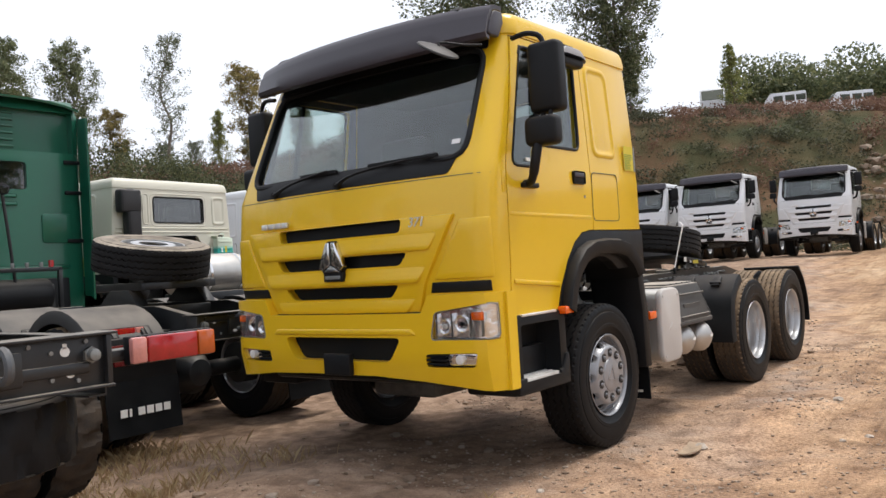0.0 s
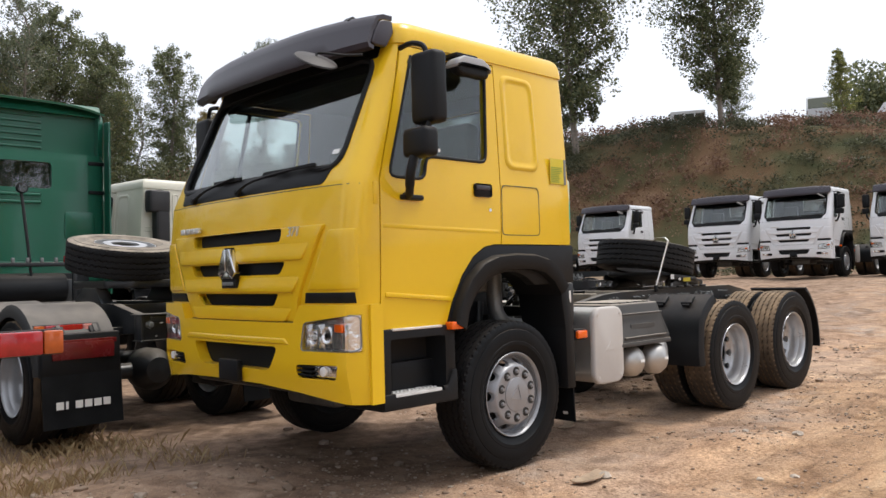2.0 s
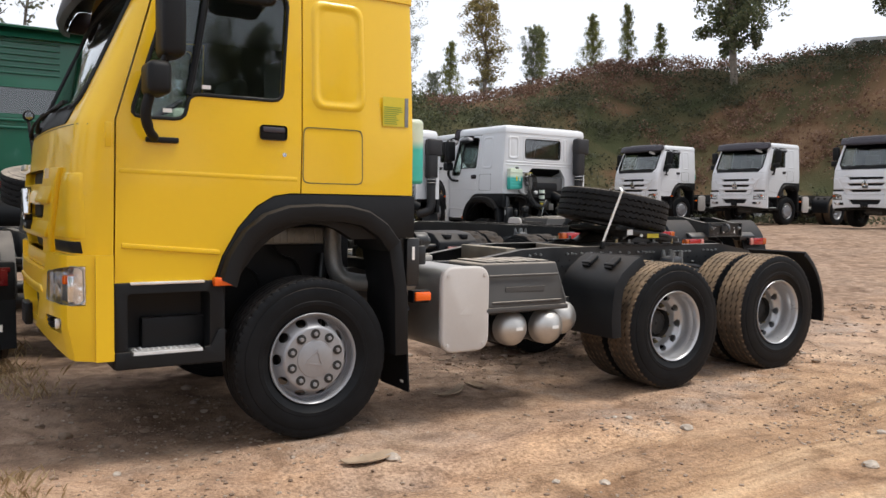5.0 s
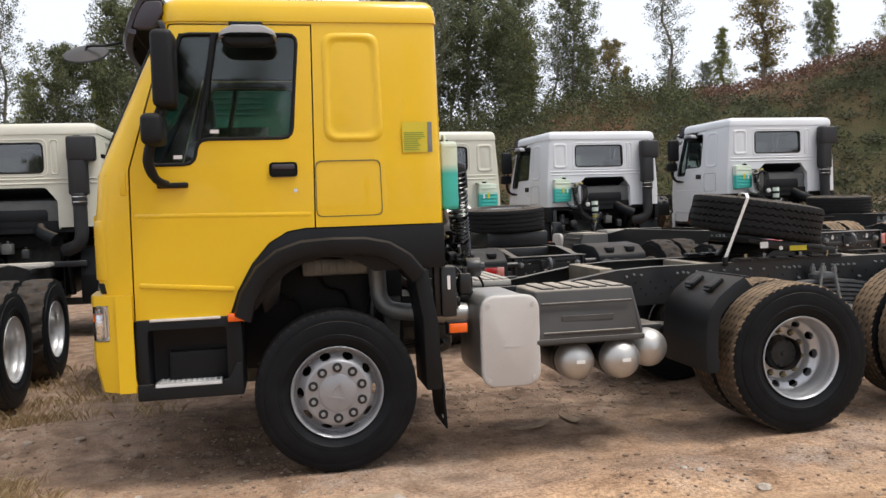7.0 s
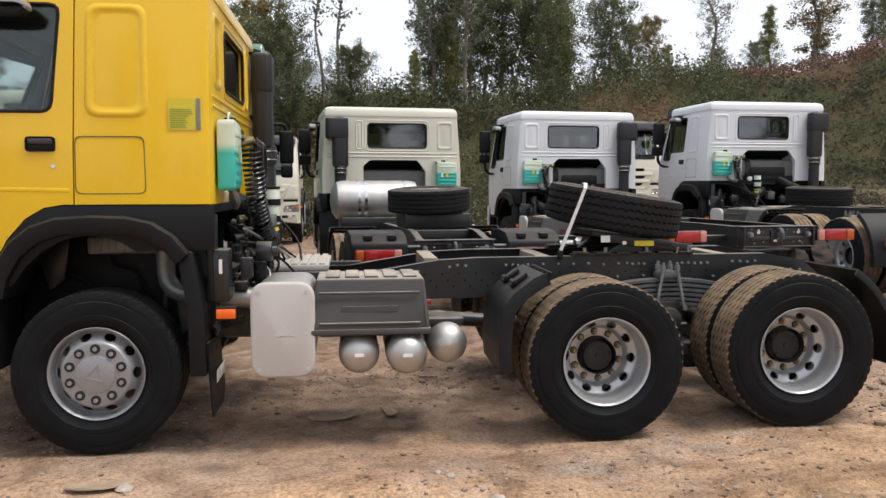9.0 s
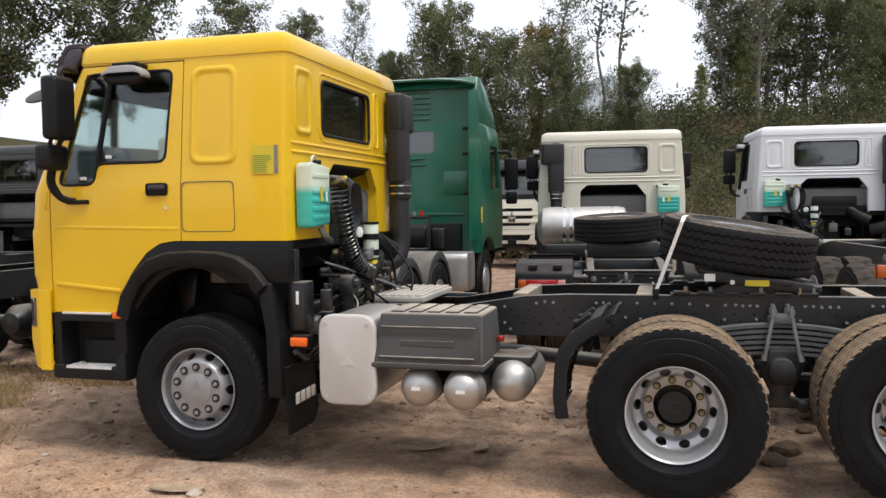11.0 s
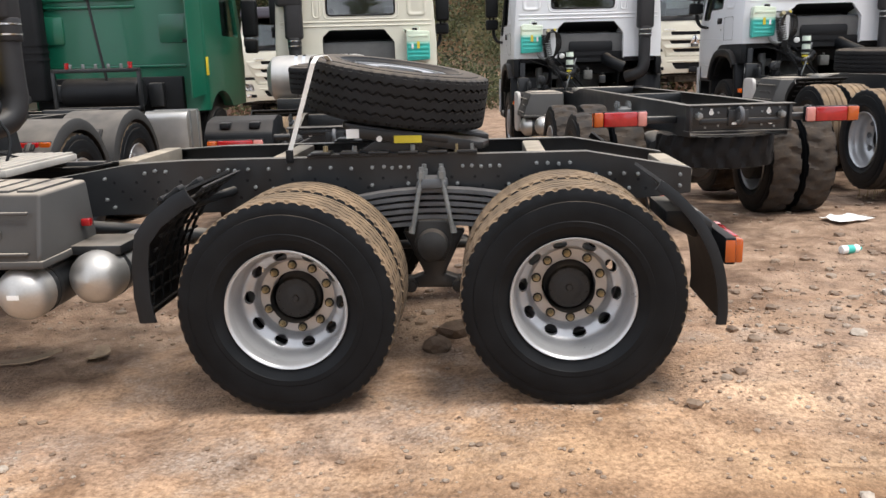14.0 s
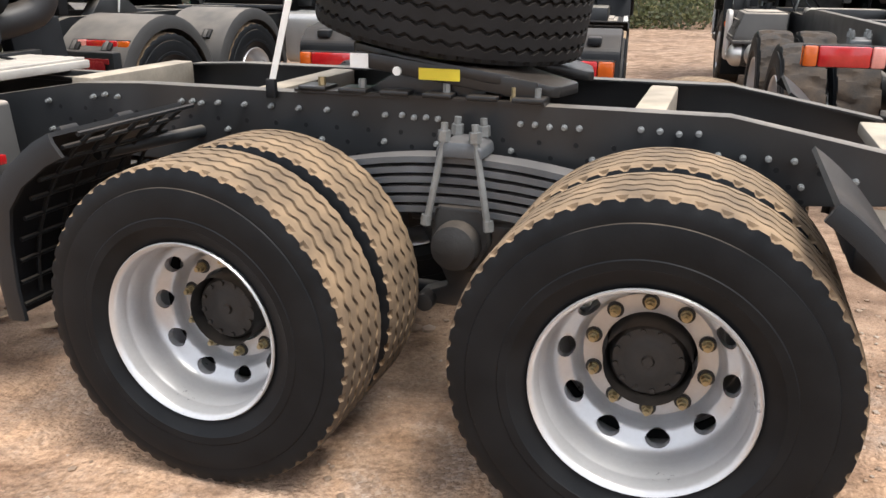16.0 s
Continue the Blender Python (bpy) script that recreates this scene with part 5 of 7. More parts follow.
    # rear leaf springs
    for s in (-1, 1):
        spring = None
        for k in range(6):
            half = 0.56 - 0.035 * max(0, k - 1)
            rows = []
            for i in range(13):
                u = -1 + i / 6
                x = 3.893 + dx + half * u
                z = 0.995 - 0.035 * k - 0.075 * u * u * (half / 0.56) ** 2
                rows.append([(x, s * y, z) for y in (0.485, 0.585)])
            bm = sheet(rows, 0.021)
            spring = part("leaf_spring", bm, SPRING, root, "stack of dark spring leaves") if k == 0 else (part("leaf", bm, SPRING, spring) and spring)
        cx = 3.890 + dx
        part("spring_clamp", prism([(cx - 0.082, 1.0), (cx + 0.082, 1.0), (cx + 0.078, 1.035), (cx + 0.05, 1.055), (cx - 0.05, 1.055), (cx - 0.078, 1.035)], "y", min(s * 0.47, s * 0.625), max(s * 0.47, s * 0.625), 0.008), SPRING, spring)
        for u in (-1, 1):
            ub = tube([(cx + u * 0.052, s * 0.612, 1.115), (cx + u * 0.056, s * 0.614, 1.05), (cx + u * 0.108, s * 0.628, 0.775)], 0.0125, 8, smooth=0)
            ub = cyl((cx + u * 0.054, s * 0.612, 1.055), (cx + u * 0.053, s * 0.612, 1.09), 0.022, 6, bm=ub)
            ub = cyl((cx + u * 0.108, s * 0.628, 0.80), (cx + u * 0.112, s * 0.63, 0.765), 0.018, 8, bm=ub)
            ub = tube([(cx + u * 0.045, s * 0.49, 1.115), (cx + u * 0.05, s * 0.488, 1.05), (cx + u * 0.10, s * 0.475, 0.80)], 0.0125, 8, smooth=0, bm=ub)
            ub = cyl((cx + u * 0.048, s * 0.489, 1.055), (cx + u * 0.046, s * 0.49, 1.09), 0.022, 6, bm=ub)
            part("u_bolt", ub, PIPE, spring)
        part("spring_saddle", prism(rounded([(cx - 0.085, 0.83), (cx + 0.085, 0.83), (cx + 0.105, 0.70), (cx + 0.06, 0.60), (cx - 0.06, 0.60), (cx - 0.105, 0.70)], 0.02), "y", min(s * 0.49, s * 0.605), max(s * 0.49, s * 0.605), 0.012), HUB, spring)
        cap = lathe([(-0.06, 0.0005), (-0.06, 0.03), (-0.05, 0.06), (-0.045, 0.078), (0.0, 0.085), (0.06, 0.085), (0.06, 0.0005)], 24, at=(0, 0, 0))
        if s > 0:
            cap.transform(Matrix.Rotation(math.pi, 4, "Z"))
        part("trunnion", cap, HUB, spring, m=Matrix.Translation((3.887 + dx, s * 0.62, 0.70)))
        hang = prism([(cx + u, w) for u, w in ((-0.17, 0.76), (0.17, 0.76), (0.14, 0.70), (0.055, 0.52), (0.15, 0.485), (0.17, 0.475), (0.17, 0.44), (-0.17, 0.44), (-0.17, 0.475), (-0.15, 0.485), (-0.055, 0.52), (-0.14, 0.70))], "y", min(s * 0.46, s * 0.55), max(s * 0.46, s * 0.55), 0.012)
        for u in (-0.13, 0.13):
            part("rod_bush", cyl((cx + u, s * 0.53, 0.46), (cx + u, s * 0.60, 0.46), 0.034, 14, 0.006), HUB, spring)
        part("trunnion_bracket", hang, FRAME, spring)
        part("torque_rod", cyl((a2 + 0.1, s * 0.45, 0.46), (a3 - 0.1, s * 0.45, 0.46), 0.03, 10), FRAME, spring)

    # wheels
    flipz = Matrix.Rotation(math.pi, 4, "Z")
    rnd = random.Random(11)
    for s in (-1, 1):
        for x, y, kind in ((0, 1.045, "front"), (a2, 1.085, "rear"), (a2, 0.745, "inner"), (a3, 1.085, "rear"), (a3, 0.745, "inner")):
            m = Matrix.Translation((x, s * y, 0.566 if fine and x == a3 else 0.525)) @ (flipz if s > 0 else Matrix()) @ Matrix.Rotation(rnd.uniform(0, 6.28), 4, "Y")
            if kind == "inner":
                m = m @ flipz
            wheel("front" if kind == "front" else "rear", fine, front_tread if kind == "front" else tread, root, m,
                  ("silver front wheel with a dark tyre" if kind == "front" else "silver rear wheel with dust on its tread"))

    # mudguards on the rear axles
    if mudguards:
        for s in (-1, 1):
            rows = []
            for x, z in [(a2 + u, w) for u, w in ((-0.43, 1.115), (-0.50, 1.08), (-0.62, 0.99), (-0.69, 0.90), (-0.715, 0.78), (-0.725, 0.6), (-0.71, 0.47))]:
                rows.append([(x, s * y, z) for y in (0.58, 0.9, 1.19, 1.225)])
            for r in rows:
                c = Vector((a2, 0.53))
                p = Vector((r[3][0], r[3][2]))
                d = (c - p).normalized()
                for deep in (0.03, 0.085):
                    r.append((p.x + d.x * deep, s * 1.238, p.y + d.y * deep))
            g = part("mudguard", sheet(rows, 0.014), MUDGUARD, root, "black plastic mudguard before the wheel", sharp=50)
            ribs = bmesh.new()
            for i in range(5):
                y = 0.66 + 0.11 * i
                for (xa, za), (xb, zb) in zip(arc_pts(a2, 0.53, 0.685, 122, 180, 6), arc_pts(a2, 0.53, 0.685, 122, 180, 6)[1:]):
                    ribs = cyl((xa, s * y, za), (xb, s * y, zb), 0.008, 6, bm=ribs)
            for xa, za in arc_pts(a2, 0.53, 0.683, 122, 182, 9):
                ribs = cyl((xa, s * 0.6, za), (xa, s * 1.18, za), 0.008, 6, bm=ribs)
            part("mudguard_ribs", ribs, MUDGUARD, g)
            for yy in (0.78, 1.05):
                latch = box(-0.07, 0.07, -0.04, 0.04, 0.0, 0.028, 0.008)
                latch = box(-0.05, -0.02, -0.055, 0.055, 0.01, 0.04, 0.008, bm=latch)
                part("latch", latch, MUDGUARD, g, m=pose(a2 - 0.555, s * yy, 1.045, 0, -37, 0))
            part("mudguard_stay", cyl((a2 - 0.45, s * 0.43, 0.98), (a2 - 0.55, s * 0.9, 0.98), 0.025, 10), FRAME, g)
            rows = []
            for x, z in arc_pts(a3, 0.53, 0.70, 57, 3, 14) + [(a3 + 0.703, 0.50), (a3 + 0.698, 0.44)]:
                rows.append([(x, s * y, z) for y in (0.58, 0.9, 1.19, 1.225)])
            for r in rows:
                p = Vector((r[3][0], r[3][2]))
                d = (Vector((a3, 0.53)) - p).normalized()
                for deep in (0.025, 0.05):
                    r.append((p.x + d.x * deep, s * 1.238, p.y + d.y * deep))
            g = part("mudguard", sheet(rows, 0.014), MUDGUARD, root, "black plastic mudguard behind the wheel", sharp=50)
            beam = prism([(5.06 + dx, 0.91), (5.22 + dx, 0.91), (5.29 + dx, 0.85), (5.29 + dx, 0.78), (5.2 + dx, 0.77), (5.06 + dx, 0.84)], "y", min(s * 0.43, s * 0.86), max(s * 0.43, s * 0.86), 0.012)
            part("lamp_bracket", beam, FRAME, root, "black lamp bracket")
            y0, y1 = (-1.09, -0.64) if s < 0 else (0.64, 1.09)
            if covers:
                y0, y1 = (-1.17, -0.66) if s < 0 else (0.66, 1.17)
                cover = part("wheel_cover", prism(rounded([(4.70, 1.16), (5.02, 1.19), (5.30, 1.16), (5.44, 1.06), (5.46, 0.84), (5.30, 0.82), (4.70, 1.02)], 0.04), "y", min(s * 0.58, s * 1.21), max(s * 0.58, s * 1.21), 0.02), MUDGUARD, root, "boxy black cover over the rear wheels")
                for yy in (0.75, 1.02):
                    part("latch", box(5.28, 5.42, s * yy - 0.05, s * yy + 0.05, 1.09, 1.15, 0.014), MUDGUARD, cover)
                part("lamp_arm", cyl((5.36, s * 0.43, 1.0), (5.36, s * 0.62, 1.0), 0.03, 10), FRAME, cover)
                tail_lamp(root, 5.46, y0, y1, 0.87, 1.00, s)
            else:
                tail_lamp(root, 5.29 + dx, y0, y1, 0.69, 0.82, s)
    else:
        for s in (-1, 1):
            y0, y1 = (-1.20, -0.72) if s < 0 else (0.72, 1.20)
            up = 0.09 if rear_hang > 0.4 else 0.0
            tail_lamp(root, end - 0.35, y0, y1, 0.88 + up, 1.02 + up, s)
            part("lamp_bracket", box(end - 0.45, end - 0.34, min(s * 0.43, s * 1.0), max(s * 0.43, s * 1.0), 0.90 + up, 0.96 + up, 0.01), FRAME, root)

    # beside the frame: fuel tank, battery box, air reservoirs
    f = 1 if flip else -1
    def sy(a, b):
        return (min(f * a, f * b), max(f * a, f * b))
    outline = rounded([(0.935, 0.475), (1.335, 0.475), (1.335, 1.08), (0.935, 1.08)], 0.11, 6)
    tank = part("fuel_tank", prism(rounded([(0.945, 0.485), (1.325, 0.485), (1.325, 1.07), (0.945, 1.07)], 0.11, 6), "y", *sy(0.50, 1.16), 0.01), ALU if fine else PLASTIC, root, "aluminium fuel tank with a pale grey end cover")
    part("end_cover", prism(outline, "y", *sy(1.15, 1.205), 0.018, 3), TANKFACE, tank, "pale grey end cover")
    for x, z in ((0.985, 0.53), (1.285, 0.53), (0.985, 1.02), (1.285, 1.02)):
        part("cover_screw", cyl((x, f * 1.204, z), (x, f * 1.209, z), 0.013, 12), TANKFACE, tank)
    part("cover_emblem", prism([(1.08, 0.74), (1.20, 0.74), (1.14, 0.80)], "y", *sy(1.204, 1.208)), TANKFACE, tank)
    part("marker_stay", box(0.72, 0.85, *sy(1.10, 1.18), 0.84, 0.925, 0.006), PLASTIC, root)
    part("side_marker", box(0.728, 0.848, *sy(1.175, 1.205), 0.855, 0.915, 0.008), ORANGE, root, "orange side marker lamp")
    if boxes:
        lid = bmesh.new()
        lo = [(1.31, 0.745), (2.06, 0.745), (2.06, 0.80), (2.035, 1.085), (1.34, 1.085), (1.31, 0.80)]
        lid = prism(lo, "y", *sy(0.62, 1.2), 0.02, 3)
        for v in lid.verts:
            if v.co.z > 0.9:
                v.co.y -= f * 0.10 * max(0, abs(v.co.y) - 0.9) / 0.3
        bx = part("battery_box", lid, GREY, root, "dusty grey battery box with a ribbed lid")
        for i in range(5):
            x = 1.40 + 0.125 * i
            part("lid_rib", box(x, x + 0.09, *sy(0.66, 1.06), 1.078, 1.098, 0.008), GREY, bx)
        for z, inset in ((0.80, 0.0), (0.99, 0.045)):
            part("side_rib", box(1.36, 2.0, *sy(1.19 - inset, 1.21 - inset), z, z + 0.016, 0.006), GREY, bx)
        part("box_rim", box(1.302, 2.068, *sy(0.62, 1.206), 0.735, 0.775, 0.01), GREY, bx)
        part("box_print", box(1.5, 1.86, *sy(1.165, 1.172), 0.88, 0.915), GREY, bx)
        part("box_shelf", box(1.36, 2.02, *sy(0.43, 1.05), 0.70, 0.735, 0.006), FRAME, root)
        for k, (x, y, z, r) in enumerate(((1.61, 1.20, 0.60, 0.132), (1.917, 1.24, 0.60, 0.135), (2.20, 1.07, 0.63, 0.135))):
            dome = lathe([(0.0, 0.0005), (0.012, r * 0.4), (0.04, r * 0.75), (0.075, r * 0.95), (0.11, r), (0.16, r), (0.16, 0.0005)], 28)
            if f > 0:
                dome.transform(Matrix.Rotation(math.pi, 4, "Z"))
            t = part("air_reservoir", dome, ALU, root, "round silver air reservoir", m=Matrix.Translation((x, f * y, z)))
            part("reservoir_body", cyl((0, -f * 0.14, 0), (0, -f * 0.70, 0), r * 0.985, 28, 0.01), FRAME if k < 2 else ALU, t)
            part("reservoir_band", cyl((0, -f * 0.2, 0), (0, -f * 0.23, 0), r * 1.01, 28), FRAME, t)
            if k < 2:
                part("sticker", box(-0.03, 0.03, min(0, f * 0.002), max(0, f * 0.002), -0.005, 0.018), PAPER, t)
        part("red_valve", box(2.06, 2.11, *sy(0.75, 0.79), 0.86, 0.90, 0.008), RED, root)
        part("rail_box", box(2.05, 2.32, *sy(0.62, 0.92), 0.735, 0.785, 0.008), FRAME, root)
    part("exhaust_pipe", tube([(0.33, f * 0.72, 1.42), (0.33, f * 0.72, 1.15), (0.36, f * 0.74, 1.02), (0.48, f * 0.76, 0.96), (0.95, f * 0.78, 0.92)], 0.06, 16), PIPE, root, "grey exhaust pipe")
    part("pipe_sleeve", tube([(0.70, f * 0.77, 0.945), (0.93, f * 0.78, 0.925)], 0.072, 16, smooth=0), ALU, root)
    flap = part("front_flap", sheet([[(0.675, f * y, 0.70), (0.685, f * y, 0.5), (0.70, f * y, 0.235 + 0.10 * max(0.0, (0.80 - y) / 0.10) ** 2)] for y in [0.70 + 0.024 * i for i in range(21)]], 0.012), RUBBER, root, "black rubber flap behind the front wheel")
    part("flap_tag", box(0.684, 0.690, min(f * 1.07, f * 1.12), max(f * 1.07, f * 1.12), 0.285, 0.31, 0.002), PAPER, flap)
    part("flap_stay", tube([(0.64, f * 0.5, 0.75), (0.66, f * 0.8, 0.70), (0.72, f * 1.1, 0.80)], 0.022, 8), FRAME, root)
    for k in range(4):
        y = f * (1.06 - k * 0.085)
        part("mark_bar", box(0.708, 0.711, y - 0.033, y + 0.033, 0.43, 0.51, 0.001), PAPER, root)


def behind_cab(root, flip=False, lean=False):
    """Walkway, hoses, valves and pipes between the cab and the fifth wheel."""
    f = -1 if flip else 1
    walk_bm = part("walkway", box(0.98, 1.40, -0.30, 0.55, 1.055, 1.10, 0.008), WALKWAY, root, "ribbed aluminium walkway plate")
    for i in range(6):
        part("walkway_rib", box(0.995 + 0.067 * i, 1.042 + 0.067 * i, -0.29, 0.54, 1.099, 1.113, 0.004), WALKWAY, walk_bm)
    part("walkway_stay", box(0.9, 1.65, -0.43, -0.38, 1.0, 1.06, 0.006), FRAME, root)
    part("walkway_stay", box(0.9, 1.65, 0.40, 0.45, 1.0, 1.06, 0.006), FRAME, root)
    spine = [Vector(p) for p in ((0.90, -0.70, 1.93), (0.92, -0.69, 1.75), (0.93, -0.66, 1.58), (0.95, -0.60, 1.44), (0.98, -0.50, 1.33), (1.0, -0.38, 1.29), (1.01, -0.28, 1.34), (1.0, -0.22, 1.42))]
    pts, turns = [], 38
    for i in range(turns * 10 + 1):
        t = i / (turns * 10) * (len(spine) - 1)
        k = min(int(t), len(spine) - 2)
        c = spine[k].lerp(spine[k + 1], t - k)
        w = (spine[min(k + 2, len(spine) - 1)] - spine[max(k - 1, 0)]).normalized()
        u = w.cross(Vector((1, 0.2, 0))).normalized()
        v = w.cross(u)
        a, r = i * math.pi / 5, 0.066 - 0.01 * t / 7
        pts.append(c + r * (math.cos(a) * u + math.sin(a) * v))
    part("coiled_hose", tube(pts, 0.0095, 6, smooth=0), HOSE, root, "black coiled air hose")
    for k in range(5):
        w = 0.05 + 0.014 * k
        loops = tube([(0.93 + 0.012 * k, -0.62 - w, 1.80), (0.93 + 0.012 * k, -0.60 - w * 0.8, 1.94), (0.93 + 0.012 * k, -0.60, 2.0 - 0.01 * k), (0.93 + 0.012 * k, -0.60 + w, 1.92), (0.93 + 0.012 * k, -0.60 + w * 1.1, 1.72), (0.93, -0.60, 1.56)], 0.009, 6)
        part("hose_loop", loops, HOSE, root)
    part("hose_end", cyl((0.82, -0.66, 1.96), (0.92, -0.66, 1.99), 0.028, 10), BRASS, root, "brass hose coupling")
    part("hose_end", cyl((0.80, -0.56, 1.98), (0.90, -0.56, 2.0), 0.022, 10), LABEL, root)
    part("hose_clip", box(0.74, 0.86, -0.72, -0.50, 2.0, 2.02, 0.006), PIPE, root)
    part("gauge", cyl((0.90, -0.44, 1.60), (0.96, -0.46, 1.60), 0.04, 16, 0.005), PAPER, root)
    filt = part("filter_canister", cyl((1.0, -0.34, 1.40), (1.0, -0.34, 1.66), 0.058, 20, 0.008), MILKY, root, "white filter canister with black bands")
    for z in (1.42, 1.54):
        part("filter_band", cyl((1.0, -0.34, z), (1.0, -0.34, z + 0.045), 0.063, 20), PLASTIC, filt)
    part("filter_lid", cyl((1.0, -0.34, 1.655), (1.0, -0.34, 1.675), 0.062, 20, 0.004), PLASTIC, filt)
    part("filter_bowl", cyl((1.0, -0.34, 1.25), (1.0, -0.34, 1.385), 0.048, 16, 0.01), LABEL, filt, "yellowish clear filter bowl")
    part("air_filter_drum", cyl((0.40, -0.3, 1.72), (0.40, 0.42, 1.72), 0.26, 32, 0.03), PLASTIC, root, "black air filter drum under the cab")
    part("bellows", tube([(0.5, 0.3, 1.6), (0.75, 0.35, 1.5), (0.85, 0.55, 1.4)], 0.09, 14), RUBBER, root)
    rnd = random.Random(21)
    for i in range(10 if lean else 34):
        x, y, z = rnd.uniform(0.72, 1.0), rnd.uniform(-1.0, 0.2), rnd.uniform(1.0, 1.46)
        a, b, c = rnd.uniform(0.02, 0.06), rnd.uniform(0.02, 0.07), rnd.uniform(0.02, 0.07)
        if i % 3 == 0:
            bm = box(x - a, x + a, y - b, y + b, z - c, z + c, 0.012)
            bm = cyl((x, y, z + c), (x, y, z + c + 0.04), 0.018, 8, bm=bm)
        elif i % 3 == 1:
            bm = cyl((x - a, y, z), (x + a, y + rnd.uniform(-0.05, 0.05), z), c, 14, 0.008)
            bm = cyl((x + a, y, z), (x + a + 0.03, y, z), c * 0.5, 8, bm=bm)
        else:
            bm = cyl((x, y, z - c), (x, y, z + c), b * 0.8, 14, 0.006)
            bm = cyl((x, y - b * 1.4, z), (x, y + b * 1.4, z), 0.012, 8, bm=bm)
        part("valve", bm, rnd.choice((ENGINE, FRAME, FRAME, PLASTIC, PIPE, ENGINE, BRASS if not lean else FRAME)), root)
    for i in range(5 if lean else 16):
        p = Vector((rnd.uniform(0.72, 0.95), rnd.uniform(-1.0, 0.3), rnd.uniform(1.25, 1.6)))
        q = Vector((rnd.uniform(0.75, 1.2), rnd.uniform(-0.9, 0.4), rnd.uniform(0.95, 1.1)))
        mid = (p + q) / 2 + Vector((rnd.uniform(0.0, 0.15), rnd.uniform(-0.1, 0.1), rnd.uniform(-0.1, 0.1)))
        part("air_line", tube([p, mid, q], rnd.uniform(0.006, 0.013), 6), rnd.choice((RUBBER, RUBBER, RUBBER, PIPE, MILKY)), root)
    part("support_post", box(0.66, 0.72, -1.08, -1.0, 0.95, 1.5, 0.008), FRAME, root)
    part("support_beam", box(0.66, 0.74, -1.05, 0.9, 1.02, 1.1, 0.01), FRAME, root)
    part("side_bracket", box(0.70, 0.80, -1.12, -0.95, 0.95, 1.28, 0.012), FRAME, root)
    part("bracket_tag", box(0.74, 0.76, -1.122, -1.12, 1.13, 1.22), PAPER, root)


def fifth_wheel(root):
    """The coupling plate with its pedestals on the frame."""
    plate = prism(rounded([(3.38, -0.33), (3.62, -0.42), (3.95, -0.44), (4.16, -0.36), (4.20, -0.16), (3.88, -0.05), (3.88, 0.05), (4.20, 0.16), (4.16, 0.36), (3.95, 0.44), (3.62, 0.42), (3.38, 0.33)], 0.03), "z", 1.255, 1.295, 0.008)
    for v in plate.verts:
        v.co.z += -0.13 * (v.co.x - 3.7) + (-0.02 if v.co.x > 4.1 else 0)
    p = part("fifth_wheel", plate, GREASE, root, "black greased coupling plate")
    for s in (-1, 1):
        part("pedestal", prism([(3.45, 1.165), (3.95, 1.165), (3.80, 1.27), (3.62, 1.27)], "y", min(s * 0.28, s * 0.40), max(s * 0.28, s * 0.40), 0.012), GREASE, p)
        part("base_rail", box(3.2, 4.13, min(s * 0.35, s * 0.45), max(s * 0.35, s * 0.45), 1.158, 1.170), GREASE, p)
        for k in range(6):
            part("base_foot", box(3.22 + 0.16 * k, 3.33 + 0.16 * k, min(s * 0.35, s * 0.46), max(s * 0.35, s * 0.46), 1.166, 1.184, 0.006), GREASE, p)
        for x in (3.30, 3.46, 3.78, 4.02, 4.1):
            part("stud", cyl((x, s * 0.42, 1.17), (x, s * 0.42, 1.215), 0.014, 6), BRASS if x in (3.30, 4.02) else PIPE, p)
        part("plate_skirt", prism([(3.44, 1.26), (4.1, 1.17), (4.1, 1.235), (3.44, 1.315)], "y", min(s * 0.41, s * 0.43), max(s * 0.41, s * 0.43), 0.005), GREASE, p)
    part("yellow_tag", box(3.68, 3.83, -0.434, -0.432, 1.225, 1.265), LABEL, p, m=None)
    part("white_tag", box(3.42, 3.49, -0.434, -0.432, 1.255, 1.305), PAPER, p)
    part("lamp_button", cyl((3.60, -0.43, 1.25), (3.60, -0.44, 1.25), 0.016, 12), PAPER, p)


# ---------------- the yellow tractor ----------------
tractor = thing("tractor_truck", "yellow three-axle tractor truck with a black sun visor standing on dirt", "truck")
cab_parts(tractor, YELLOW, True, False)
chassis_parts(tractor, True, TREAD, TREADCLEAN)
behind_cab(tractor)
fifth_wheel(tractor)

spare = thing("spare_wheel", "spare truck wheel lying tilted on the yellow tractor's coupling plate", "wheel")
wheel("spare", True, TREADCLEAN, spare, Matrix.Rotation(radians(90), 4, "X"), "silver rim with a black zigzag tyre")
spare.matrix_basis = pose(3.66, 0.02, 1.485, 3, 9, 0)
strap = thing("tie_strap", "white tie strap over the spare wheel, hooked to the frame", "strap")
sb = sheet([[(x + dxx, y, z) for dxx in (-0.013, 0.013)] for x, y, z in ((3.10, -0.445, 1.17), (3.19, -0.475, 1.42), (3.275, -0.505, 1.66), (3.29, -0.46, 1.695), (3.31, -0.34, 1.70), (3.33, -0.27, 1.66), (3.34, -0.25, 1.60))], 0.004)
part("band", sb, STRAP, strap)
part("hook", box(3.085, 3.125, -0.46, -0.435, 1.13, 1.20, 0.006), PLASTIC, strap)


# ---------------- the other trucks ----------------
def recolour(ob, old, fresh):
    for o in ob.children_recursive:
        for slot in o.material_slots:
            if slot.material == old:
                slot.link = "OBJECT"
                slot.material = fresh


def stand(x, y, turn, dz=0.0):
    """A pose on the land: turn 0 faces -x, -90 faces +y."""
    return pose(x, y, lie(x, y) + dz, 0, 0, turn)


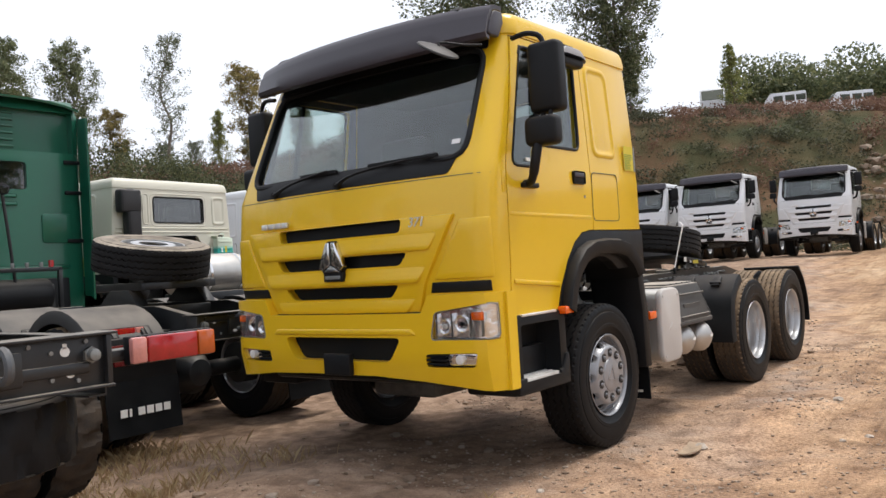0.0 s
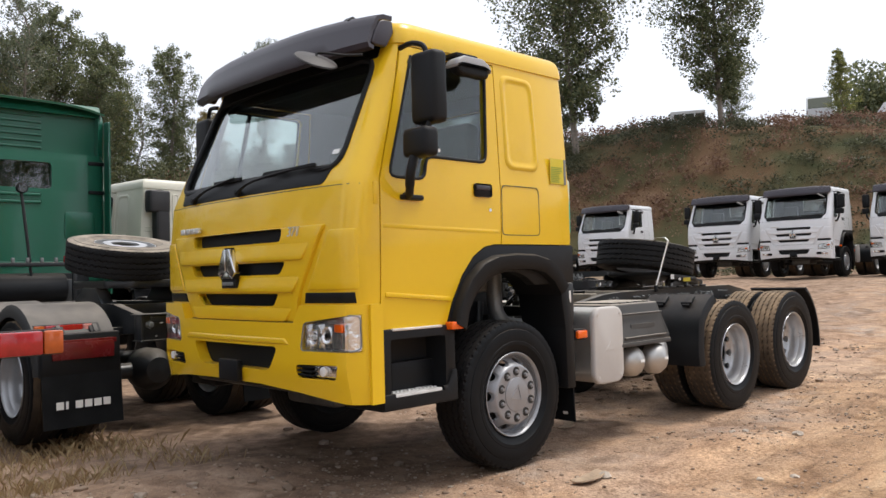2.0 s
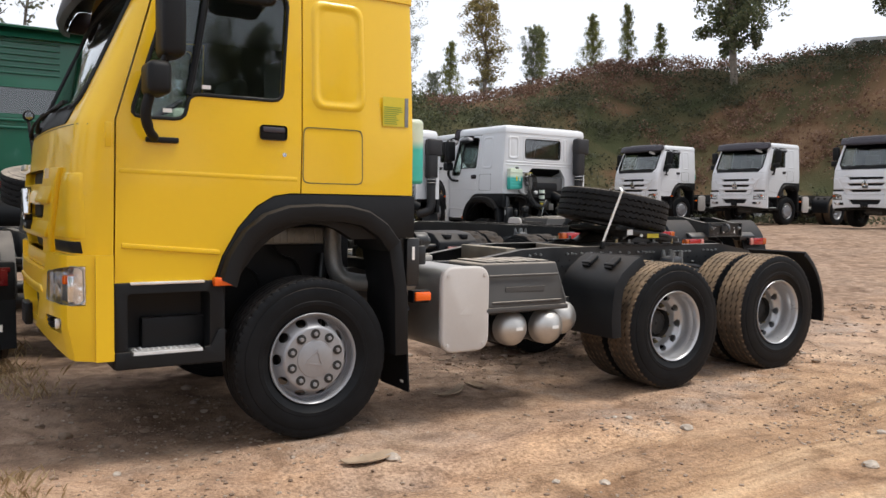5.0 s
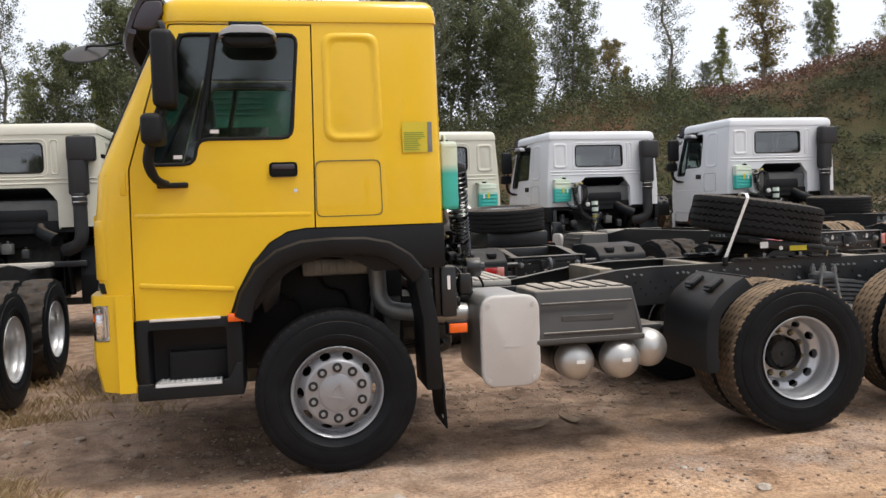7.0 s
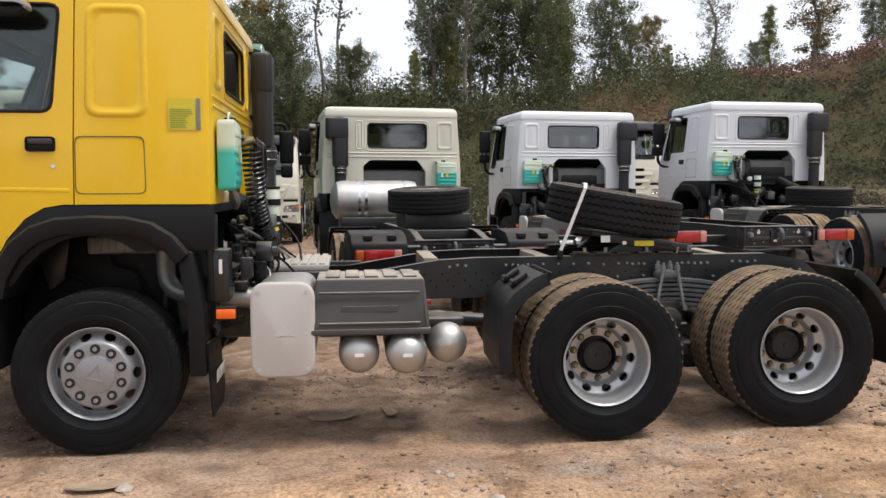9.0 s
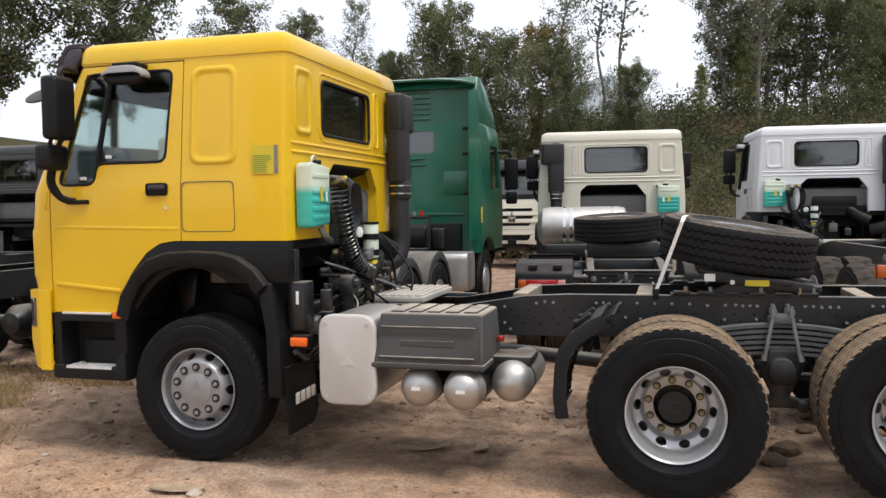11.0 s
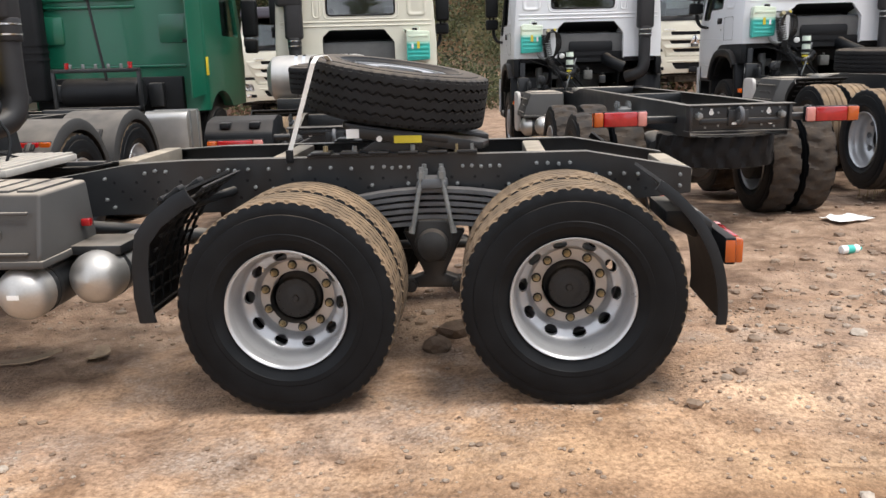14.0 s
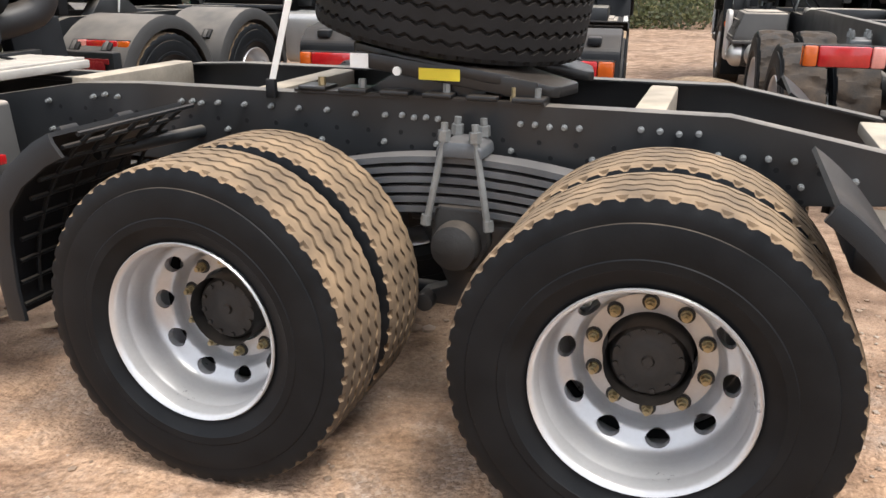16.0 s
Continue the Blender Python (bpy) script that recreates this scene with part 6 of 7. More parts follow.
def by_cab(x, y, turn):
    """Where the front axle goes when the middle of the cab's rear wall stands at x, y."""
    a = radians(turn)
    return x - 0.72 * math.cos(a), y - 0.72 * math.sin(a), turn


short = thing("tractor_truck", "white three-axle tractor truck with a black visor parked on dirt", "truck", "parked trucks")
cab_parts(short, WHITE, False, False)
chassis_parts(short, False, TREAD, TREADCLEAN)
long_one = thing("truck_chassis", "white truck chassis with a bare frame and muddy tyres", "truck", "parked trucks")
cab_parts(long_one, WHITE, False, False)
chassis_parts(long_one, False, MUD, MUD, dx=1.27, mudguards=False, rear_hang=0.43)
for root in (short, long_one):
    behind_cab(root, lean=True)
under = part("spare_tyre", tyre_bm(False, True), [RUBBER, TREADCLEAN], long_one, "muddy spare tyre slung under the frame", m=Matrix.Translation((6.40, 0.0, 0.74)) @ Matrix.Rotation(radians(90), 4, "X"))
plain = thing("tractor_truck", "white tractor truck parked facing the dirt road below the hill", "truck", "parked trucks")
cab_parts(plain, WHITE, False, False)
chassis_parts(plain, False, TREAD, TREADCLEAN, boxes=False)
van = thing("van", "white van half hidden by weeds on the hilltop", "van", "vans on the hilltop")
part("body", prism(rounded([(-2.6, 0.4), (2.6, 0.4), (2.6, 2.9), (-1.7, 2.9), (-2.5, 1.7)], 0.2), "y", -1.1, 1.1, 0.06), WHITE, van)
for s in (-1, 1):
    for x in (-1.3, 0.1, 1.4):
        part("window", box(x, x + 1.1, min(s * 1.09, s * 1.11), max(s * 1.09, s * 1.11), 1.75, 2.5, 0.004), INK, van)
part("windscreen", prism([(-2.47, 1.75), (-1.82, 2.7), (-1.85, 2.72), (-2.5, 1.77)], "y", -0.95, 0.95), INK, van)
part("rear_window", box(2.595, 2.61, -0.8, 0.8, 1.8, 2.5, 0.004), INK, van)
for x in (-1.6, 1.6):
    for s in (-1, 1):
        part("wheel", cyl((x, s * 0.8, 0.35), (x, s * 1.08, 0.35), 0.36, 20, 0.04), RUBBER, van)
cream = thing("tractor_truck", "cream tractor truck with a silver gas tank behind its cab", "truck", "parked trucks")
cab_parts(cream, BEIGE, False, True)
chassis_parts(cream, False, TREAD, TREADCLEAN, flip=True, covers=True)
for s, a, b in ((-1, -1.15, -0.85),):
    gas = part("gas_tank", lathe([(a, 0.0005), (a + 0.03, 0.18), (a + 0.1, 0.28), (a + 0.2, 0.30), (b + 0.9, 0.30), (b + 1.0, 0.28), (b + 1.06, 0.18), (b + 1.1, 0.0005)], 32, "y", at=(1.9, 0, 1.47)), ALU, cream, "polished silver gas tank")
    for y in (-0.75, -0.65, -0.05):
        part("tank_band", lathe([(y, 0.301), (y, 0.307), (y + 0.04, 0.307), (y + 0.04, 0.301)], 32, "y", closed=True, at=(1.9, 0, 1.47)), CHROME, gas)
    part("tank_cradle", box(1.6, 2.2, -1.0, 1.0, 1.03, 1.22, 0.02), FRAME, gas)

plain.matrix_basis = stand(26.86, -0.36, 4)
van.matrix_basis = stand(47.5, 14.5, 20, -0.1) @ Matrix.Scale(0.7, 4)
short.matrix_basis = stand(*by_cab(9.15, 7.9, -87))
long_one.matrix_basis = stand(*by_cab(5.80, 8.6, -84.9))
cream.matrix_basis = stand(*by_cab(2.28, 7.42, -84))
for x, y, turn in ((25.80, 3.33, 3), (24.43, 6.39, 2), (25.07, 9.45, 2), (24.64, 14.2, 2), (22.85, 17.58, 0)):
    c = copy_thing(plain, stand(x, y, turn))
    tagged(c, "white tractor truck parked facing the dirt road below the hill")
for x, y, turn, mt in ((-1.0, 16.3, 90, BEIGE), (9.2, 16.0, 92, BEIGE), (12.9, 15.2, 88, WHITE)):
    c = copy_thing(plain, stand(x, y + 1.4, turn))
    recolour(c, WHITE, mt)
    tagged(c, ("cream" if mt == BEIGE else "white") + " truck facing the yard in the back row")
recolour(plain, WHITE, BEIGE)
tagged(plain, "cream tractor truck parked facing the dirt road below the hill")
near = copy_thing(long_one, stand(*by_cab(-3.89, 5.7, -90)))
recolour(near, WHITE, BEIGE)
for o in near.children:
    mid = sum((Vector(c) for c in o.bound_box), Vector()) / 8
    if o.name.split(".")[0] in ("wheel", "rear_axle", "differential", "brake_drum", "leaf_spring") and (o.matrix_basis @ mid).x > 2:
        o.matrix_basis = Matrix.Translation((-0.87, 0, 0)) @ o.matrix_basis
tagged(near, "cream truck chassis with muddy tyres parked beside the yellow tractor")
dark = copy_thing(plain, stand(*by_cab(-8.3, 6.2, -88)))
recolour(dark, BEIGE, CHARCOAL)
tagged(dark, "charcoal grey tractor truck parked in the row")
for x, y, turn in ((49.0, 10.5, -70), (50.2, 7.0, -60), (50.8, 3.6, -75), (51.2, 0.2, -65), (43.5, 21.5, -60)):
    c = copy_thing(van, stand(x, y, turn, -0.1) @ Matrix.Scale(0.7, 4))

loose = thing("spare_wheel", "spare wheel lying on the frame of the cream tractor", "wheel")
wheel("spare", True, TREADCLEAN, loose, Matrix.Rotation(radians(90), 4, "X"))
loose.matrix_basis = cream.matrix_basis @ pose(4.0, -0.05, 1.515, 2, 3, 0)
stand_ob = thing("wheel_cradle", "black steel cradle under the cream tractor's spare wheel", "cradle")
part("cradle_plate", box(3.65, 4.35, -0.42, 0.42, 1.155, 1.345, 0.02), FRAME, stand_ob)
stand_ob.matrix_basis = cream.matrix_basis.copy()
for x in (2.35,):
    lying = thing("spare_wheel", "spare wheel lying behind the cab of the white tractor", "wheel")
    wheel("spare", True, TREADCLEAN, lying, Matrix.Rotation(radians(90), 4, "X"))
    lying.matrix_basis = short.matrix_basis @ pose(2.0, 0.2, 1.30, 0, 2, 0)

# the green truck with the high roof
green = thing("tractor_truck", "dark green high-roof tractor truck seen from behind", "truck", "parked trucks")
body = [(z, [(x, y) for x, y in rounded([(f, -w), (0.74, -w), (0.74, w), (f, w)], 0.16 if z < 3 else 0.12, 4)]) for z, f, w in
        ((1.02, -1.42, 1.235), (1.6, -1.45, 1.245), (2.0, -1.40, 1.245), (2.6, -1.22, 1.24), (3.05, -1.02, 1.23), (3.12, -0.95, 1.20))]
g_shell = loft(body)
g_shell = carve(g_shell, prism(rounded([(-0.56, 2.63), (0.50, 2.63), (0.50, 2.98), (-0.56, 2.98)], 0.06), "x", 0.66, 1.0))
g_shell = carve(g_shell, prism(rounded([(-1.05, 2.05), (-0.2, 2.05), (-0.2, 2.8), (-0.85, 2.8)], 0.06), "y", -2, 2))
arch = prism(arc_pts(0, 0.55, 0.72, -5, 185, 14), "y", -2, 2)
g_shell = carve(g_shell, arch)
g_cab = part("cab", g_shell, GREEN, green, sharp=35)
part("windscreen", sheet([[(-1.41, y, 2.0), (-1.03, y, 3.0)] for y in (-1.0, 0, 1.0)], 0.01), INK, g_cab)
roof = prism([(0.70, 3.08), (0.74, 3.60), (0.60, 3.84), (0.40, 3.84), (-0.10, 3.70), (-0.62, 3.40), (-0.95, 3.10)], "y", -1.21, 1.21, 0.03)
roof = carve(roof, prism([(0.60, 3.0), (0.60, 3.66), (0.9, 3.66), (0.9, 3.0)], "y", -1.13, 1.13))
part("roof_fairing", roof, GREEN, green, "green roof fairing with a raised rear lip")
part("fairing_lip", sheet([[(0.58, y, 3.85 - 0.08 * (abs(y) / 1.2) ** 4), (0.80, y, 3.80 - 0.1 * (abs(y) / 1.2) ** 4)] for y in [-1.2 + 0.2 * i for i in range(13)]], 0.03), GREEN, green)
for s in (-1, 1):
    part("side_fairing", sheet([[(0.70, s * 1.235, z), (0.92, s * 1.21, z - 0.02), (1.06, s * 1.16, z - 0.05)] for z in (1.25, 2.2, 3.0, 3.6)], 0.02), GREEN, green)
    for z in (1.95, 2.58, 2.98):
        part("fairing_slot", box(0.735, 0.765, min(s * 0.98, s * 1.2), max(s * 0.98, s * 1.2), z, z + 0.05, 0.008), PLASTIC, g_cab)
    part("door_window", prism(rounded([(-1.06, 2.04), (-0.19, 2.04), (-0.19, 2.81), (-0.86, 2.81)], 0.06), "y", min(s * 1.20, s * 1.21), max(s * 1.20, s * 1.21)), GLASS, g_cab)
    mir = part("mirror", box(-1.15, -1.0, min(s * 1.33, s * 1.57), max(s * 1.33, s * 1.57), 2.05, 2.62, 0.04, 3), PLASTIC, green, "black door mirror")
    part("mirror_arm", tube([(-0.9, s * 1.2, 2.72), (-1.05, s * 1.4, 2.72), (-1.07, s * 1.45, 2.6)], 0.03, 8), PLASTIC, mir)
    part("lower_mirror", box(-1.15, -1.0, min(s * 1.35, s * 1.55), max(s * 1.35, s * 1.55), 1.80, 2.02, 0.04, 3), PLASTIC, mir)
    part("marker_tag", box(0.55, 0.66, min(s * 1.246, s * 1.25), max(s * 1.246, s * 1.25), 1.5, 1.75, 0.001), LABEL, g_cab)
for i in range(6):
    z = 3.60 - 0.085 * i
    part("roof_rib", box(0.585, 0.622, -0.85, 0.42, z, z + 0.03, 0.012), GREEN, g_cab)
part("rear_window", box(0.70, 0.706, -0.57, 0.51, 2.62, 2.99), REARGLASS, g_cab, "dark rear window")
for z in (2.52, 2.42, 1.62):
    part("rear_rib", box(0.735, 0.758, -1.0, 0.36 if z > 2 else 1.0, z, z + 0.05, 0.02), GREEN, g_cab)
for s in (-1, 1):
    part("rear_pressing", prism(rounded([(s * 0.66, 1.95), (s * 1.06, 1.95), (s * 1.06, 2.33), (s * 0.66, 2.33)][::s], 0.05), "x", 0.735, 0.757, 0.01), GREEN, g_cab)
part("dark_underside", box(-1.2, 0.70, -1.1, 1.1, 0.98, 1.3), PLASTIC, green)
part("equipment_rack", box(0.70, 0.82, -1.12, 0.95, 0.95, 1.50, 0.02), PLASTIC, green, "black equipment below the cab's rear wall")
for y in (-0.8, -0.45, 0.0, 0.5):
    part("rack_unit", box(0.80, 0.92, y, y + 0.2, 1.1 + 0.1 * (y < -0.5), 1.42, 0.02), FRAME, green)
part("intake_duct", prism(rounded([(0.80, -1.2), (1.08, -1.2), (1.08, -0.85), (0.80, -0.85)], 0.1), "z", 1.2, 3.0, 0.04, 3), PLASTIC, green, "black air intake stack")
for z in (1.75, 1.85, 1.95):
    part("stack_band", prism(rounded([(0.79, -1.21), (1.09, -1.21), (1.09, -0.84), (0.79, -0.84)], 0.1), "z", z, z + 0.03), PLASTIC, green)
chassis_parts(green, False, TREAD, TREADCLEAN, mudguards=False, boxes=True, rear_hang=0.05)
for s in (-1, 1):
    for x in (3.225, 4.575):
        rows = [[(px, s * y, pz) for y in (0.56, 0.80, 1.16, 1.215)] + [(px + (x - px) * 0.06, s * 1.235, pz + (0.53 - pz) * 0.06), (px + (x - px) * 0.16, s * 1.235, pz + (0.53 - pz) * 0.16)] for px, pz in arc_pts(x, 0.53, 0.66, 172, 8, 16)]
        mg = part("mudguard", sheet(rows, 0.014), DUSTGUARD, green, "dusty black mudguard over the wheel", sharp=50)
        for yy in (0.72, 1.02):
            latch = part("latch", box(-0.05, 0.05, -0.045, 0.045, -0.012, 0.014, 0.006), MUDGUARD, mg, m=pose(x + 0.665 * math.sin(radians(48)), s * yy, 0.53 + 0.665 * math.cos(radians(48)), 0, 48, 0))
            part("latch_hook", box(-0.03, 0.06, -0.018, 0.018, 0.012, 0.026, 0.005), DUSTGUARD, latch)
    fl = part("mud_flap", sheet([[(5.27, s * y, 0.62), (5.29, s * y, 0.4), (5.31, s * y, 0.20)] for y in (0.58, 0.9, 1.22)], 0.014), RUBBER, green, "black mud flap with a white maker's mark")
    part("flap_box", box(5.17, 5.27, min(s * 0.58, s * 1.22), max(s * 0.58, s * 1.22), 0.60, 0.95, 0.02), MUDGUARD, fl)
    part("flap_lamp", box(5.265, 5.29, min(s * 0.64, s * 1.14), max(s * 0.64, s * 1.14), 0.74, 0.88, 0.008), DARKRED, fl, "dark red tail lamp")
    part("flap_tail", box(5.27, 5.285, min(s * 0.62, s * 1.18), max(s * 0.62, s * 1.18), 0.86, 0.90, 0.004), DARKRED, fl)
    for k in range(6):
        w = 0.02 if k == 1 else 0.058
        part("mark_bar", box(5.302, 5.306, min(s * 0.9 - 0.22 + 0.075 * k, s * 0.9 - 0.22 + 0.075 * k + w), max(s * 0.9 - 0.22 + 0.075 * k, s * 0.9 - 0.22 + 0.075 * k + w), 0.35, 0.41), PAPER, fl)
part("work_lamp", cyl((1.25, -0.05, 2.56), (1.31, -0.05, 2.56), 0.07, 20, 0.01), PLASTIC, green, "round work lamp on a stalk")
part("lamp_glass", cyl((1.311, -0.05, 2.56), (1.315, -0.05, 2.56), 0.05, 20), REARGLASS, green)
part("lamp_stalk", tube([(1.2, 0.1, 1.2), (1.24, 0.02, 1.9), (1.26, -0.05, 2.5)], 0.02, 8), FRAME, green)
part("hydraulic_tank", cyl((1.12, -0.55, 1.30), (1.12, 0.50, 1.30), 0.20, 24, 0.04), PLASTIC, green, "black round tank behind the cab")
for z in (1.08, 1.58):
    part("tank_rack", box(1.30, 1.35, -0.62, 0.58, z, z + 0.05, 0.008), FRAME, green)
for y in (-0.62, 0.53):
    part("tank_rack", box(1.30, 1.35, y, y + 0.05, 1.08, 1.63, 0.008), FRAME, green)
for k in range(5):
    part("rack_coupling", cyl((1.33, -0.35 + 0.17 * k, 1.63), (1.33, -0.35 + 0.17 * k, 1.69), 0.022, 10, 0.004), PIPE, green)
for y in (-0.4, 0.45):
    part("red_cap", cyl((1.33, y, 1.63), (1.33, y, 1.71), 0.03, 12), RED, green)
part("side_tank", prism(rounded([(0.95, 0.48), (1.50, 0.48), (1.50, 1.06), (0.95, 1.06)], 0.1), "y", 0.62, 1.2, 0.02), ALU, green, "dull aluminium side tank")
for x in (1.05, 1.35):
    part("tank_strap", box(x, x + 0.05, 0.62, 1.206, 0.475, 1.066, 0.004), PIPE, green)
green.matrix_basis = stand(*by_cab(-0.95, 6.5, -89))
on_green = thing("spare_wheel", "spare wheel lying on the green tractor's frame, silver rim up", "wheel")
lying_wheel = wheel("spare", True, TREADCLEAN, on_green, Matrix.Rotation(radians(90), 4, "X"))
dusty_tyre = [o for o in lying_wheel.children if o.name.startswith("tyre")][0]
dusty_tyre.data = dusty_tyre.data.copy()
dusty_tyre.data.materials[0] = DUSTRUBBER
on_green.matrix_basis = green.matrix_basis @ pose(4.24, -0.08, 1.605, 0, 12, 0) @ Matrix.Rotation(0.35, 4, "Z")
part("coupling_plate", prism(rounded([(3.75, -0.40), (4.55, -0.40), (4.70, -0.2), (4.70, 0.2), (4.55, 0.40), (3.75, 0.40)], 0.05), "z", 1.30, 1.375, 0.012), FRAME, green, "black greased coupling plate")
for s in (-1, 1):
    part("coupling_foot", prism([(3.85, 1.16), (4.5, 1.16), (4.35, 1.31), (4.05, 1.31)], "y", min(s * 0.30, s * 0.42), max(s * 0.30, s * 0.42), 0.01), FRAME, green)
tie = thing("tie_strap", "white tie strap holding the spare wheel on the green tractor", "strap")
part("band", sheet([[(x + d, y, z) for d in (-0.012, 0.012)] for x, y, z in ((4.15, 0.42, 1.17), (4.2, 0.50, 1.40), (4.25, 0.545, 1.70), (4.25, 0.50, 1.735), (4.25, 0.36, 1.735))], 0.004), STRAP, tie)
tie.matrix_basis = green.matrix_basis.copy()


# ---------------- ground ----------------
def ground_material():
    m = bpy.data.materials.new("dirt_and_gravel")
    m.use_nodes = True
    n, l = m.node_tree.nodes, m.node_tree.links
    b = n["Principled BSDF"]
    tc = n.new("ShaderNodeTexCoord")

    def tex(scale, detail=6, dist=0.0):
        t = n.new("ShaderNodeTexNoise")
        t.inputs["Scale"].default_value, t.inputs["Detail"].default_value, t.inputs["Distortion"].default_value = scale, detail, dist
        l.new(tc.outputs["Object"], t.inputs["Vector"])
        return t.outputs["Fac"]

    def ramp(src, stops):
        r = n.new("ShaderNodeValToRGB")
        e = r.color_ramp.elements
        e[0].position, e[0].color = stops[0][0], (*stops[0][1], 1)
        e[1].position, e[1].color = stops[-1][0], (*stops[-1][1], 1)
        for p, c in stops[1:-1]:
            e.new(p).color = (*c, 1)
        l.new(src, r.inputs[0])
        return r.outputs[0]

    def mixed(f, a, c, kind="MIX"):
        x = n.new("ShaderNodeMix")
        x.data_type, x.blend_type = "RGBA", kind
        for i, v in ((0, f), (6, a), (7, c)):
            if isinstance(v, (int, float)):
                x.inputs[i].default_value = v
            else:
                l.new(v, x.inputs[i])
        return x.outputs[2]

    big = ramp(tex(0.45, 5, 0.6), [(0.28, (0.35, 0.24, 0.175)), (0.42, (0.44, 0.30, 0.205)), (0.52, (0.51, 0.345, 0.225)), (0.60, (0.47, 0.34, 0.25)), (0.75, (0.56, 0.42, 0.30))])
    mid = ramp(tex(4.0, 8, 0.3), [(0.30, (0.66, 0.62, 0.60)), (0.5, (0.92, 0.91, 0.90)), (0.70, (1.10, 1.08, 1.06))])
    col = mixed(1.0, big, mid, "MULTIPLY")
    mp = n.new("ShaderNodeMapping")
    mp.inputs["Scale"].default_value, mp.inputs["Rotation"].default_value = (0.22, 1.5, 1.0), (0, 0, radians(6))
    l.new(tc.outputs["Object"], mp.inputs["Vector"])
    st = n.new("ShaderNodeTexNoise")
    st.inputs["Scale"].default_value, st.inputs["Detail"].default_value = 1.6, 9
    l.new(mp.outputs[0], st.inputs["Vector"])
    streak = ramp(st.outputs["Fac"], [(0.30, (0.70, 0.66, 0.64)), (0.46, (0.92, 0.91, 0.90)), (0.62, (1.10, 1.05, 1.0))])
    col = mixed(0.9, col, streak, "MULTIPLY")
    grit = ramp(tex(38, 5), [(0.36, (0.55, 0.52, 0.50)), (0.5, (0.97, 0.96, 0.95)), (0.64, (1.25, 1.25, 1.25))])
    col = mixed(0.85, col, grit, "MULTIPLY")
    vor = n.new("ShaderNodeTexVoronoi")
    vor.inputs["Scale"].default_value = 34
    l.new(tc.outputs["Object"], vor.inputs["Vector"])
    peb = ramp(vor.outputs["Distance"], [(0.0, (0.42, 0.38, 0.35)), (0.35, (0.30, 0.27, 0.24)), (0.6, (0.13, 0.10, 0.08))])
    where = n.new("ShaderNodeMapRange")
    where.inputs[1].default_value, where.inputs[2].default_value = 0.52, 0.68
    l.new(tex(0.9, 6), where.inputs[0])
    half = n.new("ShaderNodeMath")
    half.operation = "MULTIPLY"
    half.inputs[1].default_value = 0.35
    l.new(where.outputs[0], half.inputs[0])
    col = mixed(half.outputs[0], col, peb)
    speck = n.new("ShaderNodeTexVoronoi")
    speck.inputs["Scale"].default_value = 150
    l.new(tc.outputs["Object"], speck.inputs["Vector"])
    sbw = n.new("ShaderNodeRGBToBW")
    l.new(speck.outputs["Color"], sbw.inputs[0])
    crumbs = ramp(sbw.outputs[0], [(0.10, (0.55, 0.53, 0.52)), (0.40, (0.90, 0.89, 0.88)), (0.65, (1.05, 1.05, 1.04)), (0.92, (1.45, 1.44, 1.42))])
    # sheets of fine grey gravel
    cells = n.new("ShaderNodeTexVoronoi")
    cells.inputs["Scale"].default_value = 62
    l.new(tc.outputs["Object"], cells.inputs["Vector"])
    bw = n.new("ShaderNodeRGBToBW")
    l.new(cells.outputs["Color"], bw.inputs[0])
    chips = ramp(bw.outputs[0], [(0.15, (0.15, 0.12, 0.10)), (0.45, (0.30, 0.25, 0.21)), (0.7, (0.42, 0.36, 0.31)), (0.95, (0.60, 0.55, 0.50))])
    spread = n.new("ShaderNodeMapRange")
    spread.inputs[1].default_value, spread.inputs[2].default_value = 0.50, 0.66
    spread.inputs[4].default_value = 0.75
    l.new(tex(0.7, 9, 0.8), spread.inputs[0])
    grain_mask = n.new("ShaderNodeMapRange")
    grain_mask.inputs[1].default_value, grain_mask.inputs[2].default_value = 0.42, 0.58
    l.new(tex(5.0, 9, 0.3), grain_mask.inputs[0])
    both = n.new("ShaderNodeMath")
    both.operation = "MULTIPLY"
    l.new(spread.outputs[0], both.inputs[0])
    l.new(grain_mask.outputs[0], both.inputs[1])
    col = mixed(both.outputs[0], col, chips)
    # yard's loose brown soil, shade under the tractor painted in, beside paler beaten track
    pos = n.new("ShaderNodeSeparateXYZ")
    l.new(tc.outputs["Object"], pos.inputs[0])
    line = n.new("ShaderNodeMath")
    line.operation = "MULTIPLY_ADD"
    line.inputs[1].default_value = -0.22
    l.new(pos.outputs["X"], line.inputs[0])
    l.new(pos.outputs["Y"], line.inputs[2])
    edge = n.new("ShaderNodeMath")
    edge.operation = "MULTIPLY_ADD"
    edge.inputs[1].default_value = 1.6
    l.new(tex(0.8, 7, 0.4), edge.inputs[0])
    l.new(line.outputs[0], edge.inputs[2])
    soil_and_shade = n.new("ShaderNodeMapRange")
    soil_and_shade.inputs[1].default_value, soil_and_shade.inputs[2].default_value = -1.9, 0.6
    soil_and_shade.inputs[4].default_value = 0.85
    l.new(edge.outputs[0], soil_and_shade.inputs[0])
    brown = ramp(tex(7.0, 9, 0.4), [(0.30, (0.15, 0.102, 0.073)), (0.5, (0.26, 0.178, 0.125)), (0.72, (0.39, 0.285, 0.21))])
    col = mixed(soil_and_shade.outputs[0], col, brown)
    # the rolled tan track, smeared along the wheels' way
    rolled = n.new("ShaderNodeMapRange")
    rolled.inputs[1].default_value, rolled.inputs[2].default_value = -1.35, -2.35
    rolled.inputs[4].default_value = 0.82
    l.new(edge.outputs[0], rolled.inputs[0])
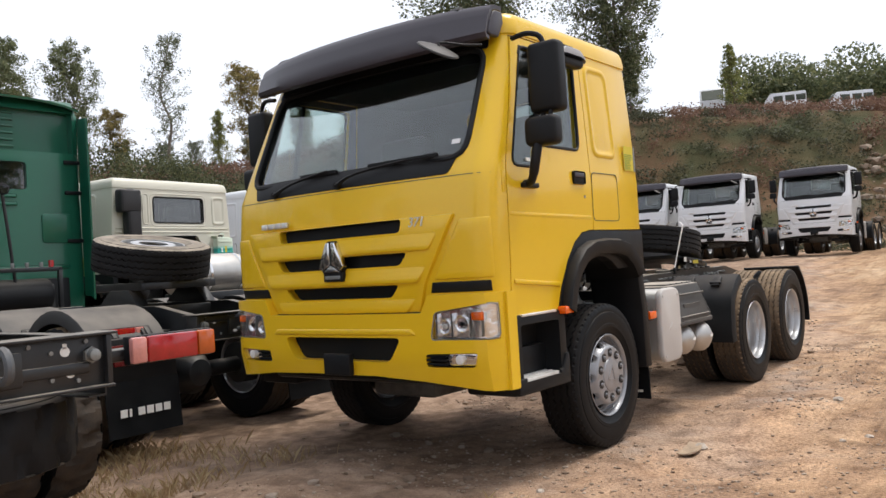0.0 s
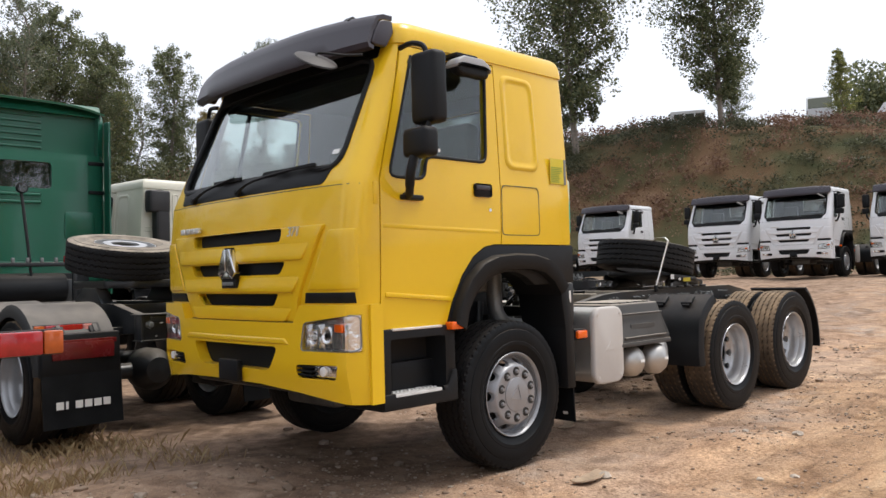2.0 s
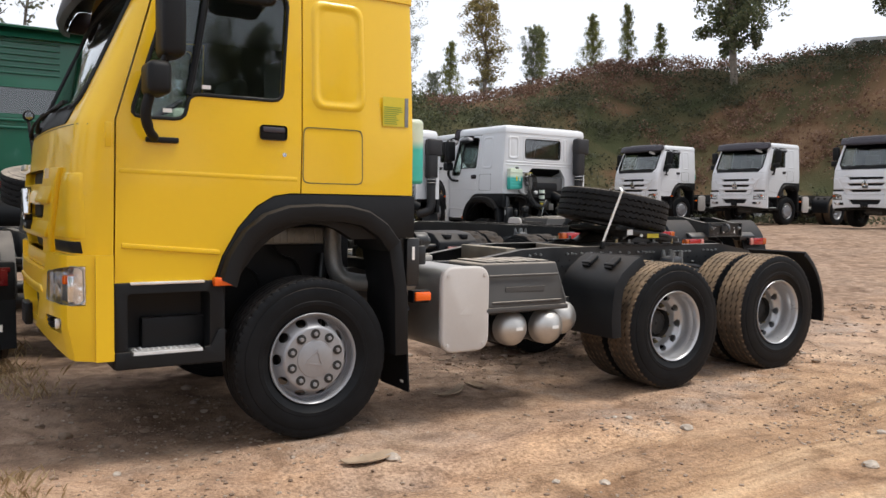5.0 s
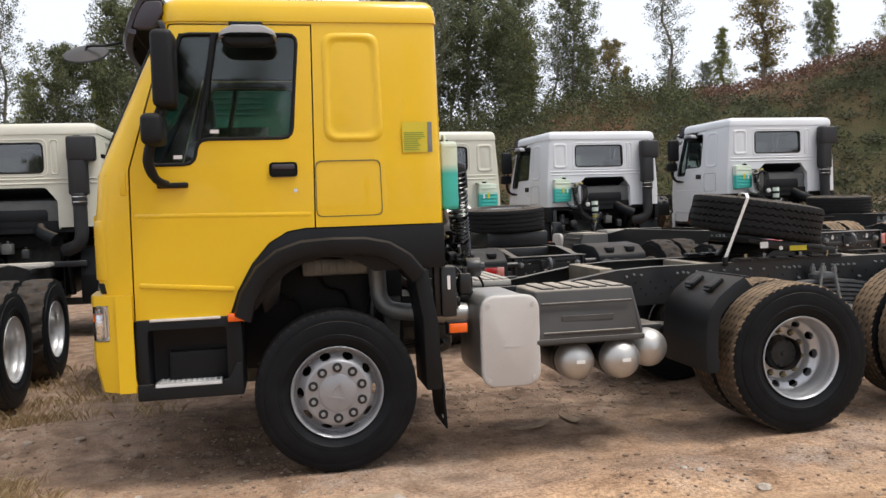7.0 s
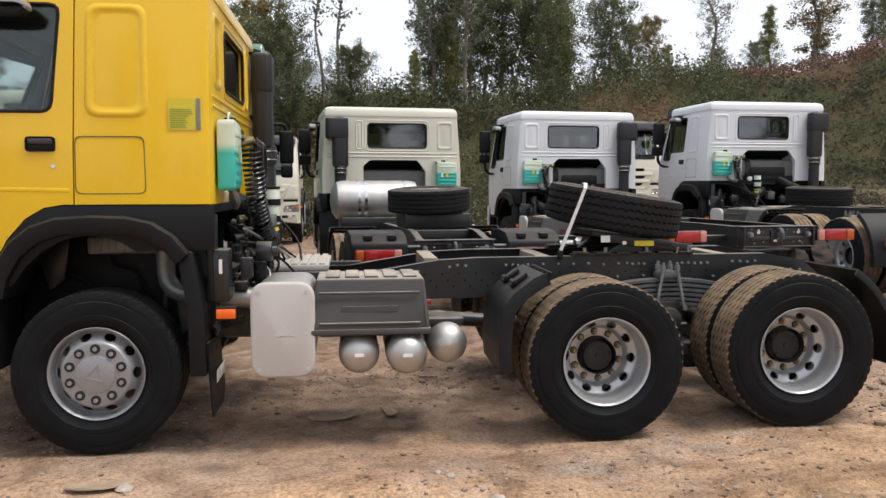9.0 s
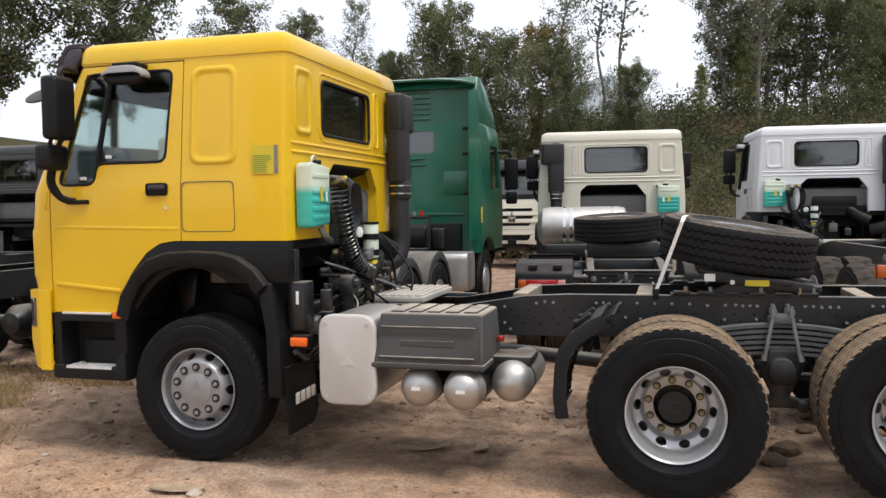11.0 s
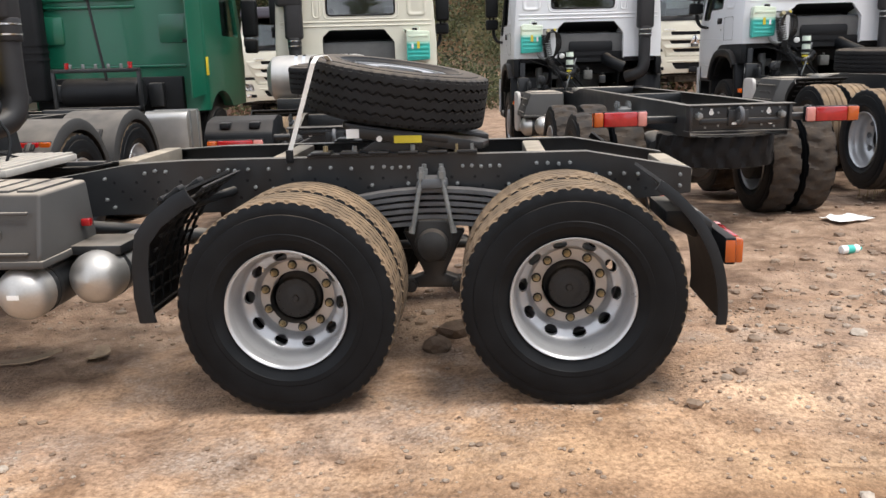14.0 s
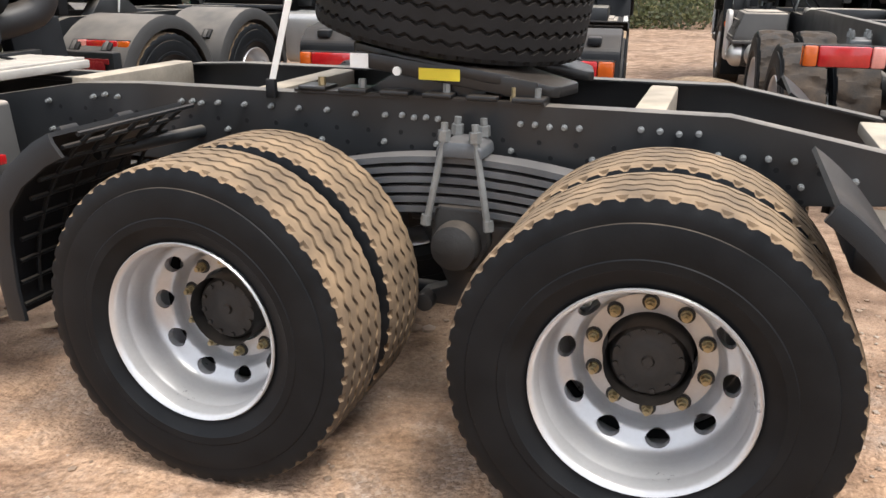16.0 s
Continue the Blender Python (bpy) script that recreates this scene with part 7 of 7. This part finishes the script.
    tan = ramp(st.outputs["Fac"], [(0.30, (0.255, 0.164, 0.099)), (0.45, (0.375, 0.243, 0.143)), (0.56, (0.445, 0.308, 0.187)), (0.70, (0.50, 0.38, 0.255))])
    tan = mixed(0.6, tan, mid, "MULTIPLY")
    tan = mixed(0.4, tan, grit, "MULTIPLY")
    fm = n.new("ShaderNodeMapping")
    fm.inputs["Scale"].default_value, fm.inputs["Rotation"].default_value = (0.5, 7.0, 1.0), (0, 0, radians(4))
    l.new(tc.outputs["Object"], fm.inputs["Vector"])
    ft = n.new("ShaderNodeTexNoise")
    ft.inputs["Scale"].default_value, ft.inputs["Detail"].default_value, ft.inputs["Distortion"].default_value = 2.4, 8, 0.5
    l.new(fm.outputs[0], ft.inputs["Vector"])
    scrape = ramp(ft.outputs["Fac"], [(0.34, (0.66, 0.60, 0.55)), (0.48, (0.97, 0.95, 0.93)), (0.64, (1.14, 1.10, 1.05))])
    tan = mixed(0.8, tan, scrape, "MULTIPLY")
    col = mixed(rolled.outputs[0], col, tan)
    blotch = ramp(tex(1.9, 10, 1.2), [(0.34, (0.50, 0.44, 0.40)), (0.46, (0.90, 0.87, 0.85)), (0.56, (1.04, 1.03, 1.02)), (0.70, (1.18, 1.16, 1.14))])
    col = mixed(0.75, col, blotch, "MULTIPLY")
    col = mixed(0.38, col, crumbs, "MULTIPLY")
    # the hill: russet and green scrub over brown soil
    geo = n.new("ShaderNodeNewGeometry")
    sep = n.new("ShaderNodeSeparateXYZ")
    l.new(geo.outputs["Position"], sep.inputs[0])
    high = n.new("ShaderNodeMapRange")
    high.inputs[1].default_value, high.inputs[2].default_value = 0.85, 2.0
    l.new(sep.outputs["Z"], high.inputs[0])
    scrub = ramp(tex(0.22, 8, 0.8), [(0.36, (0.045, 0.05, 0.02)), (0.48, (0.08, 0.065, 0.03)), (0.58, (0.13, 0.075, 0.04)), (0.72, (0.19, 0.12, 0.07))])
    col = mixed(high.outputs[0], col, scrub)
    l.new(col, b.inputs["Base Color"])
    b.inputs["Roughness"].default_value = 0.95
    b.inputs["Specular IOR Level"].default_value = 0.25
    h1 = n.new("ShaderNodeMath")
    h1.operation = "MULTIPLY_ADD"
    h1.inputs[1].default_value = 0.5
    l.new(tex(60, 4), h1.inputs[0])
    l.new(tex(9, 8), h1.inputs[2])
    bp = n.new("ShaderNodeBump")
    bp.inputs["Strength"].default_value, bp.inputs["Distance"].default_value = 0.75, 0.032
    h2 = n.new("ShaderNodeMath")
    h2.operation = "MULTIPLY_ADD"
    h2.inputs[1].default_value = -0.2
    l.new(cells.outputs["Distance"], h2.inputs[0])
    l.new(h1.outputs[0], h2.inputs[2])
    l.new(h2.outputs[0], bp.inputs["Height"])
    l.new(bp.outputs[0], b.inputs["Normal"])
    return m


def steps(near, fine, reach):
    """Even steps within, then wider and wider ones."""
    lo, hi = near
    out = list(np.arange(lo, hi + 1e-6, fine))
    s, v = fine, hi
    while v < reach:
        s = min(s * 1.12, 25.0)
        v += s
        out.append(v)
    s, v = fine, lo
    while v > -reach:
        s = min(s * 1.12, 25.0)
        v -= s
        out.insert(0, v)
    return out


gx, gy = steps((-5.0, 8.0), 0.07, 420), steps((-4.6, 2.2), 0.07, 420)
verts = [(x, y, ground_z(x, y)) for y in gy for x in gx]
nx = len(gx)
faces = [(j * nx + i, j * nx + i + 1, (j + 1) * nx + i + 1, (j + 1) * nx + i) for j in range(len(gy) - 1) for i in range(nx - 1)]
me = bpy.data.meshes.new("ground")
me.from_pydata(verts, [], faces)
me.shade_smooth()
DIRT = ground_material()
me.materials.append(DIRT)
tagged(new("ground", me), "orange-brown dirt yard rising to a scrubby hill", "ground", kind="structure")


# ---------------- loose stones, grass, weeds ----------------
def stone_bm(seedling, size):
    rnd = random.Random(seedling)
    bm = bmesh.new()
    bmesh.ops.create_icosphere(bm, subdivisions=2 if size < 0.9 else 1, radius=size)
    for v in bm.verts:
        v.co *= rnd.uniform(0.82, 1.12) if size < 0.9 else rnd.uniform(0.7, 1.2)
        v.co.z *= 0.6
    return bm


def scatter_stones(name, count, area, sizes, seedling):
    rnd = random.Random(seedling)
    forms = []
    for k in range(6):
        b = stone_bm(k, 1.0)
        forms.append(([v.co.copy() for v in b.verts], [[v.index for v in f.verts] for f in b.faces]))
        b.free()
    vs, fs = [], []
    for i in range(count):
        x, y = rnd.uniform(area[0], area[1]), rnd.uniform(area[2], area[3])
        if noise.noise((x * 0.6, y * 0.6, 2.0)) + 0.5 * noise.noise((x * 2.1, y * 2.6, 5.0)) < rnd.uniform(-0.35, 0.4):
            continue
        s = sizes[0] + (sizes[1] - sizes[0]) * rnd.random() ** 4
        c, sn = math.cos(i * 1.7), math.sin(i * 1.7)
        z, base = ground_z(x, y) + s * 0.15, len(vs)
        v, f = forms[i % 6]
        vs += [(x + s * (p.x * c - p.y * sn), y + s * (p.x * sn + p.y * c), z + s * p.z) for p in v]
        fs += [[base + k for k in q] for q in f]
    m = bpy.data.meshes.new(name)
    m.from_pydata(vs, [], fs)
    m.materials.append(PEBBLE)
    return tagged(new(name, m), "small stones and clods strewn on the dirt", "stones", kind="stuff")


PEBBLE = leaf_mat("pebbles", (0.28, 0.20, 0.145), (0.40, 0.30, 0.22), (0.54, 0.45, 0.37))
scatter_stones("gravel", 26000, (-4.5, 7.5, -2.9, 1.2), (0.0025, 0.019), 1)
scatter_stones("track_gravel", 3500, (-5, 8.5, -5.0, -2.6), (0.003, 0.016), 12)
scatter_stones("rubble", 1700, (5.6, 10, -0.6, 3.6), (0.008, 0.05), 2)
scatter_stones("heap", 260, (3.62, 4.15, -0.55, 0.35), (0.008, 0.05), 31)
scatter_stones("hill_rubble", 900, (36, 44, -0.5, 5.0), (0.06, 0.42), 9)
scatter_stones("clods", 700, (-3.4, 5.5, -1.3, 1.4), (0.010, 0.055), 4)
for k, (x, y, s) in enumerate(((0.29, -1.71, 0.05), (2.33, -2.16, 0.045), (4.18, 0.35, 0.07), (3.88, -0.35, 0.09), (3.98, -0.15, 0.11), (5.25, -2.5, 0.045), (2.6, -3.3, 0.05), (-3.3, -2.1, 0.06), (6.3, -0.3, 0.05), (6.9, 0.6, 0.06))):
    o = obj("stone", stone_bm(40 + k, s), CLOD if k in (2, 3, 4) else STONE, sharp=20, m=pose(x, y, ground_z(x, y) + s * 0.2, 0, 0, 50 * k))
    tagged(o, "dark clod of earth between the rear wheels" if k in (2, 3, 4) else "pale weathered stone lying on the dirt", "stone", "stones in the yard")


def blades(name, spots, count, tall, wide, spread, material, seedling, label, lean=0.5):
    """Tufts of thin blades."""
    rnd = random.Random(seedling)
    vs, fs = [], []
    for x, y in spots:
        for i in range(count):
            px, py = x + rnd.gauss(0, spread), y + rnd.gauss(0, spread)
            z, a, h = ground_z(px, py) - 0.01, rnd.uniform(0, 6.28), tall * rnd.uniform(0.4, 1.2)
            c, s, k = math.cos(a), math.sin(a), h * rnd.uniform(0.1, lean)
            b = len(vs)
            vs += [(px - s * wide, py + c * wide, z), (px + s * wide, py - c * wide, z), (px + c * k * 0.4, py + s * k * 0.4, z + h * 0.6), (px + c * k, py + s * k, z + h * 0.9)]
            fs += [(b, b + 1, b + 2), (b + 2, b + 1, b + 3)]
    m = bpy.data.meshes.new(name)
    m.from_pydata(vs, [], fs)
    m.materials.append(material)
    return tagged(new(name, m), label, "grass", kind="stuff")


rnd = random.Random(8)
spots = [(rnd.uniform(-3.7, -1.7), rnd.uniform(-1.7, 0.5)) for i in range(110)]
spots = [p for p in spots if noise.noise((p[0] * 0.8, p[1] * 0.8, 5)) > -0.15]
blades("dry_grass", spots, 60, 0.09, 0.002, 0.09, GRASS_DRY, 3, "dry straw-coloured grass in front of the yellow tractor", 0.9)
blades("dry_grass_by_trucks", [(rnd.uniform(-4.5, -1.4), rnd.uniform(0.6, 3.2)) for i in range(70)], 40, 0.12, 0.003, 0.12, GRASS_DRY, 5, "dry grass between the parked trucks", 0.9)
blades("dry_grass_far", [(rnd.uniform(5.0, 9.0), rnd.uniform(3.5, 5.5)) for i in range(5)], 14, 0.22, 0.003, 0.08, GRASS_DRY, 6, "tall dry stalks beside the parked trucks", 0.4)


def leaf_cloud(name, centres, material, label, size, seedling, flat=0.0, category="shrubs"):
    """Many small leaves round the centres (x, y, z, radius, height, count)."""
    rng = np.random.default_rng(seedling)
    V, n0 = [], 0
    for x, y, z, r, h, count in centres:
        d = rng.normal(size=(count, 3))
        d /= np.linalg.norm(d, axis=1)[:, None]
        q = d * (rng.random((count, 1)) ** 0.45) * np.array([r, r, h]) + np.array([x, y, z])
        u = rng.normal(size=(count, 3))
        u[:, 2] *= 1 - flat
        u /= np.linalg.norm(u, axis=1)[:, None]
        w = np.cross(u, rng.normal(size=(count, 3)))
        w /= np.linalg.norm(w, axis=1)[:, None] + 1e-9
        s = size * rng.uniform(0.5, 1.3, (count, 1))
        V.append(np.stack([q - u * s, q + w * s * 0.6, q + u * s, q - w * s * 0.6], 1).reshape(-1, 3))
    V = np.concatenate(V)
    F = np.arange(len(V)).reshape(-1, 4)
    m = bpy.data.meshes.new(name)
    m.from_pydata(V.tolist(), [], F.tolist())
    m.materials.append(material)
    return tagged(new(name, m), label, category, kind="stuff")


# scrub on the hill
rnd = random.Random(17)
russet, creeper, shrub = [], [], []
for i in range(5200):
    a, d = radians(rnd.uniform(-12, 118)), rnd.uniform(-1.5, 17)
    toe = along(TOE, math.degrees(a))
    r = toe + d
    x, y = r * math.cos(a), r * math.sin(a) - 6
    z = lie(x, y)
    k = noise.noise((x * 0.11, y * 0.11, 11)) + 0.5 * noise.noise((x * 0.4, y * 0.4, 2))
    deg = math.degrees(a)
    if deg < 62:
        upper = d / 12
        if k + 0.7 * (upper - 0.45) > 0.15 or d > 11:
            russet.append((x, y, z + 0.25, rnd.uniform(0.4, 0.9), rnd.uniform(0.25, 0.6), 52))
        else:
            creeper.append((x, y, z + 0.12, rnd.uniform(0.5, 1.1), rnd.uniform(0.2, 0.4), 58))
    else:
        if rnd.random() < 0.35:
            shrub.append((x, y, z + rnd.uniform(0.2, 0.8), rnd.uniform(0.6, 1.4), rnd.uniform(0.5, 1.3), 190))
        elif k > 0.1:
            russet.append((x, y, z + 0.2, 0.7, 0.4, 20))
        else:
            creeper.append((x, y, z + 0.2, 0.9, 0.5, 60))
leaf_cloud("russet_weeds", russet, WEED_RED, "dry russet weeds covering the hillside", 0.075, 1)
leaf_cloud("green_creeper", creeper, WEED_GREEN, "green creeper over the hillside", 0.072, 2, 0.4)
leaf_cloud("bank_shrubs", shrub, LEAF_BANK, "dense green shrubs on the bank behind the trucks", 0.066, 3)
hilltop = []
for i in range(60):
    a = radians(rnd.uniform(-10, 21))
    r = 60 + rnd.uniform(0, 12)
    x, y = r * math.cos(a), r * math.sin(a) - 6
    hilltop.append((x, y, lie(x, y) + rnd.uniform(2.0, 3.6), rnd.uniform(2.0, 3.4), rnd.uniform(1.8, 3.2), 2600))
leaf_cloud("hilltop_bushes", hilltop, LEAF_DARK, "row of dark bushes along the hilltop", 0.15, 5)


# a far ridge behind the wood, its haze painted as pale grey-blue
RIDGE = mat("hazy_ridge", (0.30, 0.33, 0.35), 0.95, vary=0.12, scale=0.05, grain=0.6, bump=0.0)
ridge = []
for i in range(41):
    u = i / 40
    x = -95 + 130 * u
    high = 4 + 40 * smooth(2.2 * min(u, 1 - u)) * (1 + 0.25 * noise.noise((u * 4.0, 1.0, 0.0)) + 0.06 * noise.noise((u * 21.0, 3.0, 0.0)))
    ridge.append([(x, 300 + 30 * (1 - v) * -1, high * v + 1.0) for v in (0.0, 0.35, 0.7, 1.0)])
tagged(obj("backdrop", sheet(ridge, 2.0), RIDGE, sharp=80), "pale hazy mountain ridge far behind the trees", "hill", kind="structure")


# ---------------- trees ----------------
def make_tree(seedling, tall, crown_from, wide, leaves, leaf, material, shape, limbs, label):
    """A tapered trunk with limbs and a crown of small leaves that sit round the twigs."""
    rnd = random.Random(seedling)
    tree = thing("tree", label, "tree", "trees behind the yard")
    bend = [(rnd.uniform(-0.15, 0.15) * k, rnd.uniform(-0.15, 0.15) * k, tall * k / 5) for k in range(6)]
    tr = tube(bend, [(0.16 if leaves > 5000 else 0.08) * (1 - 0.88 * i / 20) for i in range(21)], 8)
    centres = []
    for i in range(limbs):
        t = crown_from + (0.97 - crown_from) * (i / limbs) ** 0.9
        z, a = tall * t, i * 2.4 + rnd.uniform(-0.4, 0.4)
        u = (t - crown_from) / (1 - crown_from)
        prof = {"poplar": 0.35 + 0.65 * math.sin(math.pi * min(1, u * 0.85 + 0.12)), "cone": 1.05 - 0.9 * u, "round": math.sqrt(max(0.02, 1 - (2 * u - 0.95) ** 2))}[shape]
        reach = wide * prof * rnd.uniform(0.65, 1.1)
        k = min(int(t * 5), 4)
        f = t * 5 - k
        cx, cy = bend[k][0] * (1 - f) + bend[k + 1][0] * f, bend[k][1] * (1 - f) + bend[k + 1][1] * f
        tip = (cx + reach * math.cos(a), cy + reach * math.sin(a), z + reach * rnd.uniform(0.5, 1.0))
        mid = (cx + reach * 0.5 * math.cos(a), cy + reach * 0.5 * math.sin(a), z + reach * 0.25)
        tr = tube([(cx, cy, z), mid, tip], [0.05 * (1 - t * 0.6), 0.04, 0.03, 0.024, 0.02, 0.016, 0.012, 0.01, 0.008], 5, bm=tr)
        for j in range(4):
            w = 0.3 + 0.25 * j
            spread = 0.18 + 0.20 * reach
            centres.append((cx + (tip[0] - cx) * w + rnd.gauss(0, 0.15), cy + (tip[1] - cy) * w + rnd.gauss(0, 0.15), z + (tip[2] - z) * w + rnd.gauss(0, 0.2), spread * rnd.uniform(0.6, 1.2), spread * rnd.uniform(0.6, 1.3), max(4, int(leaves / (limbs * 4) * rnd.uniform(0.3, 1.7)))))
    part("trunk", tr, BARK, tree)
    cl = leaf_cloud("crown", centres, material, "", leaf, seedling + 100)
    for key in ("kind", "category", "label"):
        if key in cl:
            del cl[key]
    cl.parent = tree
    return tree


FORMS = [
    make_tree(1, 11.0, 0.12, 2.2, 20000, 0.078, LEAF_DARK, "poplar", 60, "tall dark green poplar"),
    make_tree(2, 9.0, 0.12, 1.7, 15000, 0.072, LEAF_MID, "cone", 50, "slender green poplar turning yellow"),
    make_tree(3, 11.5, 0.22, 1.7, 6000, 0.075, LEAF_PALE, "poplar", 46, "thin birch with sparse pale leaves"),
    make_tree(4, 8.0, 0.15, 1.5, 10000, 0.076, LEAF_AUTUMN, "poplar", 40, "small tree with orange autumn leaves"),
    make_tree(5, 12.0, 0.10, 3.1, 40000, 0.082, LEAF_DARK, "round", 90, "broad dark tree with gaps in its crown"),
    make_tree(6, 9.5, 0.4, 0.9, 260, 0.10, LEAF_PALE, "poplar", 30, "nearly bare thin tree"),
    # the far wood's haze is put into these pale leaves
    make_tree(7, 12.0, 0.06, 3.4, 26000, 0.10, LEAF_PALE, "round", 70, "broad grey-green tree with haze tinted into its leaves"),
]
spots = [
    # on the hill to the right
    (4, 40.5, 17.5, 1.12), (4, 34.5, 23.5, 1.18), (1, 44, 12.0, 0.45), (1, 31.0, 28.0, 0.75), (1, 33.0, 27.5, 0.62), (0, 47, 20, 0.5), (0, 27, 31.5, 0.6),
    # the row behind
    (1, 22.5, 33.0, 0.76), (3, 25.5, 34.0, 0.8), (1, 28.3, 32.4, 0.88), (1, 31.0, 31.0, 0.86), (2, 20.0, 34.0, 0.6), (1, 18.0, 35.0, 0.6), (3, 16.6, 33.5, 0.55),
    (0, 14.5, 33.5, 1.08), (1, 12.3, 34.5, 1.05), (0, 10.8, 33.0, 1.1), (2, 8.6, 36.0, 1.05), (2, 6.9, 31.5, 1.0), (0, 9.3, 34.6, 1.38), (0, 7.6, 34.2, 1.32), (0, 5.7, 34.4, 1.30), (0, 11.9, 35.6, 1.3), (1, 6.4, 32.6, 0.9), (1, 4.6, 31.0, 0.68), (2, 5.6, 33.0, 1.15), (5, 1.2, 31.0, 1.0), (5, 0.4, 31.5, 0.9),
    (2, -1.2, 31.5, 1.1), (3, -2.6, 31.0, 0.92), (1, -5.6, 32.0, 1.0), (1, -8.0, 32.0, 0.95), (1, -10.6, 31.0, 0.82), (0, -14.0, 31.0, 1.1), (2, -12.5, 34.0, 0.9), (0, -17.0, 29.0, 1.15), (4, -22.0, 27.0, 1.15), (4, -26.0, 24.0, 1.2), (0, -29.0, 20.0, 1.2), (1, -20.0, 29.5, 0.9),
    # behind these
    (2, 16.0, 41.0, 0.9), (2, 11.0, 40.0, 1.1), (0, 7.5, 42.0, 1.1), (0, 13.6, 41.0, 1.1), (0, 17.6, 40.0, 0.95),
    # bushy growth low on the bank
    (4, -3.4, 27.2, 0.46), (4, -1.0, 28.0, 0.38), (4, -5.8, 27.0, 0.5), (4, 1.6, 28.4, 0.34), (4, -8.4, 27.0, 0.42),
    # the far wood
    (6, -9.0, 39.0, 0.34), (6, -6.2, 40.0, 0.30), (6, -4.0, 39.0, 0.36), (6, -1.5, 40.0, 0.33), (6, 1.0, 38.5, 0.36), (6, 3.3, 39.5, 0.34), (6, 5.5, 38.0, 0.33), (6, 9.0, 39.0, 0.36), (6, 12.5, 39.0, 0.36), (6, 16.0, 38.0, 0.42), (6, 19.0, 38.0, 0.44), (6, 21.5, 37.0, 0.5), (6, 24.0, 37.5, 0.46), (6, 27.0, 36.0, 0.42), (6, -12.5, 37.0, 0.36), (6, -16.0, 36.0, 0.36), (6, -20.0, 34.0, 0.4),
    # behind the camera
    (4, -30, -20, 1.1), (0, -24, -34, 1.2), (4, -8, -42, 1.2), (0, 6, -45, 1.1), (4, 20, -40, 1.2), (0, 34, -28, 1.1), (4, -38, 0, 1.2), (1, -34, 10, 1.1), (4, 14, -46, 1.2), (0, -16, -40, 1.1), (4, -2, -46, 1.15),
]
used = set()
for i, (k, x, y, s) in enumerate(spots):
    m = pose(x, y, lie(x, y) - 0.15, 0, 0, 67 * i) @ Matrix.Diagonal((s * (0.95 + 0.1 * (i % 3)), s, s * (0.96 + 0.06 * (i % 4)), 1))
    if k in used:
        copy_thing(FORMS[k], m)
    else:
        FORMS[k].matrix_basis = m
        used.add(k)

# ---------------- litter ----------------
def bark_piece(length, wide, curl, seedling):
    rnd = random.Random(seedling)
    rows = []
    for i in range(9):
        t = i / 8
        w = wide * (0.5 + 0.5 * math.sin(math.pi * (0.15 + 0.7 * t))) * rnd.uniform(0.85, 1.1)
        rows.append([(length * (t - 0.5), w * v + curl * 0.6 * (t - 0.5) ** 2, 0.012 + curl * 0.35 * (t - 0.5) ** 2 + 0.25 * w * abs(v)) for v in (-0.5, -0.15, 0.2, 0.5)])
    return sheet(rows, 0.008)


for k, (x, y) in enumerate(((-1.9, -1.9), (-2.4, -2.6), (-0.9, -2.75), (0.9, -2.5), (1.15, -2.62), (2.05, -1.75), (2.12, -1.82), (3.4, -2.9), (4.8, -3.1), (5.6, -2.0), (-3.0, -3.2), (1.6, -3.4), (6.6, -2.3), (-1.2, -1.3), (-2.6, -1.4))):
    sz = 0.022 + 0.012 * (k * 7 % 5) / 4
    o = obj("stone", stone_bm(70 + k, sz), STONE, sharp=25, m=pose(x, y, ground_z(x, y) + sz * 0.15, 0, 0, 77 * k))
    tagged(o, "small pale stone half sunk in the dirt", "stone", "stones in the yard")
for x, y, turn, ln, wd, cu, lab in ((0.15, -1.70, 8, 0.36, 0.12, 0.12, "flat weathered scrap of board lying on the dirt"), (1.47, -0.52, 28, 0.42, 0.09, 0.25, "curled piece of bark beside the air tanks"), (1.85, -0.33, 100, 0.22, 0.10, 0.2, "rusty bent scrap under the tractor")):
    o = obj("wood_scrap", bark_piece(ln, wd, cu, 7), WOOD, m=pose(x, y, ground_z(x, y) + 0.004, 0, 0, turn))
    tagged(o, lab, "scrap", "scraps on the ground")
bag = sheet([[(0.4 * i / 6 - 0.2, 0.26 * j / 5 - 0.13, 0.02 + 0.03 * noise.noise((i * 0.7, j * 0.8, 1))) for j in range(6)] for i in range(7)], 0.003)
tagged(obj("plastic_bag", bag, PAPER, m=pose(7.5, 2.75, ground_z(7.5, 2.75) + 0.01, 0, 0, 20)), "crumpled white plastic bag on the dirt", "bag")
pb = cyl((0, 0, 0.035), (0.16, 0, 0.035), 0.035, 14, 0.01)
bottle_thing = thing("plastic_bottle", "empty clear bottle with a teal label lying on dirt", "bottle", m=pose(7.0, 1.65, ground_z(7.0, 1.65), 0, 0, 15))
part("bottle_body", pb, PAPER, bottle_thing)
part("bottle_label", cyl((0.05, 0, 0.035), (0.11, 0, 0.035), 0.0355, 14), TEAL, bottle_thing)
part("bottle_cap", cyl((0.16, 0, 0.035), (0.185, 0, 0.035), 0.014, 12), TEAL, bottle_thing)
